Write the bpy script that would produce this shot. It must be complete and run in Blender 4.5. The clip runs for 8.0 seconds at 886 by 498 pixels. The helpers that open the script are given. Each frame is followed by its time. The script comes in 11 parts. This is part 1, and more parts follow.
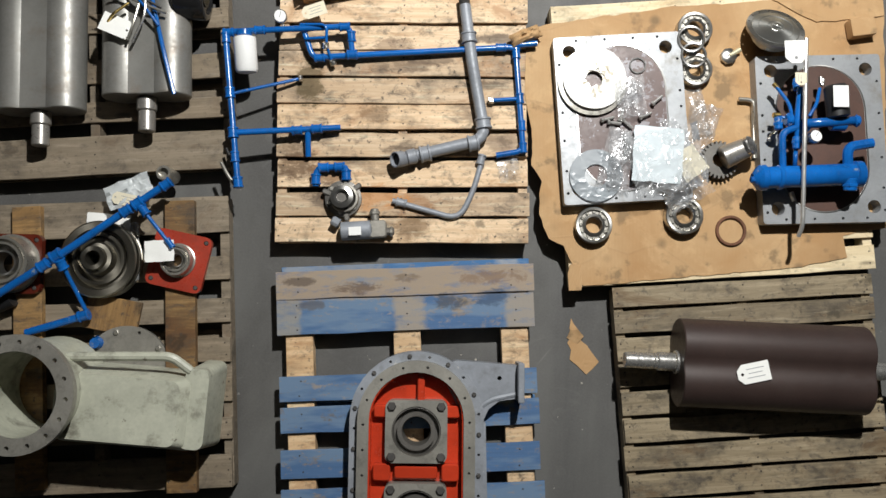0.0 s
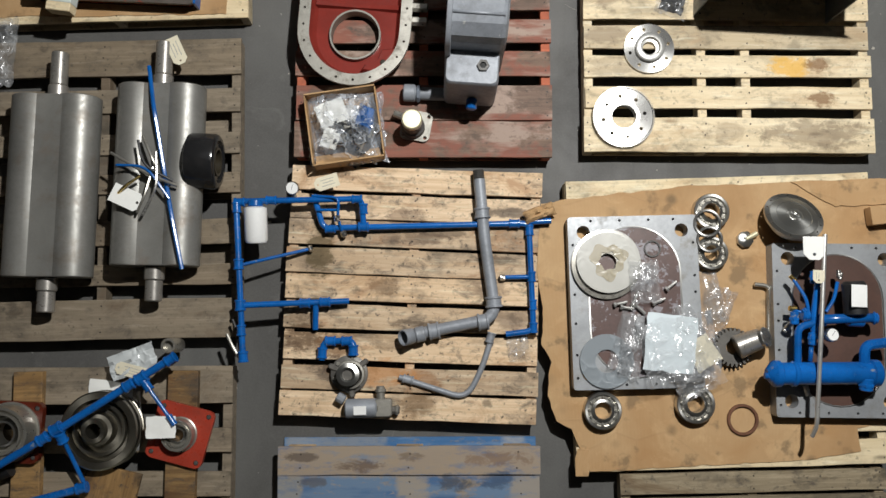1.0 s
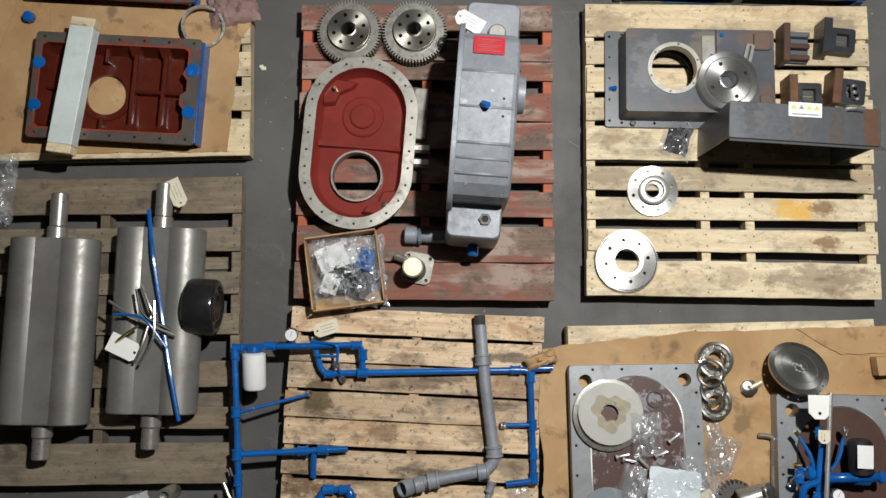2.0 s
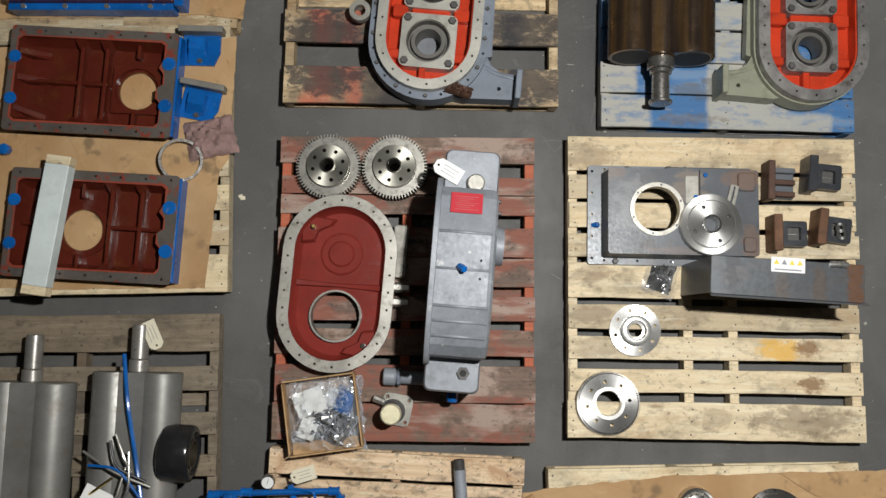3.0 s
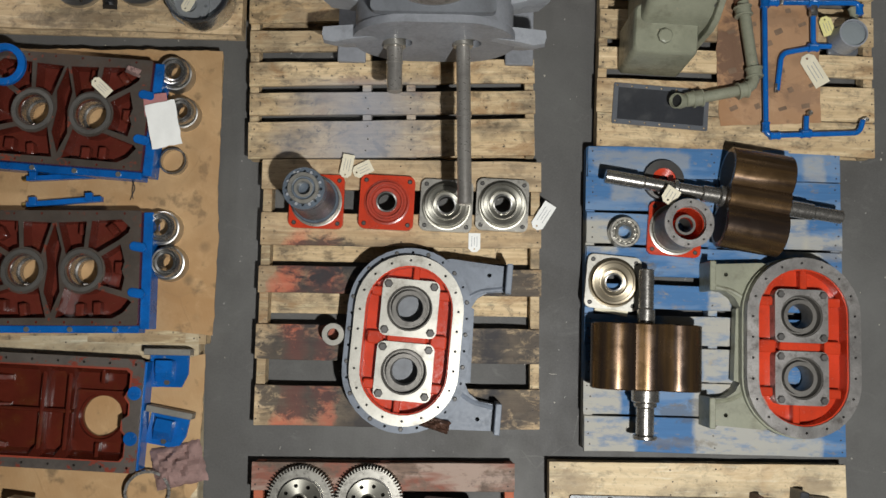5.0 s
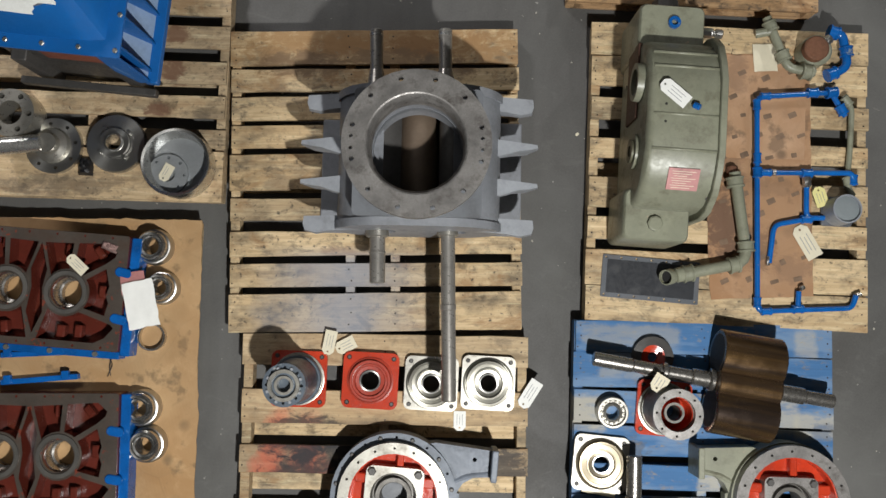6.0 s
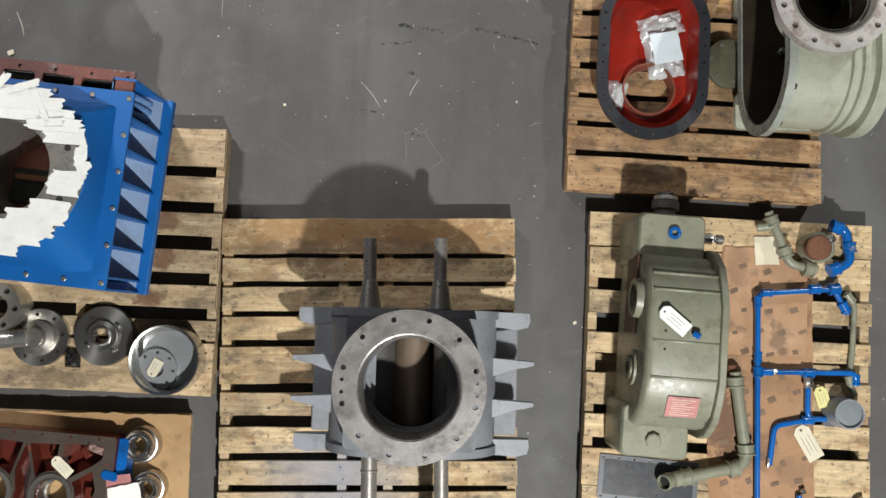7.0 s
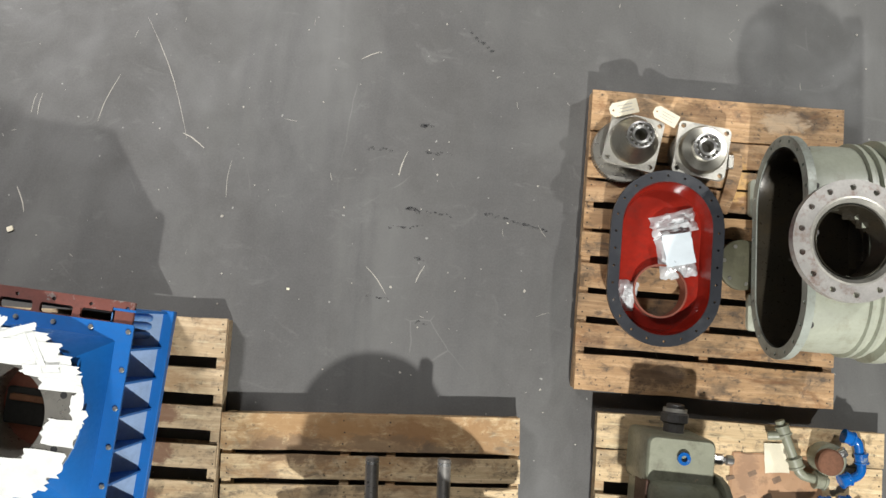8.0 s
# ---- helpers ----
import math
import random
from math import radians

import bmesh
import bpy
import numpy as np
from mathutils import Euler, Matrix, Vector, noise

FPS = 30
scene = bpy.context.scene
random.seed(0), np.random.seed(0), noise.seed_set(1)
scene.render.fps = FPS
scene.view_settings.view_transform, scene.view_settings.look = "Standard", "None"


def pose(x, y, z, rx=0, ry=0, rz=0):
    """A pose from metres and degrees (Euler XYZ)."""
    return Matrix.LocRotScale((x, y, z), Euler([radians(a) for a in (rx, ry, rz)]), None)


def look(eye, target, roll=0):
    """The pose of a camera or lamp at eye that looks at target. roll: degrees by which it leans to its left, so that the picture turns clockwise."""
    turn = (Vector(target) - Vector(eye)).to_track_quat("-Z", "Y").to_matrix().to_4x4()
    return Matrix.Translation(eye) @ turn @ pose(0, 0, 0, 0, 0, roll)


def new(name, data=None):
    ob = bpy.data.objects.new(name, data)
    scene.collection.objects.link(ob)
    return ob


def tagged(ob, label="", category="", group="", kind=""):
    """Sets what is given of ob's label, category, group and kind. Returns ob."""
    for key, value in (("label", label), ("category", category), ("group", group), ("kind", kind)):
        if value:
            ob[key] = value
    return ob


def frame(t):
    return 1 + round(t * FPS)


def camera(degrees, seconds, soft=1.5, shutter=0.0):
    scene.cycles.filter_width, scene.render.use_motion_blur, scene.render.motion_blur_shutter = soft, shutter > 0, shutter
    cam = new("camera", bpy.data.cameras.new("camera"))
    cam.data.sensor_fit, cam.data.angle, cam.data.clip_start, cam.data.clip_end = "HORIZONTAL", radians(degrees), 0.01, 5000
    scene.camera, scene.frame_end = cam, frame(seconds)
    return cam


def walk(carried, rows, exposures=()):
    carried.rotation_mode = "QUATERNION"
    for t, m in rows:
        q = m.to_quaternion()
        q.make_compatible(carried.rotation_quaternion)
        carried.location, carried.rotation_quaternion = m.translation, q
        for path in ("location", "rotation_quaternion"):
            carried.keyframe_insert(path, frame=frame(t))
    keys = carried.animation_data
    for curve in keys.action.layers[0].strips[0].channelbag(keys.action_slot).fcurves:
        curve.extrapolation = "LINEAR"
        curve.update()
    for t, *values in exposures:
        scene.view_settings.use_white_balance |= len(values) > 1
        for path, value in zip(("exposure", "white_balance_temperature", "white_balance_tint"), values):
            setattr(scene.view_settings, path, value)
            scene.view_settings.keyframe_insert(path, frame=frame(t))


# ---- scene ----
cam = camera(58.0, 8.0)
PATH = [
    (0, (0.073, -0.303, 3.372), (0.08, -0.142, 1.378), 3.2),
    (0.2, (0.073, -0.163, 3.373), (0.08, -0.002, 1.379), 2.7),
    (0.4, (0.073, -0.011, 3.374), (0.08, 0.15, 1.38), 2.3),
    (0.5, (0.073, 0.064, 3.375), (0.08, 0.225, 1.381), 2.3),
    (1, (0.041, 0.361, 3.382), (0.033, 0.558, 1.392), 0.3),
    (1.5, (0.01, 0.608, 3.39), (-0.005, 0.843, 1.404), -0.6),
    (3, (0.084, 1.497, 3.433), (0.061, 1.717, 1.445), -2.7),
    (3.5, (0.092, 1.754, 3.432), (0.072, 1.988, 1.446), -1.8),
    (4, (0.087, 2.089, 3.44), (0.068, 2.323, 1.454), -1.5),
    (4.5, (0.095, 2.48, 3.451), (0.073, 2.707, 1.464), -2.4),
    (6, (0.09, 3.696, 3.458), (0.088, 3.861, 1.465), 2.5),
    (6.5, (0.085, 4.087, 3.459), (0.084, 4.259, 1.466), 3.2),
    (7, (0.06, 4.493, 3.459), (0.06, 4.671, 1.467), 3.7),
    (7.5, (0.027, 4.902, 3.459), (0.025, 5.084, 1.467), 4.0),
    (8, (-0.023, 5.309, 3.462), (-0.024, 5.491, 1.47), 4.7),
]
walk(cam, [(t, look(eye, target, roll)) for t, eye, target, roll in PATH], [(0, 0.76), (0.5, 0.51), (1.0, 0.33), (2.0, 0.21), (3.5, 0.08), (4.5, 0.06), (5.2, 0.17), (6.0, 0.33), (6.5, 0.25), (7.0, 0.74), (7.5, 1.0), (8.0, 1.13)])

# ---- light ----
world = bpy.data.worlds.new("warehouse_air")
scene.world = world
world.use_nodes = True
world.node_tree.nodes["Background"].inputs["Color"].default_value = (0.85, 0.9, 1.0, 1)
world.node_tree.nodes["Background"].inputs["Strength"].default_value = 0.006


def lamp(name, kind, x, y, z, watts, size, colour, beam=165, blend=0.3):
    data = bpy.data.lights.new(name, kind)
    data.energy, data.color = watts, colour
    if kind == "AREA":
        data.shape, data.size = "DISK", size
    elif kind == "SPOT":
        data.spot_size, data.spot_blend, data.shadow_soft_size = radians(beam), blend, size
    else:
        data.shadow_soft_size = size
    ob = new(name, data)
    ob.location = (x, y, z)
    return ob


lamp("high_bay_lamp", "SPOT", 0.9, 2.1, 3.9, 630, 0.06, (0.97, 0.97, 0.95))
lamp("high_bay_lamp", "SPOT", 3.5, 8.2, 3.9, 350, 0.08, (0.97, 0.97, 0.96), 112, 0.5)
lamp("high_bay_lamp", "SPOT", -3.4, 8.6, 4.4, 820, 0.5, (1.0, 0.985, 0.99), 118, 0.5)
# unseen soft fill, added only to lift the shadows
lamp("ceiling_lamp", "AREA", 0.0, 3.0, 6.9, 6, 4.0, (0.95, 0.97, 1.0))


# ---- materials ----
class Nodes:
    """Short calls for a node tree."""

    def __init__(self, name):
        self.mat = bpy.data.materials.new(name)
        self.mat.use_nodes = True
        self.t = self.mat.node_tree
        self.b = self.t.nodes["Principled BSDF"]
        self.co = self.t.nodes.new("ShaderNodeTexCoord").outputs["Object"]

    def put(self, socket, value):
        if isinstance(value, bpy.types.NodeSocket):
            self.t.links.new(value, socket)
        elif isinstance(value, tuple) and len(value) == 3 and socket.type == "RGBA":
            socket.default_value = (*value, 1)
        else:
            socket.default_value = value

    def node(self, kind, out=0, **values):
        n = self.t.nodes.new(kind)
        for key, value in values.items():
            self.put(n.inputs[key.replace("_", " ")], value)
        return n.outputs[out]

    def scaled(self, sx, sy, sz, shift=None):
        n = self.t.nodes.new("ShaderNodeMapping")
        self.put(n.inputs["Vector"], self.co)
        n.inputs["Scale"].default_value = (sx, sy, sz)
        if shift is not None:
            self.put(n.inputs["Location"], shift)
        return n.outputs[0]

    def noise(self, vector, scale, detail=4.0, rough=0.6, distort=0.0):
        return self.node("ShaderNodeTexNoise", Vector=vector, Scale=scale, Detail=detail, Roughness=rough, Distortion=distort)

    def ramp(self, fac, *stops):
        n = self.t.nodes.new("ShaderNodeValToRGB")
        self.put(n.inputs[0], fac)
        e = n.color_ramp.elements
        while len(e) < len(stops):
            e.new(0.5)
        for i, (p, c) in enumerate(stops):
            e[i].position = p
            e[i].color = (c, c, c, 1) if isinstance(c, float) else (*c, 1)
        return n.outputs[0]

    def mix(self, fac, a, b, how="MIX"):
        n = self.t.nodes.new("ShaderNodeMix")
        n.data_type, n.blend_type = "RGBA", how
        self.put(n.inputs[0], fac)
        self.put(n.inputs[6], a)
        self.put(n.inputs[7], b)
        return n.outputs[2]

    def maths(self, how, a, b):
        n = self.t.nodes.new("ShaderNodeMath")
        n.operation = how
        self.put(n.inputs[0], a)
        self.put(n.inputs[1], b)
        return n.outputs[0]

    def rand(self):
        return self.node("ShaderNodeObjectInfo", out="Random")

    def stain(self, c, stains):
        """Spots of another colour with ragged edges: centre x, y, half sizes, colour and amount."""
        xyz = self.t.nodes.new("ShaderNodeSeparateXYZ")
        self.put(xyz.inputs[0], self.co)
        edge = self.maths("MULTIPLY", self.maths("SUBTRACT", self.noise(self.scaled(15, 24, 24), 1.0, 6.0, 0.72, 0.5), 0.5), 4.4)
        for x0, y0, rx, ry, col, amount in stains:
            dx = self.maths("DIVIDE", self.maths("SUBTRACT", xyz.outputs[0], x0), rx)
            dy = self.maths("DIVIDE", self.maths("SUBTRACT", xyz.outputs[1], y0), ry)
            d = self.maths("ADD", self.maths("ADD", self.maths("MULTIPLY", dx, dx), self.maths("MULTIPLY", dy, dy)), edge)
            c = self.mix(self.maths("MULTIPLY", self.ramp(d, (0.35, 1.0), (1.0, 0.0)), amount), c, col)
        return c

    def patch(self, c, patches):
        """Straight-edged patches where paint never reached: x and y from and to, colour, amount."""
        xyz = self.t.nodes.new("ShaderNodeSeparateXYZ")
        self.put(xyz.inputs[0], self.co)
        edge = self.maths("MULTIPLY", self.maths("SUBTRACT", self.noise(self.scaled(14, 14, 14), 1.0, 6.0, 0.7, 0.3), 0.5), 0.05)
        worn = self.ramp(self.noise(self.scaled(9, 26, 26), 1.0, 6.0, 0.72), (0.34, 0.35), (0.5, 1.0))
        for x0, x1, y0, y1, col, amount in patches:
            fac = worn
            for axis, a, b in ((0, x0, x1), (1, y0, y1)):
                d = self.maths("ADD", self.maths("ABSOLUTE", self.maths("SUBTRACT", xyz.outputs[axis], (a + b) / 2), 0.0), edge)
                d = self.maths("ADD", self.maths("SUBTRACT", d, (b - a) / 2), 0.5)
                fac = self.maths("MULTIPLY", fac, self.ramp(d, (0.49, 1.0), (0.51, 0.0)))
            c = self.mix(self.maths("MULTIPLY", fac, amount), c, col)
        return c

    def bump(self, height, strength=0.3, distance=0.002):
        self.put(self.b.inputs["Normal"], self.node("ShaderNodeBump", Height=height, Strength=strength, Distance=distance))

    def done(self, colour, rough, metal=0.0):
        self.put(self.b.inputs["Base Color"], colour)
        self.put(self.b.inputs["Roughness"], rough)
        self.put(self.b.inputs["Metallic"], metal)
        return self.mat


def wood(name, light, dark, stain=0.35, paint=None, cover=0.5, paint2=None, seed=0.0, spray=(), stains=(), patches=()):
    """Sawn deck boards: grain along x, knots, stains, and worn paint where there was some."""
    n = Nodes(name)
    r = n.rand()
    shift = n.node("ShaderNodeCombineXYZ", X=n.maths("MULTIPLY", r, 37.0), Y=n.maths("MULTIPLY", r, 91.0), Z=seed)
    grain = n.noise(n.scaled(3, 60, 60, shift), 1.0, 6.0, 0.7, 0.6)
    streak = n.noise(n.scaled(1.2, 14, 14, shift), 1.0, 3.0, 0.6, 0.4)
    blot = n.noise(n.scaled(4, 7, 7, shift), 1.0, 5.0, 0.65)
    saw = n.noise(n.scaled(140, 8, 8, shift), 1.0, 2.0, 0.5)
    c = n.mix(n.ramp(grain, (0.3, 0.0), (0.72, 1.0)), dark, light)
    c = n.mix(n.ramp(streak, (0.42, 0.0), (0.62, 0.5)), c, dark)
    tone = n.ramp(n.maths("FRACT", n.maths("MULTIPLY", r, 7.31), 0.0), (0.0, (0.64, 0.61, 0.58)), (0.5, (1.0, 0.97, 0.93)), (1.0, (0.88, 0.82, 0.74)))
    c = n.mix(1.0, c, tone, "MULTIPLY")
    knot = n.node("ShaderNodeTexVoronoi", Vector=n.scaled(2.2, 8, 8, shift), Scale=1.0)
    c = n.mix(n.ramp(knot, (0.03, 0.75), (0.09, 0.0)), c, tuple(v * 0.35 for v in dark))
    c = n.mix(n.ramp(blot, (0.50, 0.0), (0.72, stain)), c, (0.045, 0.038, 0.03))
    smear = n.noise(n.scaled(14, 22, 22, shift), 1.0, 6.0, 0.75, 0.5)
    c = n.mix(n.ramp(smear, (0.52, 0.0), (0.66, stain * 0.8)), c, (0.06, 0.05, 0.04))
    c = n.mix(n.ramp(n.noise(n.scaled(5, 50, 50, shift), 1.0, 5.0, 0.7), (0.56, 0.0), (0.70, 0.35)), c, tuple(min(0.9, v * 1.25) for v in light))
    tea = n.noise(n.scaled(2.6, 5, 5, shift), 1.0, 6.0, 0.72, 0.8)
    c = n.mix(n.ramp(tea, (0.54, 0.0), (0.64, stain * 0.75)), c, tuple(v * k for v, k in zip(dark, (0.62, 0.46, 0.34))))
    spill = n.noise(n.scaled(6.5, 8, 8, shift), 1.0, 5.0, 0.6, 0.2)
    c = n.mix(n.ramp(spill, (0.62, 0.0), (0.68, stain * 0.8)), c, tuple(v * 0.22 for v in dark))
    specks = n.noise(n.scaled(40, 40, 40, shift), 1.0, 3.0, 0.6)
    c = n.mix(n.ramp(specks, (0.62, 0.0), (0.72, stain)), c, (0.05, 0.04, 0.03))
    rough = 0.75
    if paint:
        m = n.noise(n.scaled(4.2, 5.5, 5.5, shift), 1.0, 6.0, 0.66, 0.2)
        m2 = n.noise(n.scaled(22, 45, 45, shift), 1.0, 5.0, 0.7)
        mask = n.maths("MULTIPLY", n.ramp(m, (0.62 - cover * 0.35, 0.0), (0.70 - cover * 0.35, 1.0)), n.ramp(m2, (0.30, 0.2), (0.44, 1.0)))
        p = n.mix(n.ramp(grain, (0.3, 0.0), (0.7, 1.0)), tuple(v * 0.78 for v in paint), paint)
        if paint2:
            p = n.mix(n.ramp(n.noise(n.scaled(2, 9, 9, shift), 1.0, 4.0, 0.6), (0.48, 0.0), (0.58, 1.0)), p, paint2)
        c = n.mix(mask, c, p)
    if spray:
        xyz = n.t.nodes.new("ShaderNodeSeparateXYZ")
        n.put(xyz.inputs[0], n.co)
        wob = n.maths("MULTIPLY", n.maths("SUBTRACT", n.noise(n.scaled(5, 5, 5), 1.0, 4.0, 0.6), 0.5), 0.35)
        for x0, half, top, col, amount in spray:
            d = n.maths("ABSOLUTE", n.maths("ADD", n.maths("SUBTRACT", xyz.outputs[0], x0), wob), 0.0)
            band = n.ramp(n.maths("DIVIDE", d, half), (0.15, amount), (1.0, 0.0))
            below = n.ramp(n.maths("SUBTRACT", n.maths("ADD", top, 0.5), xyz.outputs[1]), (0.48, 0.0), (0.55, 1.0))
            c = n.mix(n.maths("MULTIPLY", band, below), c, col)
    if patches:
        c = n.patch(c, patches)
    if stains:
        c = n.stain(c, stains)
    n.bump(n.mix(0.5, grain, saw), 0.5, 0.0015)
    return n.done(c, rough)


def painted(name, col, rough=0.4, metal=0.0, var=0.25, grime=0.3, dirt=(0.03, 0.027, 0.022), scale=1.0, bump=0.12, chip=0.0, under=(0.3, 0.3, 0.29), coarse=0.004, stains=()):
    """Paint, bare metal or plastic with mottling, grime in patches, and chips where it has them."""
    n = Nodes(name)
    r = n.rand()
    shift = n.node("ShaderNodeCombineXYZ", X=n.maths("MULTIPLY", r, 23.0), Y=n.maths("MULTIPLY", r, 57.0), Z=0.0)
    big = n.noise(n.scaled(5 * scale, 5 * scale, 5 * scale, shift), 1.0, 5.0, 0.65, 0.3)
    fine = n.noise(n.scaled(70 * scale, 70 * scale, 70 * scale, shift), 1.0, 4.0, 0.65)
    c = n.mix(n.ramp(big, (0.3, 0.0), (0.7, 1.0)), tuple(v * (1 - var) for v in col), tuple(min(1, v * (1 + var * 0.6)) for v in col))
    c = n.mix(n.ramp(fine, (0.35, 0.0), (0.75, var)), c, tuple(v * 0.5 for v in col))
    gr = n.noise(n.scaled(11 * scale, 11 * scale, 11 * scale, shift), 1.0, 6.0, 0.7)
    gm = n.ramp(gr, (0.52, 0.0), (0.70, grime))
    c = n.mix(gm, c, dirt)
    if chip:
        k = n.noise(n.scaled(16 * scale, 16 * scale, 16 * scale, shift), 1.0, 6.0, 0.75)
        c = n.mix(n.ramp(k, (0.66 - chip * 0.2, 0.0), (0.69 - chip * 0.2, 1.0)), c, under)
    if stains:
        c = n.stain(c, stains)
    n.bump(n.mix(0.5, fine, big), bump, coarse)
    rr = n.node("ShaderNodeMapRange", Value=fine, From_Min=0.2, From_Max=0.8, To_Min=max(0.04, rough - 0.1), To_Max=min(1.0, rough + 0.14))
    return n.done(c, n.maths("ADD", rr, n.maths("MULTIPLY", gm, 0.2)), metal)


def turned(name, col, rough, grime=0.2):
    """Lathe-turned steel: fine rings round the z axis and the bow-tie gloss they give."""
    n = Nodes(name)
    tan = n.t.nodes.new("ShaderNodeTangent")
    tan.direction_type, tan.axis = "RADIAL", "Z"
    n.put(n.b.inputs["Tangent"], tan.outputs[0])
    n.put(n.b.inputs["Anisotropic"], 0.75)
    xyz = n.t.nodes.new("ShaderNodeSeparateXYZ")
    n.put(xyz.inputs[0], n.co)
    rad = n.maths("SQRT", n.maths("ADD", n.maths("MULTIPLY", xyz.outputs[0], xyz.outputs[0]), n.maths("MULTIPLY", xyz.outputs[1], xyz.outputs[1])), 0.0)
    rings = n.node("ShaderNodeTexNoise", Vector=n.node("ShaderNodeCombineXYZ", X=n.maths("MULTIPLY", rad, 420.0), Y=0.0, Z=0.0), Scale=1.0, Detail=2.0)
    big = n.noise(n.scaled(14, 14, 14), 1.0, 5.0, 0.65)
    c = n.mix(n.ramp(rings, (0.3, 0.0), (0.7, 1.0)), tuple(v * 0.82 for v in col), col)
    gm = n.ramp(big, (0.52, 0.0), (0.72, grime))
    c = n.mix(gm, c, tuple(v * 0.25 for v in col))
    n.bump(rings, 0.06, 0.0006)
    return n.done(c, n.maths("ADD", n.maths("MULTIPLY", gm, 0.25), rough), 0.93)


def concrete():
    n = Nodes("sealed_concrete")
    big = n.noise(n.scaled(0.55, 0.55, 0.55), 1.0, 4.0, 0.6, 0.5)
    mid = n.noise(n.scaled(3.5, 3.5, 3.5), 1.0, 6.0, 0.7, 0.4)
    fine = n.noise(n.scaled(120, 120, 120), 1.0, 4.0, 0.7)
    c = n.mix(n.ramp(big, (0.3, 0.0), (0.7, 1.0)), (0.056, 0.054, 0.050), (0.094, 0.091, 0.087))
    c = n.mix(n.ramp(mid, (0.45, 0.0), (0.75, 0.45)), c, (0.06, 0.057, 0.052))
    c = n.mix(n.ramp(n.noise(n.scaled(1.4, 0.7, 1), 1.0, 5.0, 0.6, 1.0), (0.58, 0.0), (0.72, 0.35)), c, (0.14, 0.136, 0.126))
    cloud = n.noise(n.scaled(1.1, 0.8, 1), 1.0, 7.0, 0.62, 0.9)
    c = n.mix(n.ramp(cloud, (0.42, 0.0), (0.68, 0.55)), c, (0.145, 0.145, 0.136))
    c = n.mix(n.ramp(n.noise(n.scaled(2.1, 1.2, 1), 1.0, 6.0, 0.7, 0.6), (0.55, 0.0), (0.75, 0.5)), c, (0.05, 0.048, 0.046))
    band = n.noise(n.scaled(2.4, 0.30, 1), 1.0, 5.0, 0.6, 0.4)
    c = n.mix(n.ramp(band, (0.52, 0.0), (0.70, 0.55)), c, (0.045, 0.044, 0.044))
    c = n.mix(n.ramp(n.noise(n.scaled(5, 9, 1), 1.0, 6.0, 0.72, 1.2), (0.58, 0.0), (0.74, 0.4)), c, (0.17, 0.168, 0.158))
    c = n.mix(n.ramp(fine, (0.3, 0.0), (0.8, 0.35)), c, (0.15, 0.145, 0.137))
    warp = n.mix(0.12, n.scaled(1, 1, 1), n.node("ShaderNodeTexNoise", out=1, Vector=n.scaled(2, 2, 2), Scale=1.0, Detail=3.0))
    edge = n.t.nodes.new("ShaderNodeTexVoronoi")
    edge.feature = "DISTANCE_TO_EDGE"
    n.put(edge.inputs["Vector"], warp)
    edge.inputs["Scale"].default_value = 2.3
    gate = n.ramp(n.noise(n.scaled(2.2, 2.2, 2.2), 1.0, 3.0, 0.6), (0.60, 0.0), (0.68, 0.25))
    c = n.mix(n.maths("MULTIPLY", n.ramp(edge.outputs[0], (0.0, 1.0), (0.006, 0.0)), gate), c, (0.30, 0.29, 0.27))
    grit = n.noise(n.scaled(35, 35, 35), 1.0, 2.0, 0.5)
    c = n.mix(n.ramp(grit, (0.735, 0.0), (0.76, 0.7)), c, (0.34, 0.33, 0.30))
    n.bump(fine, 0.12, 0.001)
    rr = n.node("ShaderNodeMapRange", Value=mid, From_Min=0.3, From_Max=0.7, To_Min=0.55, To_Max=0.8)
    return n.done(c, rr)


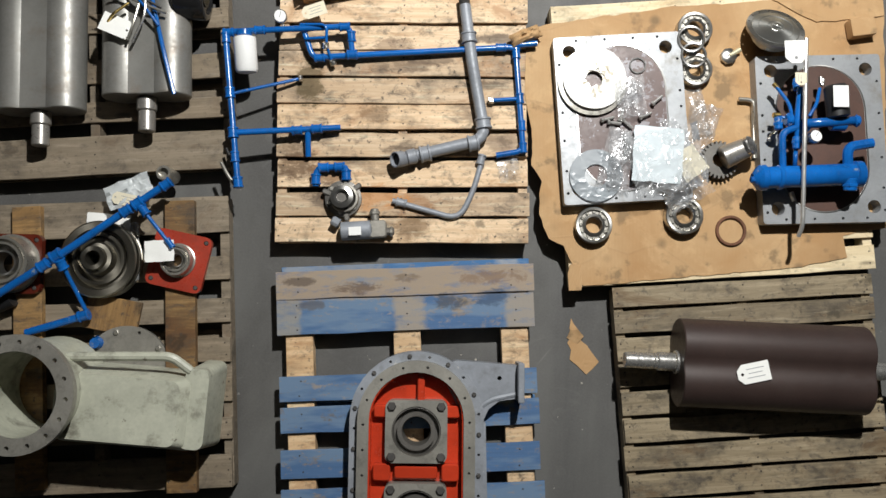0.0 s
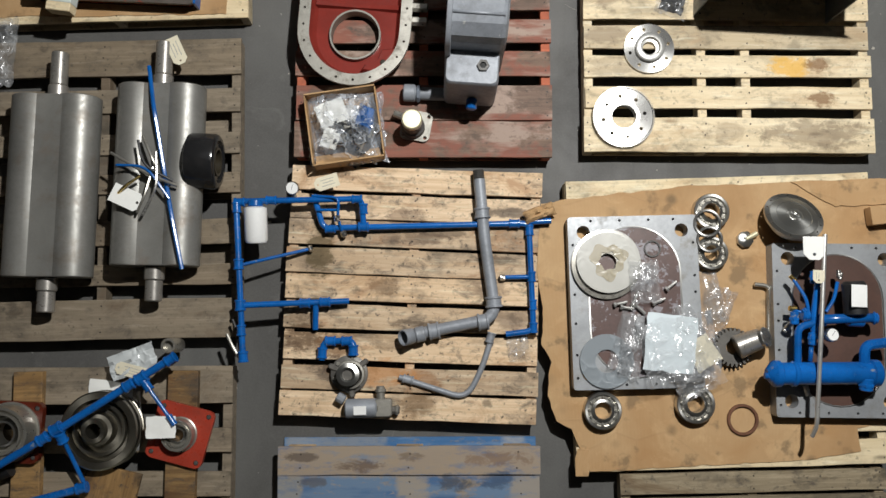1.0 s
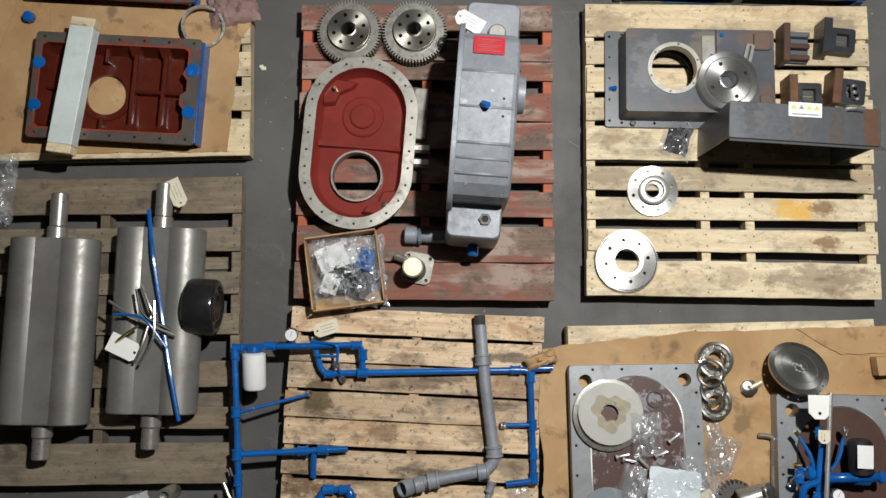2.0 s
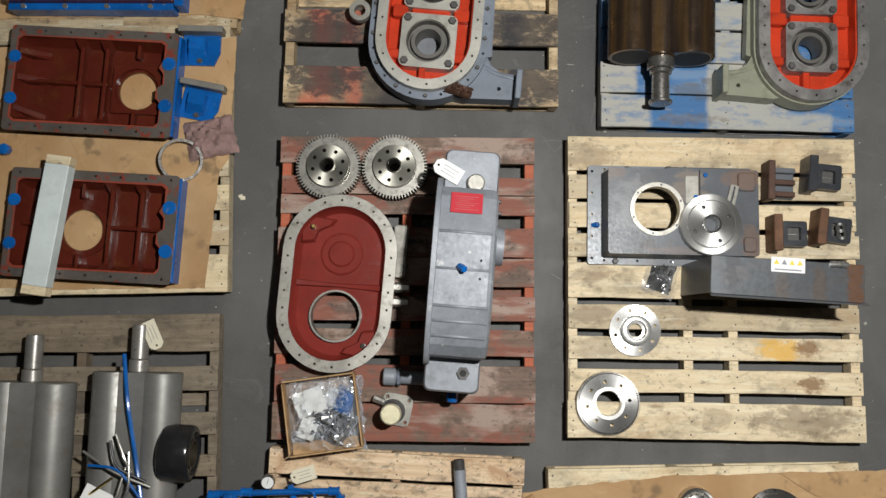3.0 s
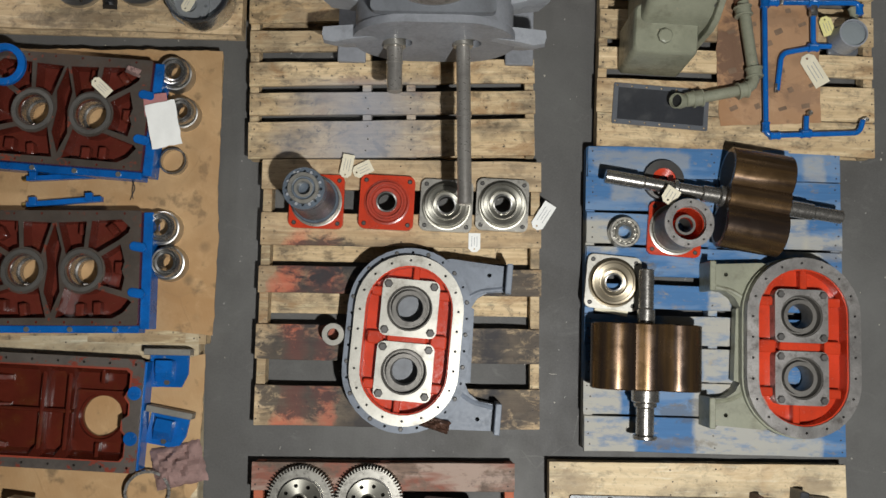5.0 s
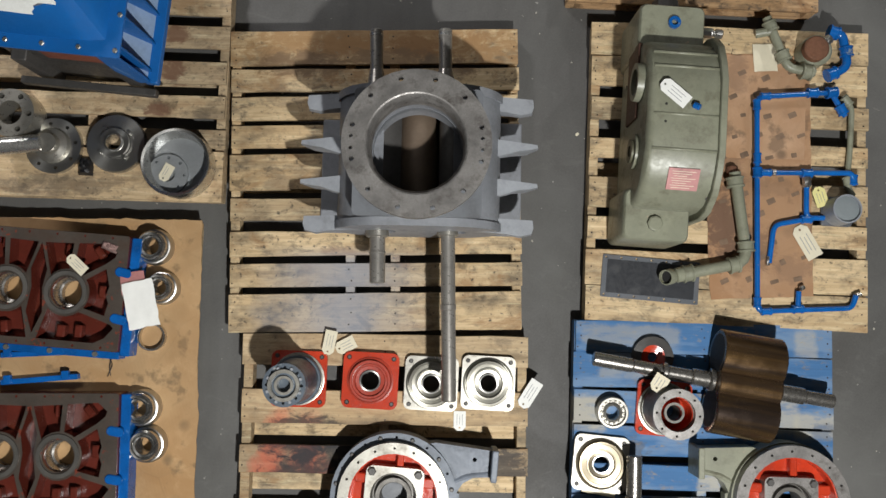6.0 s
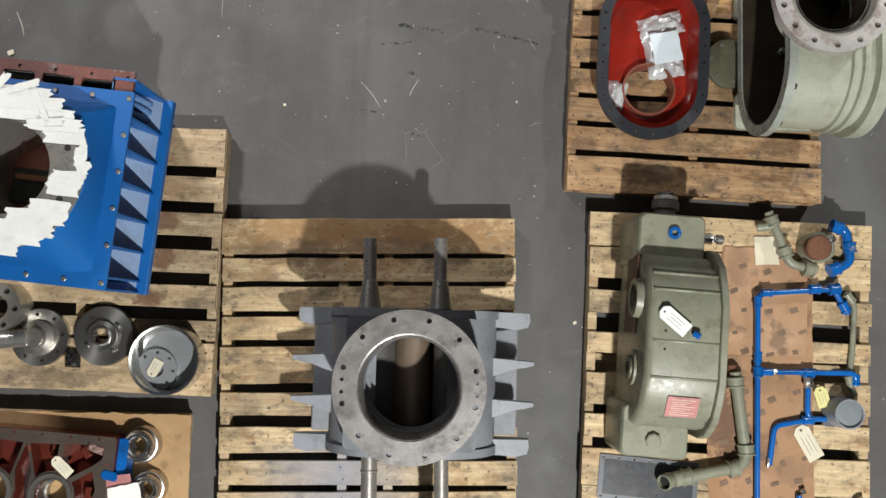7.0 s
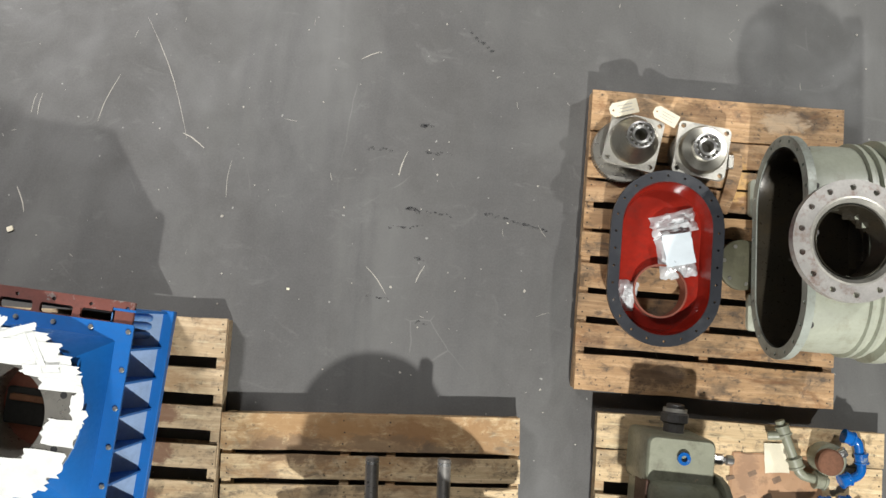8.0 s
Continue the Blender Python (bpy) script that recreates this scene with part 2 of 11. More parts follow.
def card(name, col, stains=()):
    n = Nodes(name)
    r = n.rand()
    shift = n.node("ShaderNodeCombineXYZ", X=n.maths("MULTIPLY", r, 13.0), Y=n.maths("MULTIPLY", r, 71.0), Z=0.0)
    big = n.noise(n.scaled(3, 3, 3, shift), 1.0, 5.0, 0.6, 0.4)
    oil = n.noise(n.scaled(9, 9, 9, shift), 1.0, 4.0, 0.6)
    c = n.mix(n.ramp(big, (0.3, 0.0), (0.7, 1.0)), tuple(v * k for v, k in zip(col, (0.80, 0.68, 0.55))), col)
    worn = n.noise(n.scaled(7, 7, 7, shift), 1.0, 6.0, 0.7, 0.6)
    c = n.mix(n.ramp(worn, (0.52, 0.0), (0.68, 0.5)), c, tuple(min(0.9, v * 1.22) for v in col))
    c = n.mix(n.ramp(oil, (0.57, 0.0), (0.66, 0.7)), c, tuple(v * 0.34 for v in col))
    damp = n.noise(n.scaled(1.7, 1.7, 1.7, shift), 1.0, 5.0, 0.6, 0.7)
    c = n.mix(n.ramp(damp, (0.50, 0.0), (0.66, 0.6)), c, tuple(v * k for v, k in zip(col, (0.62, 0.52, 0.42))))
    crease = n.t.nodes.new("ShaderNodeTexVoronoi")
    crease.feature = "DISTANCE_TO_EDGE"
    n.put(crease.inputs["Vector"], n.mix(0.2, n.scaled(1, 1, 1, shift), n.node("ShaderNodeTexNoise", out=1, Vector=n.scaled(1.5, 1.5, 1.5, shift), Scale=1.0)))
    crease.inputs["Scale"].default_value = 2.6
    fold = n.ramp(crease.outputs[0], (0.0, 1.0), (0.012, 0.0))
    c = n.mix(n.maths("MULTIPLY", fold, 0.10), c, tuple(v * 0.5 for v in col))
    drip = n.node("ShaderNodeTexVoronoi", Vector=n.scaled(7, 7, 7, shift), Scale=1.0)
    gate = n.ramp(n.noise(n.scaled(2, 2, 2, shift), 1.0, 2.0, 0.5), (0.45, 0.0), (0.6, 1.0))
    c = n.mix(n.maths("MULTIPLY", n.ramp(drip, (0.10, 0.75), (0.22, 0.0)), gate), c, tuple(v * 0.3 for v in col))
    if stains:
        c = n.stain(c, stains)
    flute = n.node("ShaderNodeTexWave", Vector=n.scaled(1, 1, 1), Scale=55.0, Distortion=0.5)
    c = n.mix(n.maths("MULTIPLY", flute, 0.10), c, tuple(v * 0.6 for v in col))
    n.bump(n.mix(0.35, n.mix(0.3, worn, flute), fold), 0.4, 0.004)
    return n.done(c, 0.8)


def smoke(name, col):
    """A faint rubbed-in mark with soft broken edges."""
    n = Nodes(name)
    n.put(n.b.inputs["Alpha"], n.ramp(n.noise(n.scaled(30, 30, 30), 1.0, 5.0, 0.7), (0.42, 0.0), (0.66, 0.5)))
    return n.done(col, 0.75)


def clear(name, tint, alpha, rough=0.12, relief=0.018, folds=7.0, thick=0.16):
    n = Nodes(name)
    crumple = n.noise(n.scaled(10, 10, 10), 1.0, 3.0, 0.5, 0.8)
    warp = n.mix(0.25, n.scaled(1, 1, 1), n.node("ShaderNodeTexNoise", out=1, Vector=n.scaled(7, 7, 7), Scale=1.0, Detail=3.0))
    fold = n.t.nodes.new("ShaderNodeTexVoronoi")
    fold.feature = "DISTANCE_TO_EDGE"
    n.put(fold.inputs["Vector"], warp)
    fold.inputs["Scale"].default_value = folds
    ridge = n.ramp(fold.outputs[0], (0.0, 1.0), (0.10, 0.25), (0.45, 0.0))
    n.bump(n.mix(0.5, crumple, ridge), 1.0, relief)
    n.put(n.b.inputs["Alpha"], n.ramp(ridge, (0.45, alpha), (1.0, alpha + thick)))
    mat = n.done(tint, rough)
    # a clear film keeps its full gloss where the tint lets everything through
    gloss = n.t.nodes.new("ShaderNodeBsdfGlossy")
    gloss.inputs["Roughness"].default_value = 0.2
    n.put(gloss.inputs["Normal"], n.b.inputs["Normal"].links[0].from_socket)
    both = n.t.nodes.new("ShaderNodeMixShader")
    both.inputs[0].default_value = 0.085
    n.t.links.new(n.b.outputs[0], both.inputs[1])
    n.t.links.new(gloss.outputs[0], both.inputs[2])
    n.t.links.new(both.outputs[0], n.t.nodes["Material Output"].inputs["Surface"])
    return mat


def streaked(name, dark, amber, rough, metal):
    """Oily steel with tan and brown bands that run along y, the way it was planed."""
    n = Nodes(name)
    r = n.rand()
    shift = n.node("ShaderNodeCombineXYZ", X=n.maths("MULTIPLY", r, 13.0), Y=0.0, Z=n.maths("MULTIPLY", r, 7.0))
    band = n.noise(n.scaled(11, 0.8, 11, shift), 1.0, 4.0, 0.6, 0.2)
    hair = n.noise(n.scaled(90, 3, 90, shift), 1.0, 3.0, 0.6)
    blot = n.noise(n.scaled(9, 9, 9, shift), 1.0, 6.0, 0.7)
    c = n.mix(n.ramp(band, (0.42, 0.0), (0.60, 0.9)), dark, amber)
    c = n.mix(n.ramp(hair, (0.40, 0.0), (0.75, 0.35)), c, tuple(v * 0.45 for v in dark))
    c = n.mix(n.ramp(blot, (0.54, 0.0), (0.70, 0.5)), c, tuple(v * 0.6 for v in dark))
    n.bump(hair, 0.05, 0.0008)
    return n.done(c, n.node("ShaderNodeMapRange", Value=blot, From_Min=0.3, From_Max=0.7, To_Min=rough - 0.05, To_Max=rough + 0.15), metal)


M = {
    "floor": concrete(),
    "wood_new": wood("new_pine", (0.87, 0.78, 0.57), (0.65, 0.53, 0.33), 0.45),
    "wood_marked": wood("scuffed_new_pine", (0.88, 0.79, 0.59), (0.66, 0.54, 0.35), 0.5, stains=((0.26, -0.262, 0.10, 0.06, (0.72, 0.40, 0.05), 0.75), (0.38, -0.254, 0.06, 0.035, (0.20, 0.10, 0.04), 0.8), (0.394, -0.40, 0.06, 0.035, (0.20, 0.10, 0.04), 0.8), (0.36, -0.55, 0.24, 0.07, (0.16, 0.11, 0.07), 0.55), (-0.02, -0.55, 0.10, 0.05, (0.22, 0.15, 0.09), 0.4), (-0.50, 0.04, 0.12, 0.05, (0.20, 0.14, 0.09), 0.5), (-0.52, 0.55, 0.10, 0.07, (0.20, 0.14, 0.09), 0.5), (-0.51, -0.13, 0.10, 0.05, (0.20, 0.14, 0.09), 0.5), (-0.5, -0.26, 0.12, 0.05, (0.22, 0.16, 0.11), 0.4), (0.48, 0.55, 0.10, 0.05, (0.22, 0.16, 0.1), 0.5))),
    "wood_spilt": wood("oil_spotted_pine", (0.90, 0.73, 0.53), (0.58, 0.41, 0.25), 0.85, stains=((-0.44, -0.20, 0.10, 0.07, (0.10, 0.05, 0.02), 0.8), (-0.30, -0.22, 0.10, 0.06, (0.20, 0.10, 0.04), 0.7), (0.02, 0.22, 0.14, 0.03, (0.10, 0.06, 0.035), 0.6), (-0.05, 0.31, 0.10, 0.04, (0.16, 0.09, 0.05), 0.5), (0.30, 0.02, 0.10, 0.04, (0.16, 0.10, 0.06), 0.5), (-0.40, 0.30, 0.08, 0.04, (0.14, 0.10, 0.07), 0.55), (0.05, -0.36, 0.12, 0.05, (0.28, 0.13, 0.05), 0.6), (0.42, -0.10, 0.08, 0.05, (0.14, 0.09, 0.06), 0.5), (-0.39, 0.15, 0.06, 0.13, (0.09, 0.06, 0.02), 0.8), (-0.12, 0.02, 0.07, 0.045, (0.16, 0.09, 0.04), 0.6), (0.03, -0.46, 0.08, 0.05, (0.18, 0.10, 0.04), 0.65), (-0.13, -0.33, 0.18, 0.06, (0.52, 0.23, 0.07), 0.6), (-0.31, -0.33, 0.09, 0.06, (0.05, 0.03, 0.02), 0.7), (-0.11, -0.2, 0.07, 0.04, (0.16, 0.1, 0.05), 0.5), (-0.46, -0.14, 0.07, 0.05, (0.14, 0.09, 0.05), 0.55), (0.39, 0.34, 0.16, 0.022, (0.06, 0.04, 0.03), 0.7), (0.12, 0.25, 0.14, 0.02, (0.08, 0.05, 0.03), 0.6), (0.33, 0.14, 0.10, 0.02, (0.08, 0.05, 0.03), 0.6), (0.1, -0.13, 0.2, 0.018, (0.08, 0.05, 0.03), 0.6))),
    "cover_rim": painted("dirty_milled_rim", (0.44, 0.42, 0.37), 0.38, 0.45, 0.35, 0.85, dirt=(0.10, 0.085, 0.065), scale=1.4, bump=0.12),
    "red_cover": painted("satin_red_enamel", (0.215, 0.030, 0.022), 0.15, 0.0, 0.2, 0.3, dirt=(0.12, 0.026, 0.018), bump=0.32, coarse=0.003),
    "wood_tan": wood("used_pine", (0.86, 0.67, 0.45), (0.56, 0.37, 0.20), 0.75),
    "wood_pale": wood("dusty_pine", (0.80, 0.65, 0.42), (0.46, 0.33, 0.18), 0.8),
    "wood_brown": wood("brown_pine", (0.64, 0.44, 0.25), (0.30, 0.175, 0.08), 0.95, stains=((0.10, 0.30, 0.05, 0.12, (0.62, 0.38, 0.12), 0.5), (-0.20, -0.55, 0.14, 0.07, (0.10, 0.06, 0.035), 0.7), (-0.47, -0.46, 0.07, 0.06, (0.12, 0.07, 0.04), 0.6), (0.30, 0.56, 0.12, 0.05, (0.66, 0.52, 0.36), 0.5), (0.12, -0.10, 0.05, 0.20, (0.13, 0.08, 0.04), 0.6), (0.0, 0.58, 0.16, 0.05, (0.22, 0.12, 0.06), 0.5), (-0.46, 0.10, 0.07, 0.06, (0.15, 0.09, 0.05), 0.5), (0.36, -0.40, 0.12, 0.04, (0.14, 0.085, 0.05), 0.55))),
    "wood_runner": wood("oil_soaked_runner", (0.40, 0.25, 0.10), (0.17, 0.095, 0.035), 0.95),
    "wood_grey": wood("weathered_wood", (0.31, 0.26, 0.195), (0.17, 0.14, 0.10), 0.6),
    "wood_oily": wood("oily_wood", (0.42, 0.355, 0.245), (0.20, 0.16, 0.10), 0.9),
    "wood_red": wood("red_washed_wood", (0.28, 0.19, 0.145), (0.125, 0.085, 0.066), 0.7, (0.25, 0.092, 0.06), 0.55, (0.34, 0.25, 0.20)),
    "wood_edge_red": wood("orange_painted_wood", (0.55, 0.17, 0.085), (0.40, 0.10, 0.05), 0.2),
    "wood_blue": wood("blue_painted_wood", (0.42, 0.39, 0.32), (0.22, 0.19, 0.15), 0.6, (0.05, 0.155, 0.34), 0.95, (0.13, 0.22, 0.36), patches=((-0.554, -0.401, 0.180, 0.325, (0.40, 0.375, 0.31), 0.90), (0.379, 0.563, 0.180, 0.276, (0.40, 0.375, 0.31), 0.80), (-0.018, 0.073, -0.065, 0.058, (0.40, 0.375, 0.31), 0.85), (-0.217, 0.089, -0.218, -0.072, (0.40, 0.375, 0.31), 0.90), (-0.049, 0.089, -0.363, -0.210, (0.40, 0.375, 0.31), 0.85), (-0.554, -0.386, -0.516, -0.355, (0.40, 0.375, 0.31), 0.90), (-0.087, 0.257, -0.654, -0.348, (0.40, 0.375, 0.31), 0.85), (-0.554, -0.327, -0.669, -0.516, (0.40, 0.375, 0.31), 0.90), (0.257, 0.441, -0.669, -0.565, (0.40, 0.375, 0.31), 0.80), (0.303, 0.395, 0.195, 0.364, (0.40, 0.375, 0.31), 0.75), (-0.508, -0.095, 0.536, 0.619, (0.24, 0.26, 0.28), 0.75), (-0.431, -0.248, 0.402, 0.509, (0.27, 0.28, 0.28), 0.70), (0.379, 0.471, 0.509, 0.616, (0.40, 0.375, 0.31), 0.55)), stains=((-0.10, -0.47, 0.16, 0.05, (0.07, 0.06, 0.05), 0.5), (-0.30, 0.12, 0.09, 0.05, (0.08, 0.07, 0.06), 0.5), (0.30, -0.50, 0.12, 0.06, (0.14, 0.10, 0.07), 0.5), (-0.15, -0.60, 0.16, 0.03, (0.12, 0.09, 0.06), 0.5), (0.49, 0.20, 0.06, 0.05, (0.10, 0.13, 0.19), 0.6))),
    "wood_blue_worn": wood("faded_blue_wood", (0.40, 0.34, 0.27), (0.22, 0.18, 0.14), 0.7, (0.065, 0.14, 0.28), 0.80, (0.12, 0.19, 0.29), patches=((-0.54, 0.54, 0.468, 0.61, (0.33, 0.25, 0.165), 0.88), (-0.54, -0.43, 0.30, 0.468, (0.27, 0.25, 0.21), 0.8), (-0.045, 0.075, 0.30, 0.468, (0.30, 0.255, 0.20), 0.9), (0.41, 0.54, 0.30, 0.468, (0.29, 0.25, 0.20), 0.9), (0.20, 0.42, 0.02, 0.16, (0.46, 0.41, 0.26), 0.9)), stains=((-0.19, 0.51, 0.11, 0.028, (0.10, 0.062, 0.042), 0.75), (-0.43, 0.545, 0.09, 0.018, (0.085, 0.06, 0.045), 0.75), (0.36, 0.535, 0.13, 0.034, (0.17, 0.10, 0.06), 0.65), (0.02, 0.545, 0.06, 0.02, (0.12, 0.08, 0.05), 0.6), (0.18, 0.44, 0.07, 0.04, (0.055, 0.065, 0.085), 0.8), (0.35, 0.45, 0.08, 0.045, (0.045, 0.075, 0.13), 0.8), (-0.38, 0.445, 0.06, 0.022, (0.09, 0.08, 0.075), 0.7))),
    "wood_wet": wood("wet_stained_pine", (0.80, 0.65, 0.44), (0.46, 0.34, 0.20), 0.7, stains=((0.34, 0.16, 0.07, 0.06, (0.17, 0.085, 0.05), 0.85), (0.33, 0.01, 0.06, 0.06, (0.17, 0.085, 0.05), 0.85), (0.28, -0.17, 0.07, 0.04, (0.17, 0.085, 0.05), 0.85), (0.15, -0.35, 0.2, 0.04, (0.25, 0.16, 0.08), 0.5), (-0.1, -0.5, 0.3, 0.05, (0.10, 0.08, 0.06), 0.5))),
    "wood_burnt": wood("sprayed_wood", (0.72, 0.58, 0.38), (0.42, 0.30, 0.17), 0.5, spray=((-0.10, 0.48, 0.20, (0.022, 0.022, 0.026), 0.95), (0.40, 0.10, 0.20, (0.03, 0.03, 0.036), 0.85), (-0.44, 0.08, 0.26, (0.66, 0.10, 0.045), 0.5), (-0.31, 0.06, 0.24, (0.62, 0.09, 0.04), 0.4)), stains=((0.46, 0.01, 0.19, 0.12, (0.02, 0.02, 0.024), 0.8), (0.46, -0.23, 0.19, 0.12, (0.02, 0.02, 0.024), 0.8), (-0.43, -0.24, 0.19, 0.12, (0.02, 0.02, 0.024), 0.8), (-0.32, -0.02, 0.19, 0.12, (0.02, 0.02, 0.024), 0.8), (-0.34, 0.13, 0.19, 0.12, (0.02, 0.02, 0.024), 0.8), (-0.41, -0.43, 0.19, 0.12, (0.02, 0.02, 0.024), 0.8), (0.46, -0.46, 0.19, 0.12, (0.02, 0.02, 0.024), 0.8))),
    "wood_spray": wood("blue_dusted_wood", (0.80, 0.65, 0.42), (0.46, 0.33, 0.18), 0.85, spray=((-0.12, 0.42, -0.30, (0.24, 0.27, 0.33), 0.75),), stains=((0.05, 0.57, 0.75, 0.16, (0.30, 0.165, 0.065), 0.7), (-0.12, 0.58, 0.20, 0.05, (0.30, 0.16, 0.06), 0.7), (0.16, 0.57, 0.16, 0.06, (0.24, 0.12, 0.045), 0.75), (0.42, 0.58, 0.12, 0.05, (0.30, 0.17, 0.07), 0.6), (-0.40, 0.60, 0.12, 0.04, (0.32, 0.19, 0.08), 0.55), (0.05, -0.16, 0.12, 0.03, (0.20, 0.13, 0.08), 0.5), (0.30, -0.30, 0.10, 0.04, (0.62, 0.42, 0.22), 0.6), (-0.30, 0.50, 0.22, 0.06, (0.12, 0.08, 0.05), 0.6), (0.05, 0.52, 0.22, 0.05, (0.15, 0.11, 0.07), 0.5), (0.30, 0.48, 0.16, 0.06, (0.12, 0.09, 0.06), 0.55), (-0.38, 0.36, 0.12, 0.05, (0.16, 0.12, 0.08), 0.45), (0.18, 0.37, 0.18, 0.045, (0.24, 0.13, 0.06), 0.4), (-0.40, -0.02, 0.08, 0.05, (0.16, 0.12, 0.08), 0.5))),
    "block_white": painted("white_painted_timber", (0.62, 0.68, 0.66), 0.6, var=0.12, grime=0.15),
    "card": card("brown_cardboard", (0.50, 0.332, 0.171)),
    "card_dark": card("printed_cardboard", (0.42, 0.26, 0.15), ((-0.19, -0.22, 0.10, 0.20, (0.11, 0.06, 0.04), 0.8), (-0.06, -0.32, 0.10, 0.12, (0.15, 0.085, 0.05), 0.6), (-0.17, 0.02, 0.07, 0.12, (0.17, 0.10, 0.06), 0.55), (0.02, -0.05, 0.12, 0.05, (0.22, 0.13, 0.075), 0.5), (0.10, -0.40, 0.10, 0.07, (0.22, 0.13, 0.08), 0.5))),
    "card_peach": card("printed_cardboard_flap", (0.46, 0.295, 0.18), ((-0.12, 0.14, 0.05, 0.12, (0.20, 0.12, 0.075), 0.5),)),
    "steel": turned("machined_steel", (0.56, 0.55, 0.52), 0.29, 0.22),
    "steel_bar": painted("drawn_steel", (0.56, 0.55, 0.52), 0.25, 0.82, 0.05, 0.12, bump=0.0, coarse=0.0005),
    "steel_fine": turned("turned_steel", (0.58, 0.57, 0.545), 0.27, 0.2),
    "steel_dull": painted("dull_steel", (0.46, 0.44, 0.39), 0.3, 0.78, 0.12, 0.35, dirt=(0.12, 0.105, 0.085), scale=0.8, bump=0.03, coarse=0.002),
    "cast": painted("bare_cast_iron", (0.30, 0.285, 0.25), 0.55, 0.55, 0.25, 0.45, bump=0.25),
    "cast_dark": painted("dark_cast_iron", (0.10, 0.095, 0.09), 0.5, 0.4, 0.3, 0.4, bump=0.25),
    "machined_face": painted("milled_cast_face", (0.34, 0.325, 0.285), 0.45, 0.5, 0.3, 0.5, bump=0.12),
    "rotor_grey": painted("grey_iron_rotor", (0.27, 0.264, 0.243), 0.42, 0.5, 0.24, 0.6, dirt=(0.17, 0.125, 0.09), scale=0.7, bump=0.02),
    "rotor_brown": streaked("oiled_brown_rotor", (0.085, 0.060, 0.047), (0.25, 0.145, 0.058), 0.2, 0.8),
    "rotor_dark": painted("dark_brown_coated_iron", (0.046, 0.029, 0.025), 0.44, 0.15, 0.18, 0.2, bump=0.08),
    "red_oxide": painted("red_oxide_enamel", (0.094, 0.016, 0.009), 0.15, 0.0, 0.25, 0.45, dirt=(0.105, 0.036, 0.008), bump=0.05),
    "red_deep": painted("glossy_red_enamel", (0.25, 0.017, 0.010), 0.12, 0.0, 0.3, 0.4, bump=0.1),
    "orange_red": painted("orange_red_enamel", (0.52, 0.046, 0.017), 0.18, 0.0, 0.22, 0.45, dirt=(0.19, 0.02, 0.01), bump=0.25),
    "blue": painted("blue_enamel", (0.006, 0.115, 0.41), 0.18, 0.0, 0.3, 0.4, dirt=(0.006, 0.03, 0.11), bump=0.15, chip=0.1, under=(0.16, 0.2, 0.26)),
    "blue_hood": painted("blue_hood_paint", (0.006, 0.115, 0.38), 0.42, 0.0, 0.12, 0.1, dirt=(0.005, 0.05, 0.2), bump=0.05),
    "grey_paint": painted("grey_machine_paint", (0.265, 0.283, 0.312), 0.46, 0.1, 0.26, 0.5, dirt=(0.10, 0.10, 0.10), bump=0.3, chip=0.05, under=(0.4, 0.4, 0.39)),
    "grey_blue": painted("blue_grey_primer", (0.17, 0.195, 0.235), 0.5, 0.0, 0.2, 0.35, bump=0.2),
    "slate_cover": painted("worn_slate_paint", (0.082, 0.089, 0.101), 0.36, 0.1, 0.3, 0.45, dirt=(0.12, 0.085, 0.06), bump=0.2, stains=((-0.17, 0.02, 0.10, 0.13, (0.20, 0.20, 0.20), 0.5), (0.05, 0.10, 0.07, 0.08, (0.20, 0.155, 0.11), 0.6), (0.27, 0.14, 0.09, 0.05, (0.17, 0.10, 0.065), 0.7), (0.29, -0.12, 0.05, 0.09, (0.15, 0.09, 0.06), 0.6), (-0.25, 0.15, 0.06, 0.03, (0.16, 0.10, 0.07), 0.5), (0.0, -0.16, 0.14, 0.02, (0.17, 0.11, 0.08), 0.4))),
    "spindle_blue": painted("dirty_blue_iron", (0.105, 0.13, 0.16), 0.36, 0.2, 0.35, 0.6, dirt=(0.03, 0.03, 0.03), scale=1.5, bump=0.25, chip=0.14, under=(0.30, 0.31, 0.31)),
    "slate": painted("slate_paint", (0.115, 0.124, 0.138), 0.38, 0.1, 0.25, 0.35, dirt=(0.14, 0.08, 0.05), bump=0.2),
    "guard_steel": painted("rust_ended_mill_steel", (0.105, 0.112, 0.12), 0.34, 0.35, 0.2, 0.25, dirt=(0.13, 0.075, 0.045), bump=0.06, stains=((0.25, 0.0, 0.035, 0.20, (0.16, 0.075, 0.035), 0.8), (0.12, -0.05, 0.03, 0.12, (0.13, 0.085, 0.055), 0.45), (-0.02, -0.04, 0.03, 0.10, (0.15, 0.11, 0.08), 0.35), (-0.2, 0.03, 0.03, 0.10, (0.05, 0.05, 0.055), 0.5))),
    "black_steel": painted("black_mill_steel", (0.115, 0.122, 0.13), 0.36, 0.3, 0.2, 0.25, dirt=(0.16, 0.075, 0.04), bump=0.08),
    "green": painted("grey_green_paint", (0.245, 0.25, 0.182), 0.38, 0.0, 0.22, 0.6, dirt=(0.085, 0.072, 0.042), bump=0.2, chip=0.05, under=(0.35, 0.28, 0.2)),
    "green_pale": painted("pale_green_paint", (0.45, 0.455, 0.365), 0.42, 0.0, 0.25, 0.8, dirt=(0.11, 0.10, 0.075), scale=0.8, bump=0.2, chip=0.12, under=(0.16, 0.14, 0.11)),
    "rust": painted("rusty_steel", (0.17, 0.075, 0.04), 0.75, 0.2, 0.4, 0.4, bump=0.3),
    "rust_brown": painted("brown_gasket_face", (0.085, 0.042, 0.03), 0.5, 0.0, 0.3, 0.3, bump=0.1),
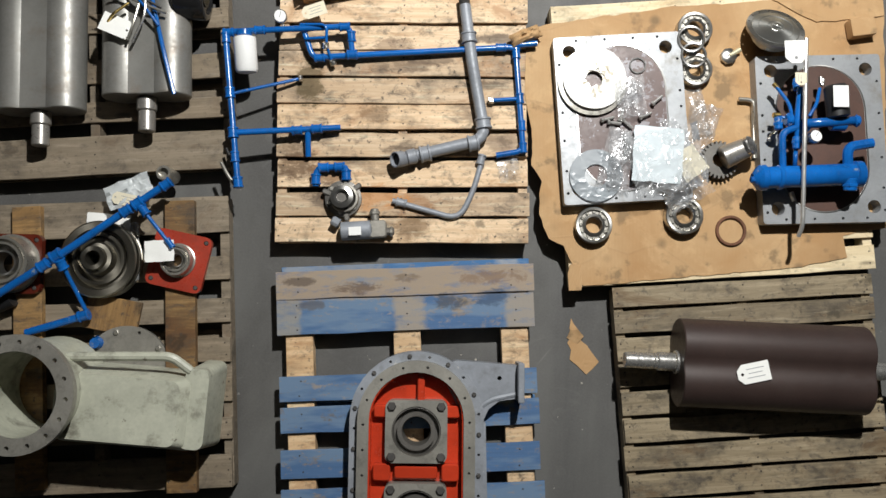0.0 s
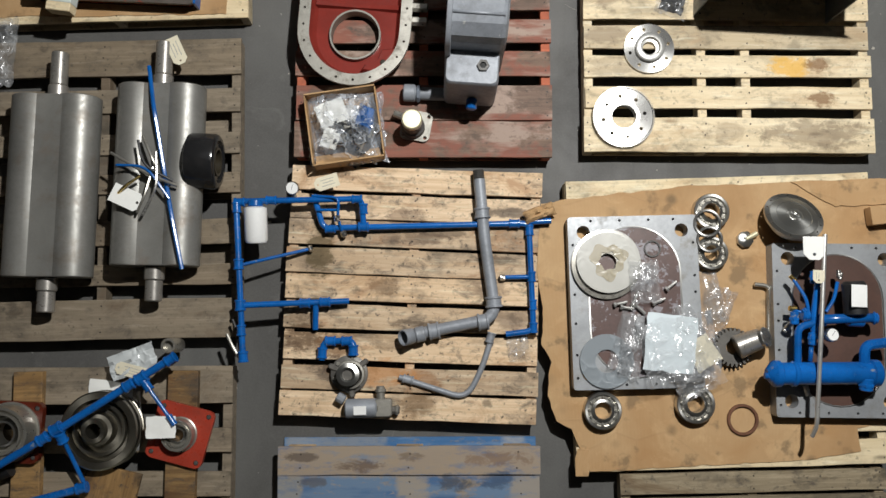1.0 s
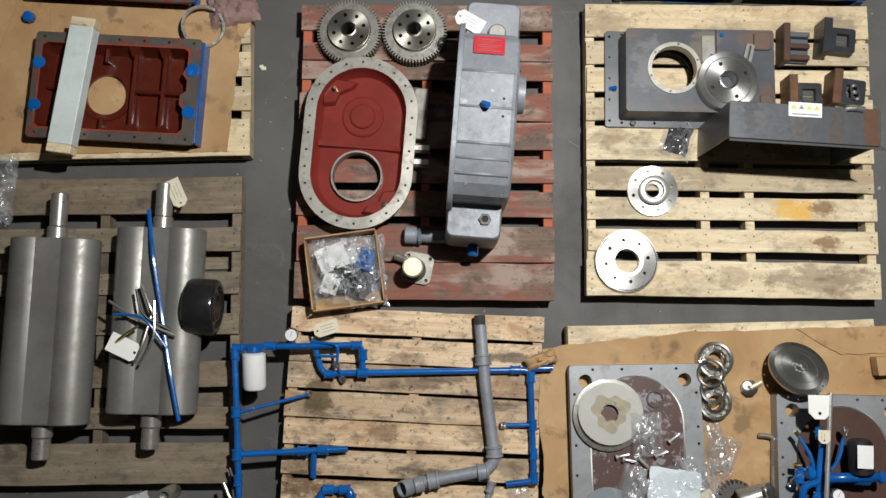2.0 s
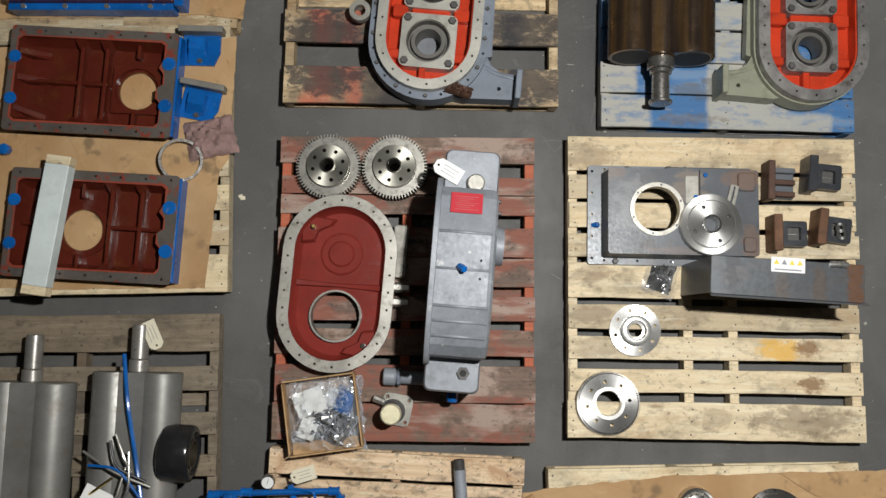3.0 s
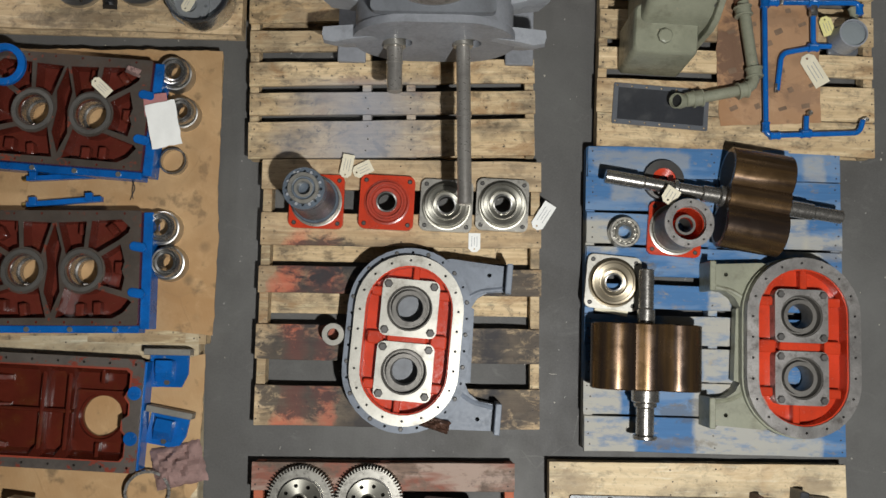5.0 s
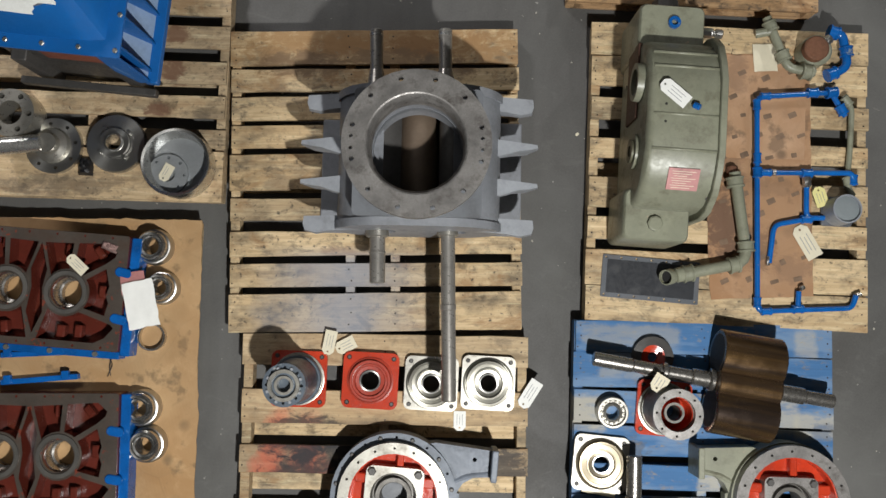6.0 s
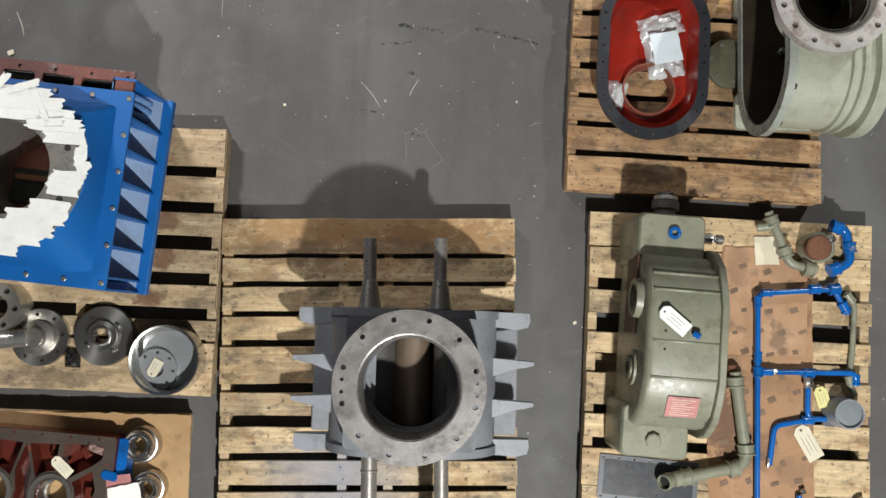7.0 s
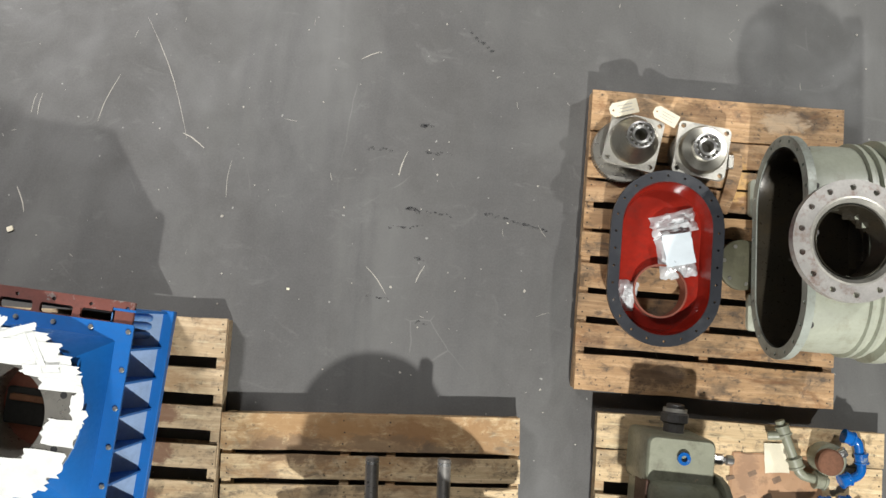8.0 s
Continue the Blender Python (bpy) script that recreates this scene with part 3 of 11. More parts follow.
    "black": painted("black_rubber", (0.014, 0.014, 0.015), 0.45, 0.0, 0.2, 0.2, dirt=(0.06, 0.06, 0.055)),
    "dark": painted("dark_void_paint", (0.012, 0.012, 0.012), 0.7, 0.0, 0.2, 0.2),
    "white": painted("white_enamel", (0.82, 0.82, 0.80), 0.35, 0.0, 0.05, 0.08),
    "paper": painted("white_paper", (0.84, 0.84, 0.80), 0.75, 0.0, 0.05, 0.05, bump=0.1, coarse=0.006),
    "manila": painted("manila_tag", (0.72, 0.66, 0.50), 0.75, 0.0, 0.08, 0.1),
    "ink": painted("grey_ink", (0.26, 0.26, 0.28), 0.7, 0.0, 0.1, 0.0),
    "label_red": painted("red_label", (0.55, 0.045, 0.06), 0.4, 0.0, 0.1, 0.1),
    "label_pink": painted("faded_red_label", (0.46, 0.20, 0.19), 0.4, 0.0, 0.25, 0.5),
    "yellow": painted("yellow_label", (0.75, 0.58, 0.06), 0.5, 0.0, 0.1, 0.1),
    "tape": painted("white_masking_tape", (0.76, 0.77, 0.73), 0.6, 0.0, 0.10, 0.3, dirt=(0.45, 0.45, 0.42), bump=0.5, coarse=0.006),
    "brass": painted("brass", (0.62, 0.45, 0.16), 0.3, 1.0, 0.15, 0.2),
    "gold_cap": painted("pale_brass_cap", (0.74, 0.68, 0.46), 0.35, 0.5, 0.08, 0.1),
    "rag": painted("pink_rag", (0.30, 0.19, 0.17), 0.9, 0.0, 0.25, 0.3, bump=0.5),
    "pan_edge": painted("worn_orange_edge", (0.30, 0.055, 0.03), 0.35, 0.0, 0.25, 0.5, dirt=(0.12, 0.05, 0.035), bump=0.15, chip=0.12, under=(0.14, 0.12, 0.105)),
    "pan_flange": painted("worn_pan_flange", (0.135, 0.115, 0.10), 0.4, 0.3, 0.3, 0.4, chip=0.5, under=(0.25, 0.05, 0.03)),
    "flange_iron": painted("bare_iron_flange", (0.30, 0.285, 0.27), 0.38, 0.5, 0.5, 0.85, dirt=(0.055, 0.044, 0.036), scale=1.9, bump=0.3),
    "shaft_dark": painted("oily_dark_shaft", (0.36, 0.34, 0.31), 0.3, 0.62, 0.1, 0.35, bump=0.0),
    "rotor_tan": painted("tan_rotor_crest", (0.17, 0.125, 0.09), 0.35, 0.3, 0.25, 0.4, dirt=(0.16, 0.12, 0.08), bump=0.03),
    "stained_film": clear("stained_film", (0.56, 0.49, 0.34), 0.45, 0.35, 0.002),
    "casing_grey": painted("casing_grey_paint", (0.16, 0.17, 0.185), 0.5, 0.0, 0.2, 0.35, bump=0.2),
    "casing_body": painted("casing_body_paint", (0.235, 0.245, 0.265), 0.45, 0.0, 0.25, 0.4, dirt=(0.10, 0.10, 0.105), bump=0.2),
    "casing_lit": painted("casing_lit_paint", (0.31, 0.325, 0.35), 0.5, 0.0, 0.2, 0.3, bump=0.2),
    "steel_dark_bright": painted("oiled_steel_shaft", (0.40, 0.38, 0.35), 0.24, 0.88, 0.12, 0.3, bump=0.0, coarse=0.001),
    "card_ink": painted("brown_print", (0.215, 0.14, 0.09), 0.8, 0.0, 0.4, 0.3),
    "yellow_paper": painted("pale_yellow_paper", (0.72, 0.66, 0.28), 0.75, 0.0, 0.06, 0.05),
    "rust_red": painted("rust_red_primer", (0.21, 0.06, 0.035), 0.6, 0.0, 0.2, 0.3),
    "green_flange": painted("worn_green_flange", (0.36, 0.385, 0.335), 0.42, 0.15, 0.25, 0.6, dirt=(0.14, 0.12, 0.09), chip=0.15, under=(0.44, 0.44, 0.41)),
    "port_rust": painted("rust_speckled_flange", (0.44, 0.42, 0.39), 0.42, 0.3, 0.3, 0.8, dirt=(0.17, 0.08, 0.05), scale=1.6, bump=0.2),
    "litter": painted("pale_grit", (0.45, 0.42, 0.36), 0.8),
    "scuff": smoke("rubber_mark", (0.030, 0.030, 0.031)),
    "bore_dark": painted("oily_shaded_bore", (0.036, 0.030, 0.020), 0.3, 0.2, 0.35, 0.5, dirt=(0.055, 0.036, 0.014)),
    # hood blue with scuffs, made paler for the light on the sloped foot
    "blue_lit": painted("scuffed_lit_blue", (0.26, 0.36, 0.52), 0.5, 0.0, 0.2, 0.2),
    "machined_pale": painted("pale_milled_rim", (0.52, 0.50, 0.44), 0.36, 0.45, 0.3, 0.7, dirt=(0.16, 0.14, 0.11), bump=0.12),
    "cast_worn": painted("worn_cast_boss", (0.16, 0.15, 0.135), 0.45, 0.5, 0.3, 0.4, bump=0.2),
    "nail": painted("dark_nail", (0.05, 0.04, 0.035), 0.5, 0.6),
    "black_rim": painted("black_painted_rim", (0.028, 0.03, 0.035), 0.35, 0.0, 0.2, 0.3, dirt=(0.09, 0.09, 0.09)),
    "gasket": painted("grey_gasket", (0.20, 0.225, 0.235), 0.5, 0.0, 0.1, 0.2),
    "bag": clear("clear_plastic", (0.86, 0.88, 0.90), 0.06, 0.12),
    "boss_tan": turned("oiled_turned_boss", (0.42, 0.36, 0.26), 0.36, 0.4),
    "boss_grey": turned("dull_turned_boss", (0.40, 0.385, 0.33), 0.36, 0.45),
    "pulley_iron": turned("oily_turned_iron", (0.27, 0.25, 0.205), 0.36, 0.5),
    "galvanised": painted("dull_zinc_plate", (0.40, 0.42, 0.43), 0.36, 0.55, 0.18, 0.35, dirt=(0.20, 0.20, 0.19), bump=0.05),
    "dome": turned("dark_turned_dome", (0.58, 0.58, 0.55), 0.33, 0.2),
    "plate_steel": painted("milled_grey_plate", (0.335, 0.346, 0.357), 0.42, 0.35, 0.24, 0.6, dirt=(0.17, 0.15, 0.115), bump=0.06),
    "oval_worn": painted("worn_brown_oval", (0.115, 0.062, 0.052), 0.4, 0.0, 0.35, 0.3, bump=0.1, chip=0.62, under=(0.24, 0.22, 0.235)),
    "cream": clear("cream_film", (0.84, 0.83, 0.77), 0.5, 0.3, 0.001, 5.0, 0.05),
    "paper_blue": painted("bluish_paper", (0.66, 0.73, 0.76), 0.6, 0.0, 0.06, 0.15, dirt=(0.45, 0.5, 0.52), bump=0.08, coarse=0.004),
    "tube": painted("bright_drawn_tube", (0.62, 0.61, 0.58), 0.32, 0.7, 0.06, 0.1, bump=0.02),
    "red_flange": painted("worn_red_flange", (0.36, 0.045, 0.025), 0.28, 0.0, 0.25, 0.4, dirt=(0.1, 0.03, 0.02), bump=0.2),
    "gloss_black": painted("glossy_black_iron", (0.022, 0.022, 0.023), 0.14, 0.3, 0.2, 0.2, dirt=(0.06, 0.055, 0.05), bump=0.08),
    "film_grey": clear("grey_film", (0.34, 0.38, 0.41), 0.62, 0.3, 0.003),
    "red_pocket": painted("oily_red_pocket", (0.118, 0.023, 0.015), 0.17, 0.0, 0.3, 0.4, dirt=(0.10, 0.028, 0.012), bump=0.12),
    "face_iron": painted("worn_machined_face", (0.115, 0.094, 0.078), 0.34, 0.35, 0.35, 0.6, dirt=(0.09, 0.05, 0.032), bump=0.1, chip=0.3, under=(0.26, 0.06, 0.035)),
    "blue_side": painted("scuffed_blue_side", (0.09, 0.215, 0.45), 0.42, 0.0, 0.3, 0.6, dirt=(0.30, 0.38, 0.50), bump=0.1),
    "rust_edge": painted("worn_red_cast_edge", (0.17, 0.055, 0.04), 0.5, 0.1, 0.3, 0.4, bump=0.25, chip=0.3, under=(0.22, 0.19, 0.17)),
    "green_casing": painted("pale_olive_paint", (0.39, 0.405, 0.32), 0.4, 0.0, 0.18, 0.45, dirt=(0.17, 0.15, 0.09), bump=0.2, chip=0.05, under=(0.3, 0.2, 0.13)),
    "grimy_green": painted("grimy_green_iron", (0.13, 0.125, 0.08), 0.45, 0.2, 0.3, 0.5, bump=0.25),
    "rust_dark": painted("dark_rusty_plate", (0.085, 0.040, 0.025), 0.6, 0.2, 0.35, 0.4, bump=0.2),
    "rust_plate": painted("flaking_rust_plate", (0.15, 0.068, 0.032), 0.6, 0.2, 0.4, 0.6, dirt=(0.05, 0.028, 0.02), scale=1.6, bump=0.25),
    "bag_thin": clear("thin_milky_plastic", (0.78, 0.83, 0.90), 0.16, 0.2, 0.02, 9.0, 0.3),
    "bag_milky": clear("milky_plastic", (0.80, 0.84, 0.84), 0.55, 0.3, 0.008),
    "wall": painted("warehouse_wall", (0.45, 0.45, 0.43), 0.8),
    "ceiling": painted("warehouse_ceiling", (0.5, 0.5, 0.49), 0.8),
}


# ---- shapes ----
def loft(bm, loops, m=None, closed=True, cap=True):
    """Skin through loops of equal length; cap closes the two ends."""
    m = m or Matrix()
    rows = [[bm.verts.new(m @ Vector(p)) for p in loop] for loop in loops]
    k = len(rows[0])
    for a, b in zip(rows, rows[1:]):
        for i in range(k if closed else k - 1):
            j = (i + 1) % k
            bm.faces.new((a[i], a[j], b[j], b[i]))
    if cap:
        bm.faces.new(rows[0][::-1])
        bm.faces.new(rows[-1])
    return bm


def circle(r, z, seg=24, cx=0.0, cy=0.0, rot=0.0):
    return [(cx + r * math.cos(rot + 2 * math.pi * i / seg), cy + r * math.sin(rot + 2 * math.pi * i / seg), z) for i in range(seg)]


def rrect(w, h, r, z, n=4, cx=0.0, cy=0.0):
    r = min(r, w / 2 - 1e-4, h / 2 - 1e-4)
    out = []
    for q, (sx, sy) in enumerate(((1, 1), (-1, 1), (-1, -1), (1, -1))):
        for i in range(n + 1):
            a = math.pi / 2 * (q + i / n)
            out.append((cx + sx * (w / 2 - r) + r * math.cos(a), cy + sy * (h / 2 - r) + r * math.sin(a), z))
    return out


def stadium(w, l, z, n=14):
    """Outline with round ends along y."""
    r = w / 2
    out = [(r * math.cos(math.pi * i / n), l / 2 - r + r * math.sin(math.pi * i / n), z) for i in range(n + 1)]
    return out + [(-x, -y, zz) for x, y, zz in out]


def lathe(bm, prof, seg=28, m=None, close=True):
    """Turn a closed profile of (radius, height) round z; a radius of 0 is not used."""
    m = m or Matrix()
    rows = [[bm.verts.new(m @ Vector((r * math.cos(2 * math.pi * i / seg), r * math.sin(2 * math.pi * i / seg), z))) for i in range(seg)] for r, z in prof]
    pairs = list(zip(rows, rows[1:] + rows[:1])) if close else list(zip(rows, rows[1:]))
    for a, b in pairs:
        for i in range(seg):
            j = (i + 1) % seg
            bm.faces.new((a[i], b[i], b[j], a[j]))
    return bm


def disc(bm, prof, seg=28, m=None):
    """Turn an open profile and close both ends with flat caps."""
    m = m or Matrix()
    rows = [[bm.verts.new(m @ Vector((r * math.cos(2 * math.pi * i / seg), r * math.sin(2 * math.pi * i / seg), z))) for i in range(seg)] for r, z in prof]
    for a, b in zip(rows, rows[1:]):
        for i in range(seg):
            j = (i + 1) % seg
            bm.faces.new((a[i], a[j], b[j], b[i]))
    bm.faces.new(rows[0][::-1])
    bm.faces.new(rows[-1])
    return bm


def block(bm, w, l, h, m=None, r=0.004, c=0.002):
    """A box standing on z = 0 with rounded upright edges and a small chamfer."""
    loops = [rrect(w - 2 * c, l - 2 * c, r, 0, 2), rrect(w, l, r, c, 2), rrect(w, l, r, h - c, 2), rrect(w - 2 * c, l - 2 * c, r, h, 2)]
    return loft(bm, loops, m)


def plate(bm, outer, holes, z0, z1, m=None):
    """A flat plate with holes cut through it."""
    m = m or Matrix()
    t = bmesh.new()
    edges = []
    for loop in (outer, *holes):
        vs = [t.verts.new((p[0], p[1], z1)) for p in loop]
        edges += [t.edges.new((vs[i], vs[(i + 1) % len(vs)])) for i in range(len(vs))]
    bmesh.ops.triangle_fill(t, use_beauty=True, use_dissolve=False, edges=edges, normal=(0, 0, 1))
    top = list(t.faces)
    got = bmesh.ops.extrude_face_region(t, geom=top)
    for v in got["geom"]:
        if isinstance(v, bmesh.types.BMVert):
            v.co.z = z0
    bmesh.ops.recalc_face_normals(t, faces=t.faces)
    merge(bm, t, m)
    return bm


def merge(bm, t, m=None):
    m = m or Matrix()
    made = {v: bm.verts.new(m @ v.co) for v in t.verts}
    for f in t.faces:
        bm.faces.new([made[v] for v in f.verts])
    t.free()


def sweep(bm, pts, r, seg=10, bend=0.03, steps=4, cap=True):
    """A round bar or pipe along a path with bent corners."""
    p = [Vector(q) for q in pts]
    line = [p[0]]
    for a, b, c in zip(p, p[1:], p[2:]):
        d = min(bend, (b - a).length * 0.45, (c - b).length * 0.45)
        s, e = b + (a - b).normalized() * d, b + (c - b).normalized() * d
        for i in range(steps + 1):
            u = i / steps
            line.append(s * (1 - u) ** 2 + b * 2 * u * (1 - u) + e * u * u)
    line.append(p[-1])
    rows, ref = [], None
    for i, q in enumerate(line):
        d = (line[min(i + 1, len(line) - 1)] - line[max(i - 1, 0)]).normalized()
        if ref is None:
            ref = d.orthogonal().normalized()
        ref = (ref - d * ref.dot(d)).normalized()
        side = d.cross(ref)
        rows.append([tuple(q + (ref * math.cos(2 * math.pi * k / seg) + side * math.sin(2 * math.pi * k / seg)) * r) for k in range(seg)])
    return loft(bm, rows, None, True, cap)


def rod(bm, a, b, r, r2=None, seg=16):
    a, b = Vector(a), Vector(b)
    m = Matrix.Translation(a) @ (b - a).to_track_quat("Z", "Y").to_matrix().to_4x4()
    h = (b - a).length
    r2 = r if r2 is None else r2
    c = min(0.004, r * 0.2, h * 0.2)
    return disc(bm, [(r - c, 0), (r, c), (r2, h - c), (r2 - c, h)], seg, m)


def along(a, b):
    """The pose at a whose z axis points to b."""
    a, b = Vector(a), Vector(b)
    return Matrix.Translation(a) @ (b - a).to_track_quat("Z", "Y").to_matrix().to_4x4()


def mesh_of(name, bm, material, sharp=0.6):
    bmesh.ops.recalc_face_normals(bm, faces=bm.faces)
    bm.normal_update()
    for e in bm.edges:
        e.smooth = len(e.link_faces) == 2 and e.calc_face_angle(0.0) < sharp
    for f in bm.faces:
        f.smooth = len(f.verts) <= 8
    data = bpy.data.meshes.new(name)
    bm.to_mesh(data)
    bm.free()
    data.materials.append(M[material])
    return data


def part(name, bm, material, parent, label="", sharp=0.6):
    ob = new(name, mesh_of(name, bm, material, sharp))
    ob.parent = parent
    if label:
        ob["label"] = label
    return ob


def thing(name, x, y, z, rz, label, category, group=""):
    ob = new(name)
    ob.empty_display_size = 0.05
    ob.matrix_basis = pose(x, y, z, 0, 0, rz)
    return tagged(ob, label, category, group)


def solo(name, bm, material, x, y, z, rz, label, category, group=""):
    ob = new(name, mesh_of(name, bm, material))
    ob.matrix_basis = pose(x, y, z, 0, 0, rz)
    return tagged(ob, label, category, group)


def spots(n, r, hole, z=0.0, seg=8, start=0.0, cx=0.0, cy=0.0):
    """Round holes on a bolt circle."""
    return [circle(hole, z, seg, cx + r * math.cos(start + 2 * math.pi * i / n), cy + r * math.sin(start + 2 * math.pi * i / n)) for i in range(n)]


def stadium_spots(w, l, n, hole, seg=6, phase=0.5):
    """Round holes spaced evenly along a stadium outline."""
    r, s = w / 2, l - w
    total = 2 * s + 2 * math.pi * r
    out = []
    for i in range(n):
        d = total * (i + phase) / n
        if d < s:
            p = (r, -s / 2 + d)
        elif d < s + math.pi * r:
            a = (d - s) / r
            p = (r * math.cos(a), s / 2 + r * math.sin(a))
        elif d < 2 * s + math.pi * r:
            p = (-r, s / 2 - (d - s - math.pi * r))
        else:
            a = math.pi + (d - 2 * s - math.pi * r) / r
            p = (r * math.cos(a), -s / 2 + r * math.sin(a))
        out.append(circle(hole, 0, seg, *p))
    return out


TOP = 0.102


# ---- the hall ----
bm = bmesh.new()
block(bm, 40, 40, 0.2, None, 0.01, 0.002)
floor = tagged(solo("floor", bm, "floor", 0, 3, -0.2, 0, "worn dark grey sealed concrete warehouse floor with scratches", "floor"), kind="structure")
for nm, x, y, sx, sy in (("wall_north", 0, 14.1, 28.4, 0.2), ("wall_south", 0, -8.1, 28.4, 0.2), ("wall_east", 14.1, 3, 0.2, 22), ("wall_west", -14.1, 3, 0.2, 22)):
    bm = bmesh.new()
    block(bm, sx, sy, 7.2)
    tagged(solo(nm, bm, "wall", x, y, 0.001, 0, "plain painted warehouse wall", "wall"), kind="structure")
bm = bmesh.new()
block(bm, 28.6, 22.4, 0.2)
tagged(solo("ceiling", bm, "ceiling", 0, 3, 7.21, 0, "plain pale warehouse ceiling", "ceiling"), kind="structure")


# ---- pallets ----
def pallet(spot, rows, stringers, material, label, side=None, low=(0.0, 0.5, 1.0), lowmat=None, thick=0.038):
    """spot: centre x, y, width, length and turn; rows: where each deck board starts and ends, from the far edge, as shares of the length."""
    x, y, w, l, rz = spot
    side = side or material
    rng = random.Random(int(x * 1000) * 31 + int(y * 1000))
    p = thing("pallet", x, y, 0, rz, label, "pallet", "pallets on the warehouse floor")
    for s in stringers:
        bm = bmesh.new()
        block(bm, thick, l - 0.004, 0.068, pose(-w / 2 + thick / 2 + 0.001 + s * (w - thick - 0.002), 0, 0.017))
        part("stringer", bm, side, p)
    for s in low:
        bm = bmesh.new()
        block(bm, w - 0.01, 0.09, 0.0165, pose(0, (l - 0.1) * (0.5 - s), 0))
        part("bottom_board", bm, lowmat or material, p)
    for a, b in rows:
        bm = bmesh.new()
        bl, bw = w + rng.uniform(-0.008, 0.008), (b - a) * l
        nseg = 8
        loops = []
        for i in range(nseg + 1):
            u = -bl / 2 + bl * i / nseg
            e0, e1 = rng.uniform(-0.0022, 0.0022), rng.uniform(-0.0022, 0.0022)
            y0, y1 = -bw / 2 + e0, bw / 2 + e1
            t = 0.0165 + rng.uniform(-0.0006, 0.0006)
            c = 0.0018
            loops.append([(u, y0, 0), (u, y1, 0), (u, y1, t - c), (u, y1 - c, t), (u, y0 + c, t), (u, y0, t - c)])
        loft(bm, loops, pose(rng.uniform(-0.004, 0.004), l * (0.5 - (a + b) / 2), 0.0855, 0, 0, rng.uniform(-0.25, 0.25)))
        part("deck_board", bm, material, p)
    bm = bmesh.new()
    for a, b in rows:
        yc, bw = l * (0.5 - (a + b) / 2), (b - a) * l
        for s in stringers:
            for k in (-0.28, 0.27) if bw < 0.12 else (-0.33, 0.0, 0.33):
                m = pose(-w / 2 + thick / 2 + s * (w - thick) + rng.uniform(-0.009, 0.009), yc + bw * k + rng.uniform(-0.006, 0.006), 0.1015)
                disc(bm, [(0.0038, 0), (0.0036, 0.0009)], 6, m)
    tagged(part("nail_heads", bm, "nail", p), kind="stuff")
    return p


S3, S4 = (0.0, 0.5, 1.0), (0.0, 0.41, 0.57, 1.0)
PAL_C1 = (-0.09, 0.503, 1.038, 1.035, 0.58)
pallet(PAL_C1, [(0.0044, 0.104), (0.1173, 0.2168), (0.2235, 0.3252), (0.3363, 0.4381), (0.4425, 0.542), (0.5597, 0.6549), (0.6704, 0.7765), (0.8009, 0.8938), (0.9027, 1.0)], S3, "wood_spilt", "used tan pine pallet under a blue pipe frame")
PAL_R1 = (1.194, 0.447, 1.263, 1.186, 4.26)
pallet(PAL_R1, [(0.0, 0.0889), (0.1222, 0.2333), (0.2667, 0.3667), (0.4, 0.5), (0.5333, 0.6333), (0.6667, 0.7667), (0.8, 0.8889), (0.9167, 1.0)], S4, "wood_new", "yellow pine pallet under flattened cardboard")
PAL_L1 = (-1.401, 0.877, 1.148, 1.257, 3.89)
pallet(PAL_L1, [(0.0, 0.1226), (0.1698, 0.2491), (0.3208, 0.3925), (0.4566, 0.5245), (0.6113, 0.6943), (0.7585, 0.8264), (0.8717, 1.0)], S3, "wood_grey", "weathered grey pallet under two lobed rotors", low=(0.0, 0.25, 0.5, 0.75, 1.0))
PAL_L0 = (-1.316, -0.448, 1.086, 1.177, 3.14)
pallet(PAL_L0, [(0.0, 0.1273), (0.2091, 0.2909), (0.3545, 0.4364), (0.4909, 0.5727), (0.6273, 0.7091), (0.7636, 0.8364), (0.8909, 1.0)], S3, "wood_grey", "weathered grey pallet with loose machine parts")
PAL_C0 = (-0.043, -0.703, 1.049, 1.172, 2.84)
pallet(PAL_C0, [(0.0, 0.0965), (0.1004, 0.2201), (0.3629, 0.4498), (0.4691, 0.556), (0.6139, 0.7104), (0.749, 0.8456), (0.9035, 1.0)], (0.03, 0.5, 0.97), "wood_blue_worn", "worn blue painted pallet under an oval housing", "wood_tan", low=(-0.028, 0.5, 1.0), lowmat="wood_blue", thick=0.11)
PAL_R0 = (1.351, -0.707, 1.061, 1.109, 4.24)
pallet(PAL_R0, [(0.0, 0.0745), (0.0863, 0.1686), (0.1843, 0.2706), (0.2863, 0.3647), (0.3804, 0.4667), (0.4824, 0.5647), (0.5804, 0.6627), (0.6784, 0.7608), (0.7765, 1.0)], S3, "wood_oily", "oil stained pallet under a dark brown rotor")
PAL_C2 = (-0.101, 1.701, 1.073, 1.271, 2.6)
pallet(PAL_C2, [(0.0, 0.0889), (0.1352, 0.1944), (0.1981, 0.2611), (0.3056, 0.4019), (0.4056, 0.4981), (0.5333, 0.613), (0.6407, 0.7259), (0.7574, 0.8759), (0.8796, 1.0)], S3, "wood_red", "red washed pallet under a grey gear case", "wood_edge_red")
PAL_R2 = (1.18, 1.775, 1.209, 1.259, 2.43)
pallet(PAL_R2, [(0.0, 0.1157), (0.1306, 0.2108), (0.2257, 0.3097), (0.3284, 0.4067), (0.4291, 0.5448), (0.5672, 0.6474), (0.6698, 0.7444), (0.7761, 0.8507), (0.8825, 1.0)], S4, "wood_marked", "new yellow pine pallet with black steel parts")
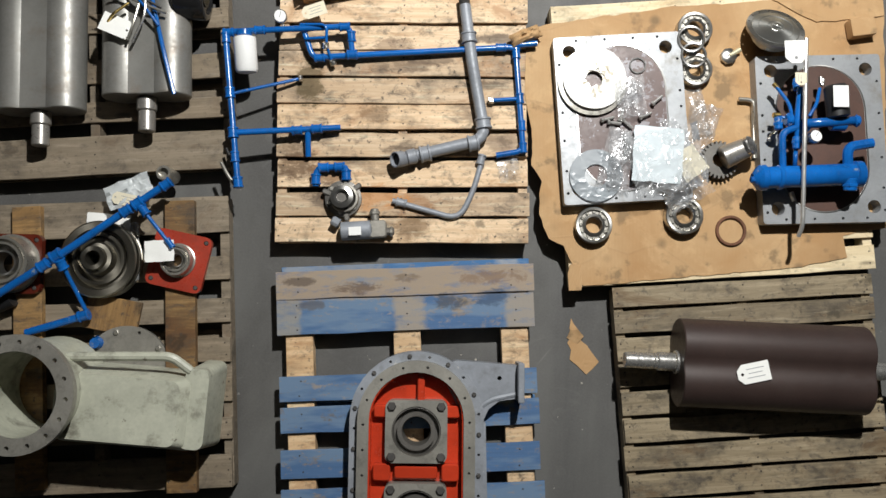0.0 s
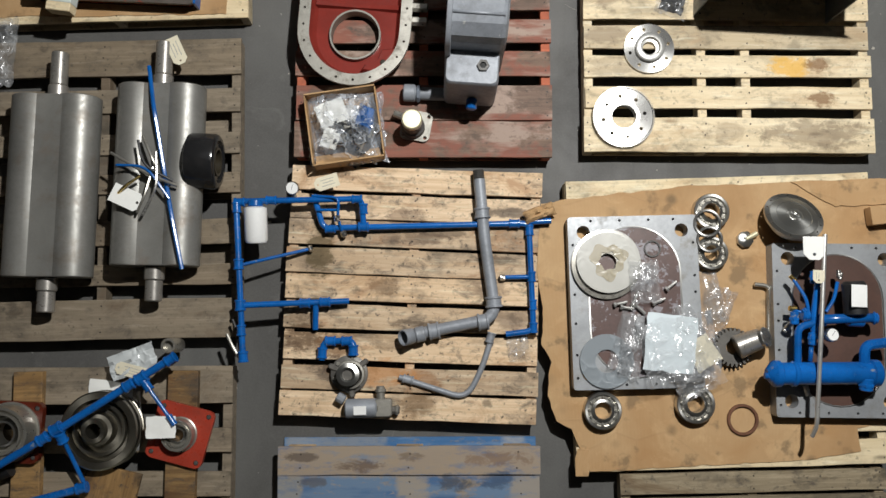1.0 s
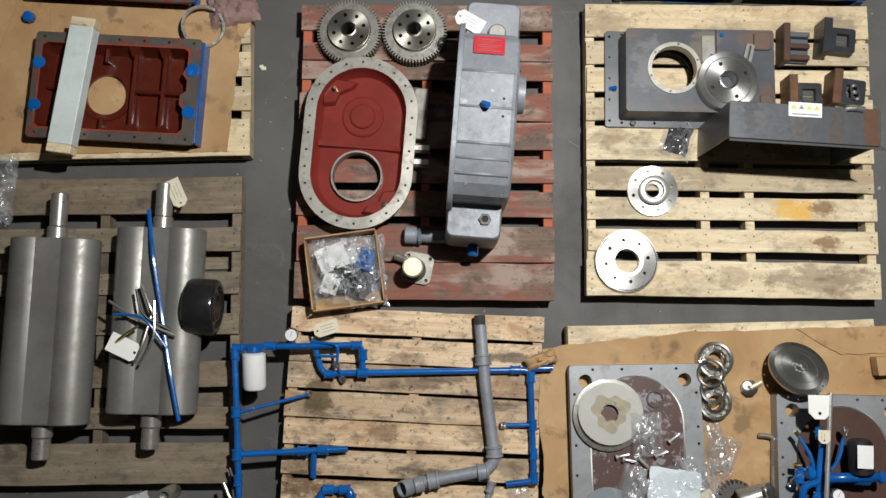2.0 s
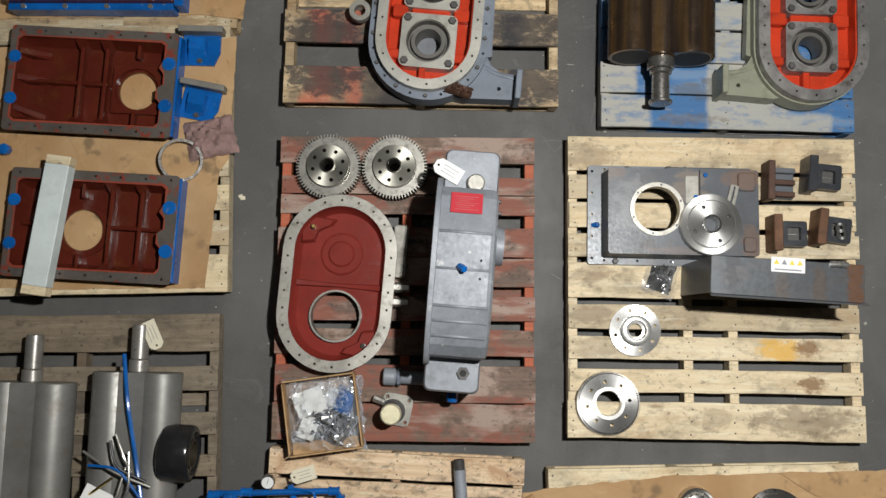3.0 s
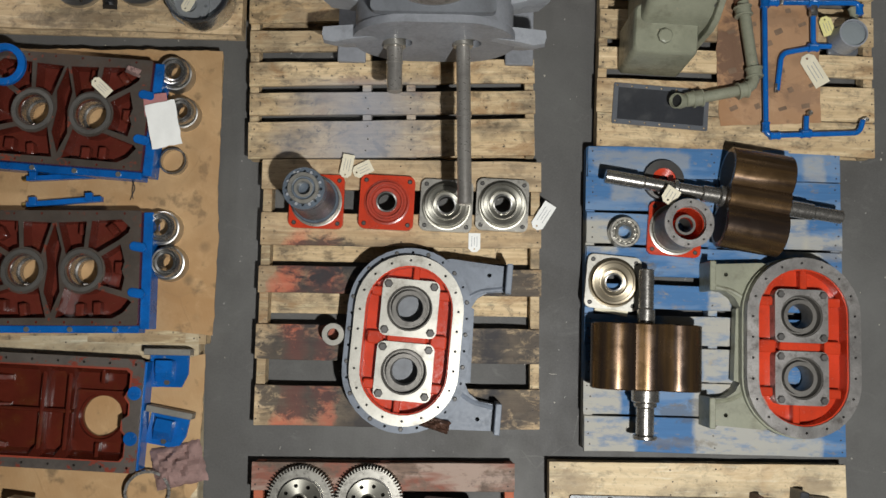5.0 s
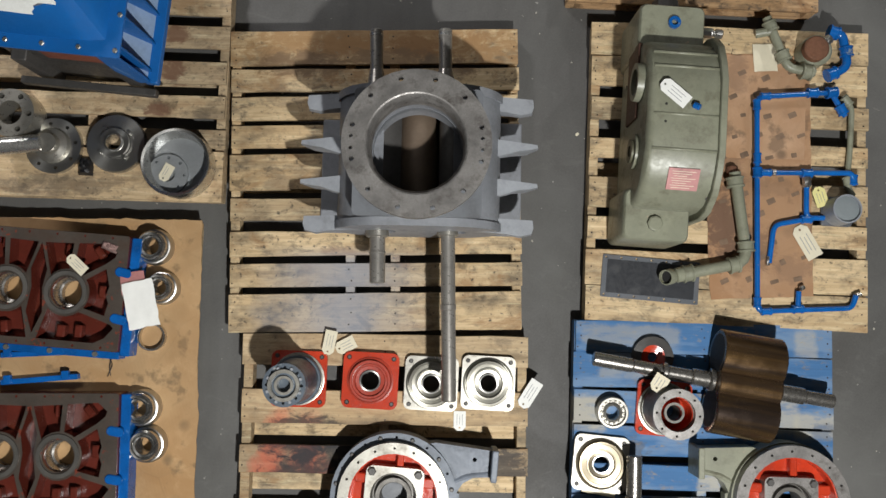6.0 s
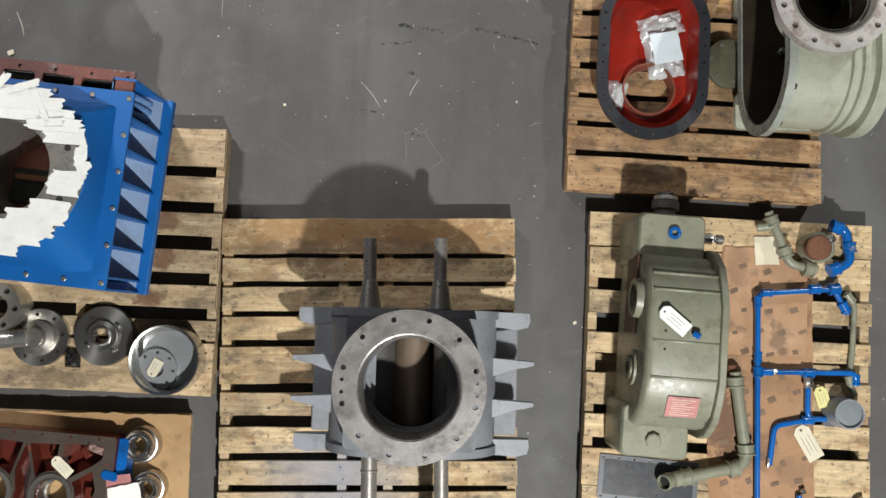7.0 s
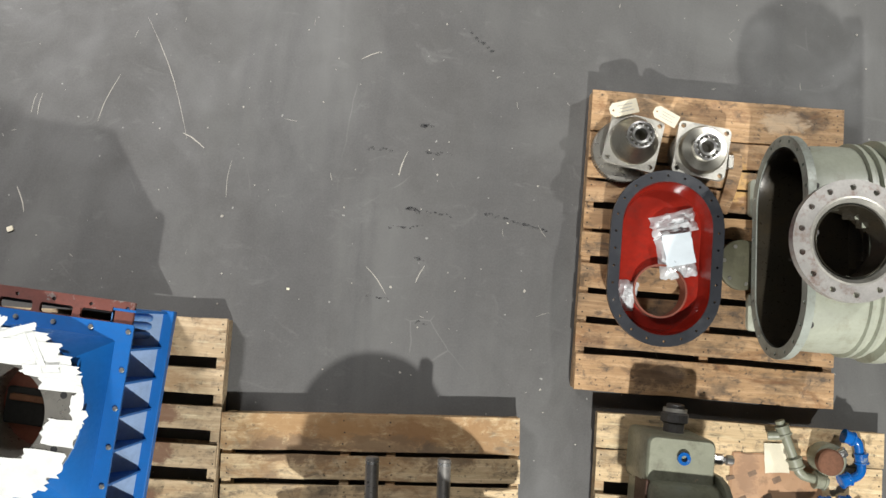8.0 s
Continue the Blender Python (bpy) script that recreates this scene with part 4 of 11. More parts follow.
PAL_L2 = (-1.447, 2.188, 1.119, 1.194, 4.33)
pallet(PAL_L2, [(0.0, 0.0889), (0.1111, 0.2222), (0.2556, 0.3444), (0.3778, 0.4667), (0.5, 0.5889), (0.6222, 0.7111), (0.7444, 0.8333), (0.8667, 1.0)], S3, "wood_new", "yellow pine pallet under cardboard and red oil pans")
PAL_C3 = (-0.11, 3.042, 1.183, 1.119, 2.21)
pallet(PAL_C3, [(0.0, 0.1151), (0.2068, 0.3305), (0.4094, 0.5117), (0.6311, 0.7612), (0.855, 1.0)], S3, "wood_burnt", "pale pallet with scorched and orange sprayed boards", "wood_pale", low=(0.0, 0.33, 0.55, 1.0), lowmat="wood_pale")
PAL_R3 = (1.209, 3.085, 1.078, 1.278, 1.4)
pallet(PAL_R3, [(0.0, 0.1033), (0.1056, 0.2167), (0.2278, 0.33), (0.3389, 0.4333), (0.4611, 0.5389), (0.5611, 0.6556), (0.6667, 0.7722), (0.7778, 0.8833), (0.8889, 1.0)], S3, "wood_blue", "blue painted pallet with worn patches under rotors")
PAL_L3 = (-1.47, 3.387, 1.084, 1.259, 2.11)
pallet(PAL_L3, [(0.0, 0.0889), (0.1111, 0.2222), (0.2556, 0.3444), (0.3778, 0.4667), (0.5, 0.5889), (0.6222, 0.7111), (0.7444, 0.8333), (0.8667, 1.0)], S3, "wood_pale", "dusty pallet under cardboard and red end plates")
PAL_C4 = (-0.218, 4.258, 1.229, 1.291, 3.71)
pallet(PAL_C4, [(0.0, 0.116), (0.1308, 0.2063), (0.2228, 0.302), (0.3204, 0.3959), (0.4162, 0.5341), (0.5635, 0.6372), (0.6722, 0.7532), (0.779, 0.8545), (0.8766, 1.0)], S4, "wood_spray", "dusty pallet under a flanged blower casing")
PAL_R4 = (1.282, 4.359, 1.188, 1.284, 0.64)
pallet(PAL_R4, [(0.0, 0.1115), (0.1152, 0.2175), (0.2565, 0.3327), (0.3922, 0.4591), (0.5242, 0.6245), (0.6561, 0.7323), (0.7658, 0.8829), (0.8866, 1.0)], S3, "wood_pale", "pale pallet under a grey-green gear case")
PAL_L4 = (-1.449, 4.667, 1.141, 1.121, 1.42)
pallet(PAL_L4, [(0.0, 0.1423), (0.1829, 0.2764), (0.3232, 0.4106), (0.4614, 0.5467), (0.5935, 0.6789), (0.7256, 0.7967), (0.8069, 1.0)], S3, "wood_wet", "dusty stained pallet under a blue hood and flanges")
PAL_R5 = (1.103, 5.724, 1.083, 1.277, 0.25)
pallet(PAL_R5, [(0.0, 0.1383), (0.1439, 0.2299), (0.2411, 0.2991), (0.3084, 0.3776), (0.4, 0.4692), (0.4841, 0.5626), (0.585, 0.6654), (0.6879, 0.7626), (0.785, 0.8617), (0.8822, 1.0)], S3, "wood_brown", "brown stained pallet under a large green housing")


# ---- kinds of things ----
def tag(x, y, z, rz, w=0.10, h=0.05, material="manila", label="small paper tag with faint writing on it", lines=3, tilt=0.0, cat="tag"):
    """A paper tag with a punched hole and bars for its unreadable writing."""
    bm = bmesh.new()
    c = h * 0.28
    outer = [(-w / 2, -h / 2 + c), (-w / 2 + c, -h / 2), (w / 2, -h / 2), (w / 2, h / 2), (-w / 2 + c, h / 2), (-w / 2, h / 2 - c)]
    plate(bm, [(a, b, 0) for a, b in outer], [circle(h * 0.08, 0, 8, -w / 2 + c * 0.9, 0)], 0, 0.0012)
    ob = solo("paper_tag", bm, material, x, y, z, rz, label, cat)
    ob.matrix_basis = pose(x, y, z, tilt, tilt * 0.6, rz)
    for i in range(lines):
        bm = bmesh.new()
        block(bm, w * (0.55 - 0.12 * (i % 2)), h * 0.035, 0.0004, pose(w * 0.06, h * (0.22 - 0.22 * i), 0.0012), 0.0001, 0.0001)
        part("writing_bar", bm, "ink", ob)
    return ob


def sheet(name, x, y, z, rz, w, h, material, label, cat, sag=0.006, n=8, seed=1, fold=0.0):
    """A loose sheet of paper or film, gently crumpled and with some thickness."""
    rng = random.Random(seed)
    bm = bmesh.new()
    top = []
    for j in range(n + 1):
        row = []
        for i in range(n + 1):
            u, v = i / n - 0.5, j / n - 0.5
            edge = 1 + rng.uniform(-0.03, 0.03)
            zz = sag * (1 + noise.noise((u * 4 + seed, v * 4, seed * 1.7))) + fold * abs(u) + rng.uniform(0, sag * 0.4)
            row.append((u * w * edge, v * h * edge, zz))
        top.append(row)
    up = [[bm.verts.new(p) for p in row] for row in top]
    dn = [[bm.verts.new((p[0], p[1], p[2] - 0.0008)) for p in row] for row in top]
    for j in range(n):
        for i in range(n):
            bm.faces.new((up[j][i], up[j][i + 1], up[j + 1][i + 1], up[j + 1][i]))
            bm.faces.new((dn[j][i], dn[j + 1][i], dn[j + 1][i + 1], dn[j][i + 1]))
    ring = [(0, i) for i in range(n)] + [(j, n) for j in range(n)] + [(n, n - i) for i in range(n)] + [(n - j, 0) for j in range(n)]
    for (a, b), (c, d) in zip(ring, ring[1:] + ring[:1]):
        bm.faces.new((up[a][b], dn[a][b], dn[c][d], up[c][d]))
    return solo(name, bm, material, x, y, z, rz, label, cat)


def pillow(bm, w, l, h, n=10, seed=1, m=None, lump=0.35):
    """A crumpled closed bag lying on z = 0."""
    m = m or Matrix()
    rng = random.Random(seed)
    up, dn = [], []
    for j in range(n + 1):
        ru, rd = [], []
        for i in range(n + 1):
            u, v = 2 * i / n - 1, 2 * j / n - 1
            k = max(0.0, (1 - u * u) * (1 - v * v)) ** 0.45
            e = 1 + 0.06 * noise.noise((u * 2 + seed, v * 2, 3.1)) + 0.05 * (abs(u) > 0.9 or abs(v) > 0.9) * rng.uniform(-1, 1)
            zz = h * k * (1 + lump * noise.noise((u * 3 + seed * 2.3, v * 3, seed)) + lump * 0.5 * noise.noise((u * 8 + seed, v * 8, seed)))
            ru.append(bm.verts.new(m @ Vector((u * w / 2 * e, v * l / 2 * e, max(0.0015, zz)))))
            rd.append(bm.verts.new(m @ Vector((u * w / 2 * e, v * l / 2 * e, 0.0))))
        up.append(ru)
        dn.append(rd)
    for j in range(n):
        for i in range(n):
            bm.faces.new((up[j][i], up[j][i + 1], up[j + 1][i + 1], up[j + 1][i]))
            bm.faces.new((dn[j][i], dn[j + 1][i], dn[j + 1][i + 1], dn[j][i + 1]))
    ring = [(0, i) for i in range(n)] + [(j, n) for j in range(n)] + [(n, n - i) for i in range(n)] + [(n - j, 0) for j in range(n)]
    for (a, b), (c, d) in zip(ring, ring[1:] + ring[:1]):
        bm.faces.new((up[a][b], dn[a][b], dn[c][d], up[c][d]))
    return bm


def bearing(x, y, z, r, h=0.05, label="steel roller bearing with rollers between its rings", material="steel", balls=12, group="loose bearings"):
    """Outer ring, inner ring and rollers."""
    b = thing("bearing", x, y, z, 0, label, "bearing", group)
    bm = bmesh.new()
    lathe(bm, [(r * 0.80, 0), (r - 0.003, 0), (r, 0.003), (r, h - 0.003), (r - 0.003, h), (r * 0.84, h), (r * 0.78, h * 0.7)], 32)
    part("outer_ring", bm, material, b)
    bm = bmesh.new()
    lathe(bm, [(r * 0.44, 0), (r * 0.60, 0), (r * 0.63, h * 0.3), (r * 0.60, h * 0.92), (r * 0.47, h), (r * 0.44, h - 0.003)], 28)
    part("inner_ring", bm, material, b)
    bm = bmesh.new()
    lathe(bm, [(r * 0.61, 0), (r * 0.80, 0), (r * 0.79, h * 0.72), (r * 0.62, h * 0.72)], 28)
    part("cage", bm, "steel_dull", b, "dull steel cage")
    for i in range(balls):
        a = 2 * math.pi * i / balls
        bm = bmesh.new()
        disc(bm, [(r * 0.05, 0), (r * 0.085, 0.003), (r * 0.085, h * 0.75), (r * 0.05, h * 0.80)], 8, pose(r * 0.705 * math.cos(a), r * 0.705 * math.sin(a), h * 0.08))
        part("roller", bm, "steel_dull", b)
    return b


def ring(name, x, y, z, r, ri, h, material, label, cat, group=""):
    bm = bmesh.new()
    c = min(0.003, h * 0.2)
    lathe(bm, [(ri, 0), (r, 0), (r, h - c), (r - c, h), (ri + c, h), (ri, h - c)], 36)
    return solo(name, bm, material, x, y, z, 0, label, cat, group)


def gear(x, y, z, r, teeth, h, bore, hub, hubh, bolts, material, label, rz=0.0, name="gear", depth=0.035, hubmat=None, bolt_r=None):
    """A spur gear: toothed rim, web, hub with bolt holes and a bore."""
    g = thing(name, x, y, z, rz, label, "gear")
    root = r * (1 - depth)
    out = []
    for i in range(teeth):
        for u, rr in ((0.0, root), (0.28, root), (0.40, r), (0.68, r), (0.80, root)):
            a = 2 * math.pi * (i + u) / teeth
            out.append((rr * math.cos(a), rr * math.sin(a), 0))
    bm = bmesh.new()
    plate(bm, out, [circle(hub * 0.97, 0, 40)], 0, h)
    part("toothed_rim", bm, material, g)
    bm = bmesh.new()
    lathe(bm, [(hub * 0.99, h), (hub * 1.05, h), (hub * 1.05, h + 0.0012), (hub * 0.99, h + 0.0012)], 44)
    part("relief_groove", bm, "cast_dark", g, "dark relief groove round the hub")
    bm = bmesh.new()
    plate(bm, circle(hub, 0, 40), [circle(bore, 0, 24)] + spots(bolts, bolt_r or (bore + hub) / 2, max(0.0065, hub * 0.095), 0, 8, 0.3), 0, hubh)
    part("hub", bm, hubmat or material, g)
    bm = bmesh.new()
    lathe(bm, [(bore, hubh), (bore * 1.22, hubh), (bore * 1.25, hubh + 0.006), (bore * 1.05, hubh + 0.008), (bore, hubh + 0.006)], 28)
    part("bore_collar", bm, hubmat or material, g)
    return g


def lobe(w, h, n=18, waist=0.62, crease=0.0, hub=0.0):
    """Outline of a two-lobed rotor lying along x, in x and z, centred; crease: degrees that a lobe turns on past its crest."""
    r = h / 2
    d = w / 2 - r
    over = radians(crease)
    xw, zw = d - r * math.sin(over), r * math.cos(over)
    half = []
    for i in range(n + 1):
        a = -math.pi / 2 - over + (math.pi + 2 * over) * i / n
        half.append((d + r * math.cos(a), r * math.sin(a)))
    for i in range(1, 8):
        u = abs(1 - i / 4)
        xi = xw * (1 - i / 4)
        half.append((xi, math.sqrt((hub * r) ** 2 - xi * xi) if hub else zw * (waist + (1 - waist) * u ** 1.7)))
    return half + [(-a, -b) for a, b in half]


def rotor(x, y, z, rz, w, h, length, material, label, front, back, hollow=False, roll=0.0, waist=0.62, steel="steel_bar", crease=0.0, hub=0.0):
    """Lobed blower rotor on its side, axis along y, with stepped shafts; front and back: lists of (length, radius) steps outwards."""
    ro = thing("rotor", x, y, z, rz, label, "rotor", "lobed blower rotors")
    tilt = pose(0, 0, 0, 0, roll, 0)
    prof = lobe(w, h, waist=waist, crease=crease, hub=hub)
    bm = bmesh.new()
    c = 0.004
    def at(yy, k=1.0):
        return [tuple(tilt @ Vector((a * k, yy, b * k))) for a, b in prof]
    loft(bm, [at(-length / 2, 0.975), at(-length / 2 + c), at(length / 2 - c), at(length / 2, 0.975)])
    part("lobed_body", bm, material, ro, "", 0.32)
    if hollow:
        for s in (-1, 1):
            for e in (-1, 1):
                bm = bmesh.new()
                m = tilt @ pose(s * (w / 2 - h / 2), e * (length / 2 - 0.001), 0, -90 * e, 0, 0)
                disc(bm, [(h * 0.40, 0), (h * 0.40, 0.002)], 28, m)
                part("core_hole", bm, "dark", ro, "dark hollow end of a lobe")
    for sign, steps in ((-1, back), (1, front)):
        p = sign * length / 2
        for ln, r in steps:
            bm = bmesh.new()
            rod(bm, (0, p, 0), (0, p + sign * ln, 0), r, None, 22)
            part("shaft", bm, steel, ro, "machined steel shaft")
            p += sign * ln
    return ro


def square_flange(x, y, z, rz, s, material, label, bore=0.3, boss=0.37, h=0.022, bossh=0.045, bossmat="steel_dull", cone=None, bolts=True):
    """A square bearing flange with rounded corners, a stepped round boss and a bore."""
    f = thing("bearing_flange", x, y, z, rz, label, "bearing flange", "square bearing flanges")
    bm = bmesh.new()
    k = s * 0.40
    plate(bm, rrect(s, s, s * 0.12, 0), [circle(s * bore, 0, 28)] + [circle(s * 0.045, 0, 8, a * k, b * k) for a in (-1, 1) for b in (-1, 1)], 0, h)
    part("flange_plate", bm, material, f)
    bm = bmesh.new()
    b0, b1 = s * bore, s * boss
    lathe(bm, [(b0 * 0.62, 0.002), (b1 * 1.12, 0.002), (b1 * 1.12, h + 0.006), (b1 * 1.04, h + 0.008), (b1 * 1.02, h + bossh * 0.25), (b1, h + bossh * 0.5), (b1 * 0.98, h + bossh), (b1 * 0.88, h + bossh), (b1 * 0.86, h + bossh * 0.82), (b0 * 1.14, h + bossh * 0.8), (b0 * 1.12, h + bossh), (b0 * 1.02, h + bossh), (b0 * 0.96, h + bossh * 0.45), (b0 * 0.72, h + bossh * 0.4), (b0 * 0.62, h + bossh * 0.1)], 40)
    part("boss", bm, bossmat, f)
    bm = bmesh.new()
    lathe(bm, [(b0 * 0.60, 0.004), (b0 * 0.70, 0.004), (b0 * 0.70, h + bossh * 0.75), (b0 * 0.60, h + bossh * 0.75)], 28)
    part("bearing_race", bm, "steel", f)
    if bolts:
        for a in (-1, 1):
            for b in (-1, 1):
                bm = bmesh.new()
                disc(bm, [(s * 0.04, 0), (s * 0.04, 0.008), (s * 0.03, 0.010)], 6, pose(a * k, b * k, h * 0.6))
                part("bolt", bm, "cast_dark", f)
    return f


def pipe(name, x, y, rz, runs, r, material, label, cat, joints=(), jr=1.35, jl=0.035, open_end=None, seg=12, bend=0.03):
    """A pipe assembly: runs are paths in world metres; joints are points and directions that get a thicker sleeve."""
    p = thing(name, x, y, 0, rz, label, cat)
    inv = p.matrix_basis.inverted()
    for run in runs:
        rr = r
        if isinstance(run[0], float):
            rr, run = run[0], run[1]
        bm = bmesh.new()
        sweep(bm, [tuple(inv @ Vector(q)) for q in run], rr, seg, bend)
        part("pipe", bm, material, p)
    for j in joints:
        a, b = Vector(j[0]), Vector(j[1])
        d = (b - a).normalized()
        bm = bmesh.new()
        k = j[2] if len(j) > 2 else jr
        rod(bm, tuple(inv @ (a - d * jl / 2)), tuple(inv @ (a + d * jl / 2)), r * k, None, seg)
        for e in (-0.5, 0.5):
            q = a + d * jl * e
            rod(bm, tuple(inv @ (q - d * 0.0045)), tuple(inv @ (q + d * 0.0045)), r * k * 1.14, None, seg)
        part("fitting", bm, material, p)
    if open_end:
        a, b = Vector(open_end[0]), Vector(open_end[1])
        d = (b - a).normalized()
        bm = bmesh.new()
        rod(bm, tuple(inv @ (a + d * r * 1.05)), tuple(inv @ (a + d * 0.065)), r * 1.3, None, 20)
        part("elbow", bm, material, p)
        q = inv @ a
        up = pose(q.x, q.y, q.z, 0, 0, 0) @ Vector((-d.x, -d.y, 0.9)).to_track_quat("Z", "Y").to_matrix().to_4x4()
        bm = bmesh.new()
        lathe(bm, [(r * 0.8, -r * 1.1), (r * 1.2, -r * 1.1), (r * 1.35, -r * 0.3), (r * 1.35, r * 1.25), (r * 1.3, r * 1.35), (r * 1.14, r * 1.35), (r * 1.1, r * 0.2)], 24, up)
        part("open_collar", bm, material, p)
        bm = bmesh.new()
        disc(bm, [(r * 1.12, 0), (r * 1.12, 0.002)], 20, up @ pose(0, 0, r * 0.55))
        part("pipe_mouth", bm, "dark", p, "dark open pipe mouth")
    return p


def gauge(p, m, r=0.025):
    """A dial gauge as parts of p; m carries its face along z."""
    bm = bmesh.new()
    disc(bm, [(r, 0), (r, r * 0.9), (r * 0.94, r)], 24, m)
    g = part("gauge_case", bm, "steel_fine", p, "chrome gauge case")
    bm = bmesh.new()
    disc(bm, [(r * 0.86, 0), (r * 0.86, 0.0015)], 24, m @ pose(0, 0, r))
    part("gauge_face", bm, "white", g, "white gauge dial")
    bm = bmesh.new()
    block(bm, r * 0.08, r * 0.9, 0.001, m @ pose(r * 0.1, r * 0.2, r + 0.0016, 0, 0, -35), 0.0004, 0.0002)
    part("gauge_needle", bm, "ink", g, "black needle")


def timber(x, y, z, rz, w, l, h, material, label):
    bm = bmesh.new()
    block(bm, w, l, h, None, 0.003, 0.002)
    return solo("timber", bm, material, x, y, z, rz, label, "timber")


def cardboard(x, y, z, rz, outline, material, label, h=0.004):
    """A flat piece of cardboard; outline in world metres, slightly uneven."""
    bm = bmesh.new()
    ring_pts = []
    for (a, b), (c, d) in zip(outline, outline[1:] + outline[:1]):
        k = max(1, int(math.dist((a, b), (c, d)) / 0.025))
        for i in range(k):
            u = i / k
            px, py = a + (c - a) * u, b + (d - b) * u
            ring_pts.append((px - x + 0.007 * noise.noise((px * 14, py * 14, 1.0)) + 0.004 * noise.noise((px * 40, py * 40, 2.0)), py - y + 0.007 * noise.noise((px * 14, py * 14, 7.0)) + 0.004 * noise.noise((px * 40, py * 40, 9.0)), 0))
    plate(bm, ring_pts, [], 0, h)
    return solo("cardboard_sheet", bm, material, x, y, z, 0, label, "cardboard")


def oval_housing(x, y, z, rz, w, l, paint, label, feet=True, faces="machined_face", depth=0.15, left=False, blank=False, op=0.70, rim=0.87):
    """An oval end housing lying face up: bolted rim, red inside, two square bearing seats, and cast feet on one side."""
    h = thing("oval_housing", x, y, z, rz, label, "machine housing", "oval end housings")
    bm = bmesh.new()
    plate(bm, stadium(w, l, 0, 20), [stadium(w * (op + 0.04), l - w * (0.96 - op), 0, 18)] + stadium_spots(w * 0.93, l - w * 0.07, 30, 0.006), 0.02, depth * 0.72)
    part("outer_flange", bm, paint, h)
    for q in stadium_spots(w * 0.93, l - w * 0.07, 30, 0.006)[::2]:
        qx_, qy_ = sum(p_[0] for p_ in q) / len(q), sum(p_[1] for p_ in q) / len(q)
        bm = bmesh.new()
        disc(bm, [(0.0095, 0), (0.0095, 0.006), (0.007, 0.009)], 6, pose(qx_, qy_, depth * 0.72))
        part("rim_bolt", bm, "cast_dark", h)
    bm = bmesh.new()
    plate(bm, stadium(w * rim, l - w * (1 - rim), 0, 20), [stadium(w * op, l - w * (1 - op), 0, 18)] + stadium_spots(w * (rim + op) / 2, l - w * (1 - (rim + op) / 2), 22, 0.0055, 6, 0.2), depth * 0.4, depth)
    part("gasket_face", bm, faces, h, "bare machined rim with bolt holes")
    bm = bmesh.new()
    plate(bm, stadium(w * (op + 0.01), l - w * (0.99 - op), 0, 18), [circle(w * 0.165, 0, 28, 0, s * l * 0.17) for s in (-1, 1)], 0.012, depth * 0.5)
    part("inner_wall", bm, "orange_red", h, "orange-red painted inside wall")
    bm = bmesh.new()
    plate(bm, stadium(w * (op + 0.005), l - w * (0.995 - op), 0, 18), [stadium(w * (op - 0.022), l - w * (1.022 - op), 0, 18)], 0.03, depth * 0.93)
    part("inner_lip", bm, "orange_red", h, "orange-red painted inner lip")
    for a, b, lx, ly in ((-0.24, 0.0, 0.12, 0.07), (0.24, 0.0, 0.12, 0.07), (0.0, 0.0, 0.30, 0.05), (-0.25, 0.25, 0.10, 0.05), (0.25, 0.25, 0.10, 0.05), (-0.25, -0.25, 0.10, 0.05), (0.25, -0.25, 0.10, 0.05), (0.03, 0.36, 0.05, 0.14), (-0.03, -0.36, 0.05, 0.14)):
        bm = bmesh.new()
        block(bm, lx * w * op / 0.66, ly * l, depth * 0.36, pose(a * w * op / 0.66, b * l, depth * 0.40), 0.008, 0.004)
        part("rib", bm, "orange_red", h, "orange-red cast rib")
    for s in (-1, 1):
        bm = bmesh.new()
        q = w * 0.46
        plate(bm, rrect(q, q, q * 0.12, 0, 4, 0, s * l * 0.17), [circle(q * 0.40, 0, 30, 0, s * l * 0.17)] + [circle(q * 0.05, 0, 8, a * q * 0.40, s * l * 0.17 + b * q * 0.40) for a in (-1, 1) for b in (-1, 1)], depth * 0.45, depth * 0.86)
        seat = part("bearing_seat", bm, faces, h, "bare square bearing seat with a round bore")
        bm = bmesh.new()
        lathe(bm, [(q * 0.225, 0.02), (q * 0.405, 0.02), (q * 0.405, depth * 0.80), (q * 0.375, depth * 0.82), (q * 0.365, depth * 0.60), (q * 0.315, depth * 0.60), (q * 0.31, depth * 0.78), (q * 0.24, depth * 0.78), (q * 0.225, depth * 0.72)], 36, pose(0, s * l * 0.17, 0))
        part("bore_liner", bm, "cast_worn", seat, "stepped oily machined bore")
        if blank:
            bm = bmesh.new()
            disc(bm, [(q * 0.30, 0.013), (q * 0.30, 0.022), (q * 0.06, 0.024)], 32, pose(0, s * l * 0.17, 0))
            part("bore_blank", bm, "casing_grey", seat, "dull grey blank closing the bore")
        for a in (-1, 1):
            for b in (-1, 1):
                bm = bmesh.new()
                disc(bm, [(q * 0.075, 0), (q * 0.075, 0.008), (q * 0.06, 0.012)], 6, pose(a * q * 0.40, s * l * 0.17 + b * q * 0.40, depth * 0.86))
                part("bolt", bm, "cast_dark", seat)
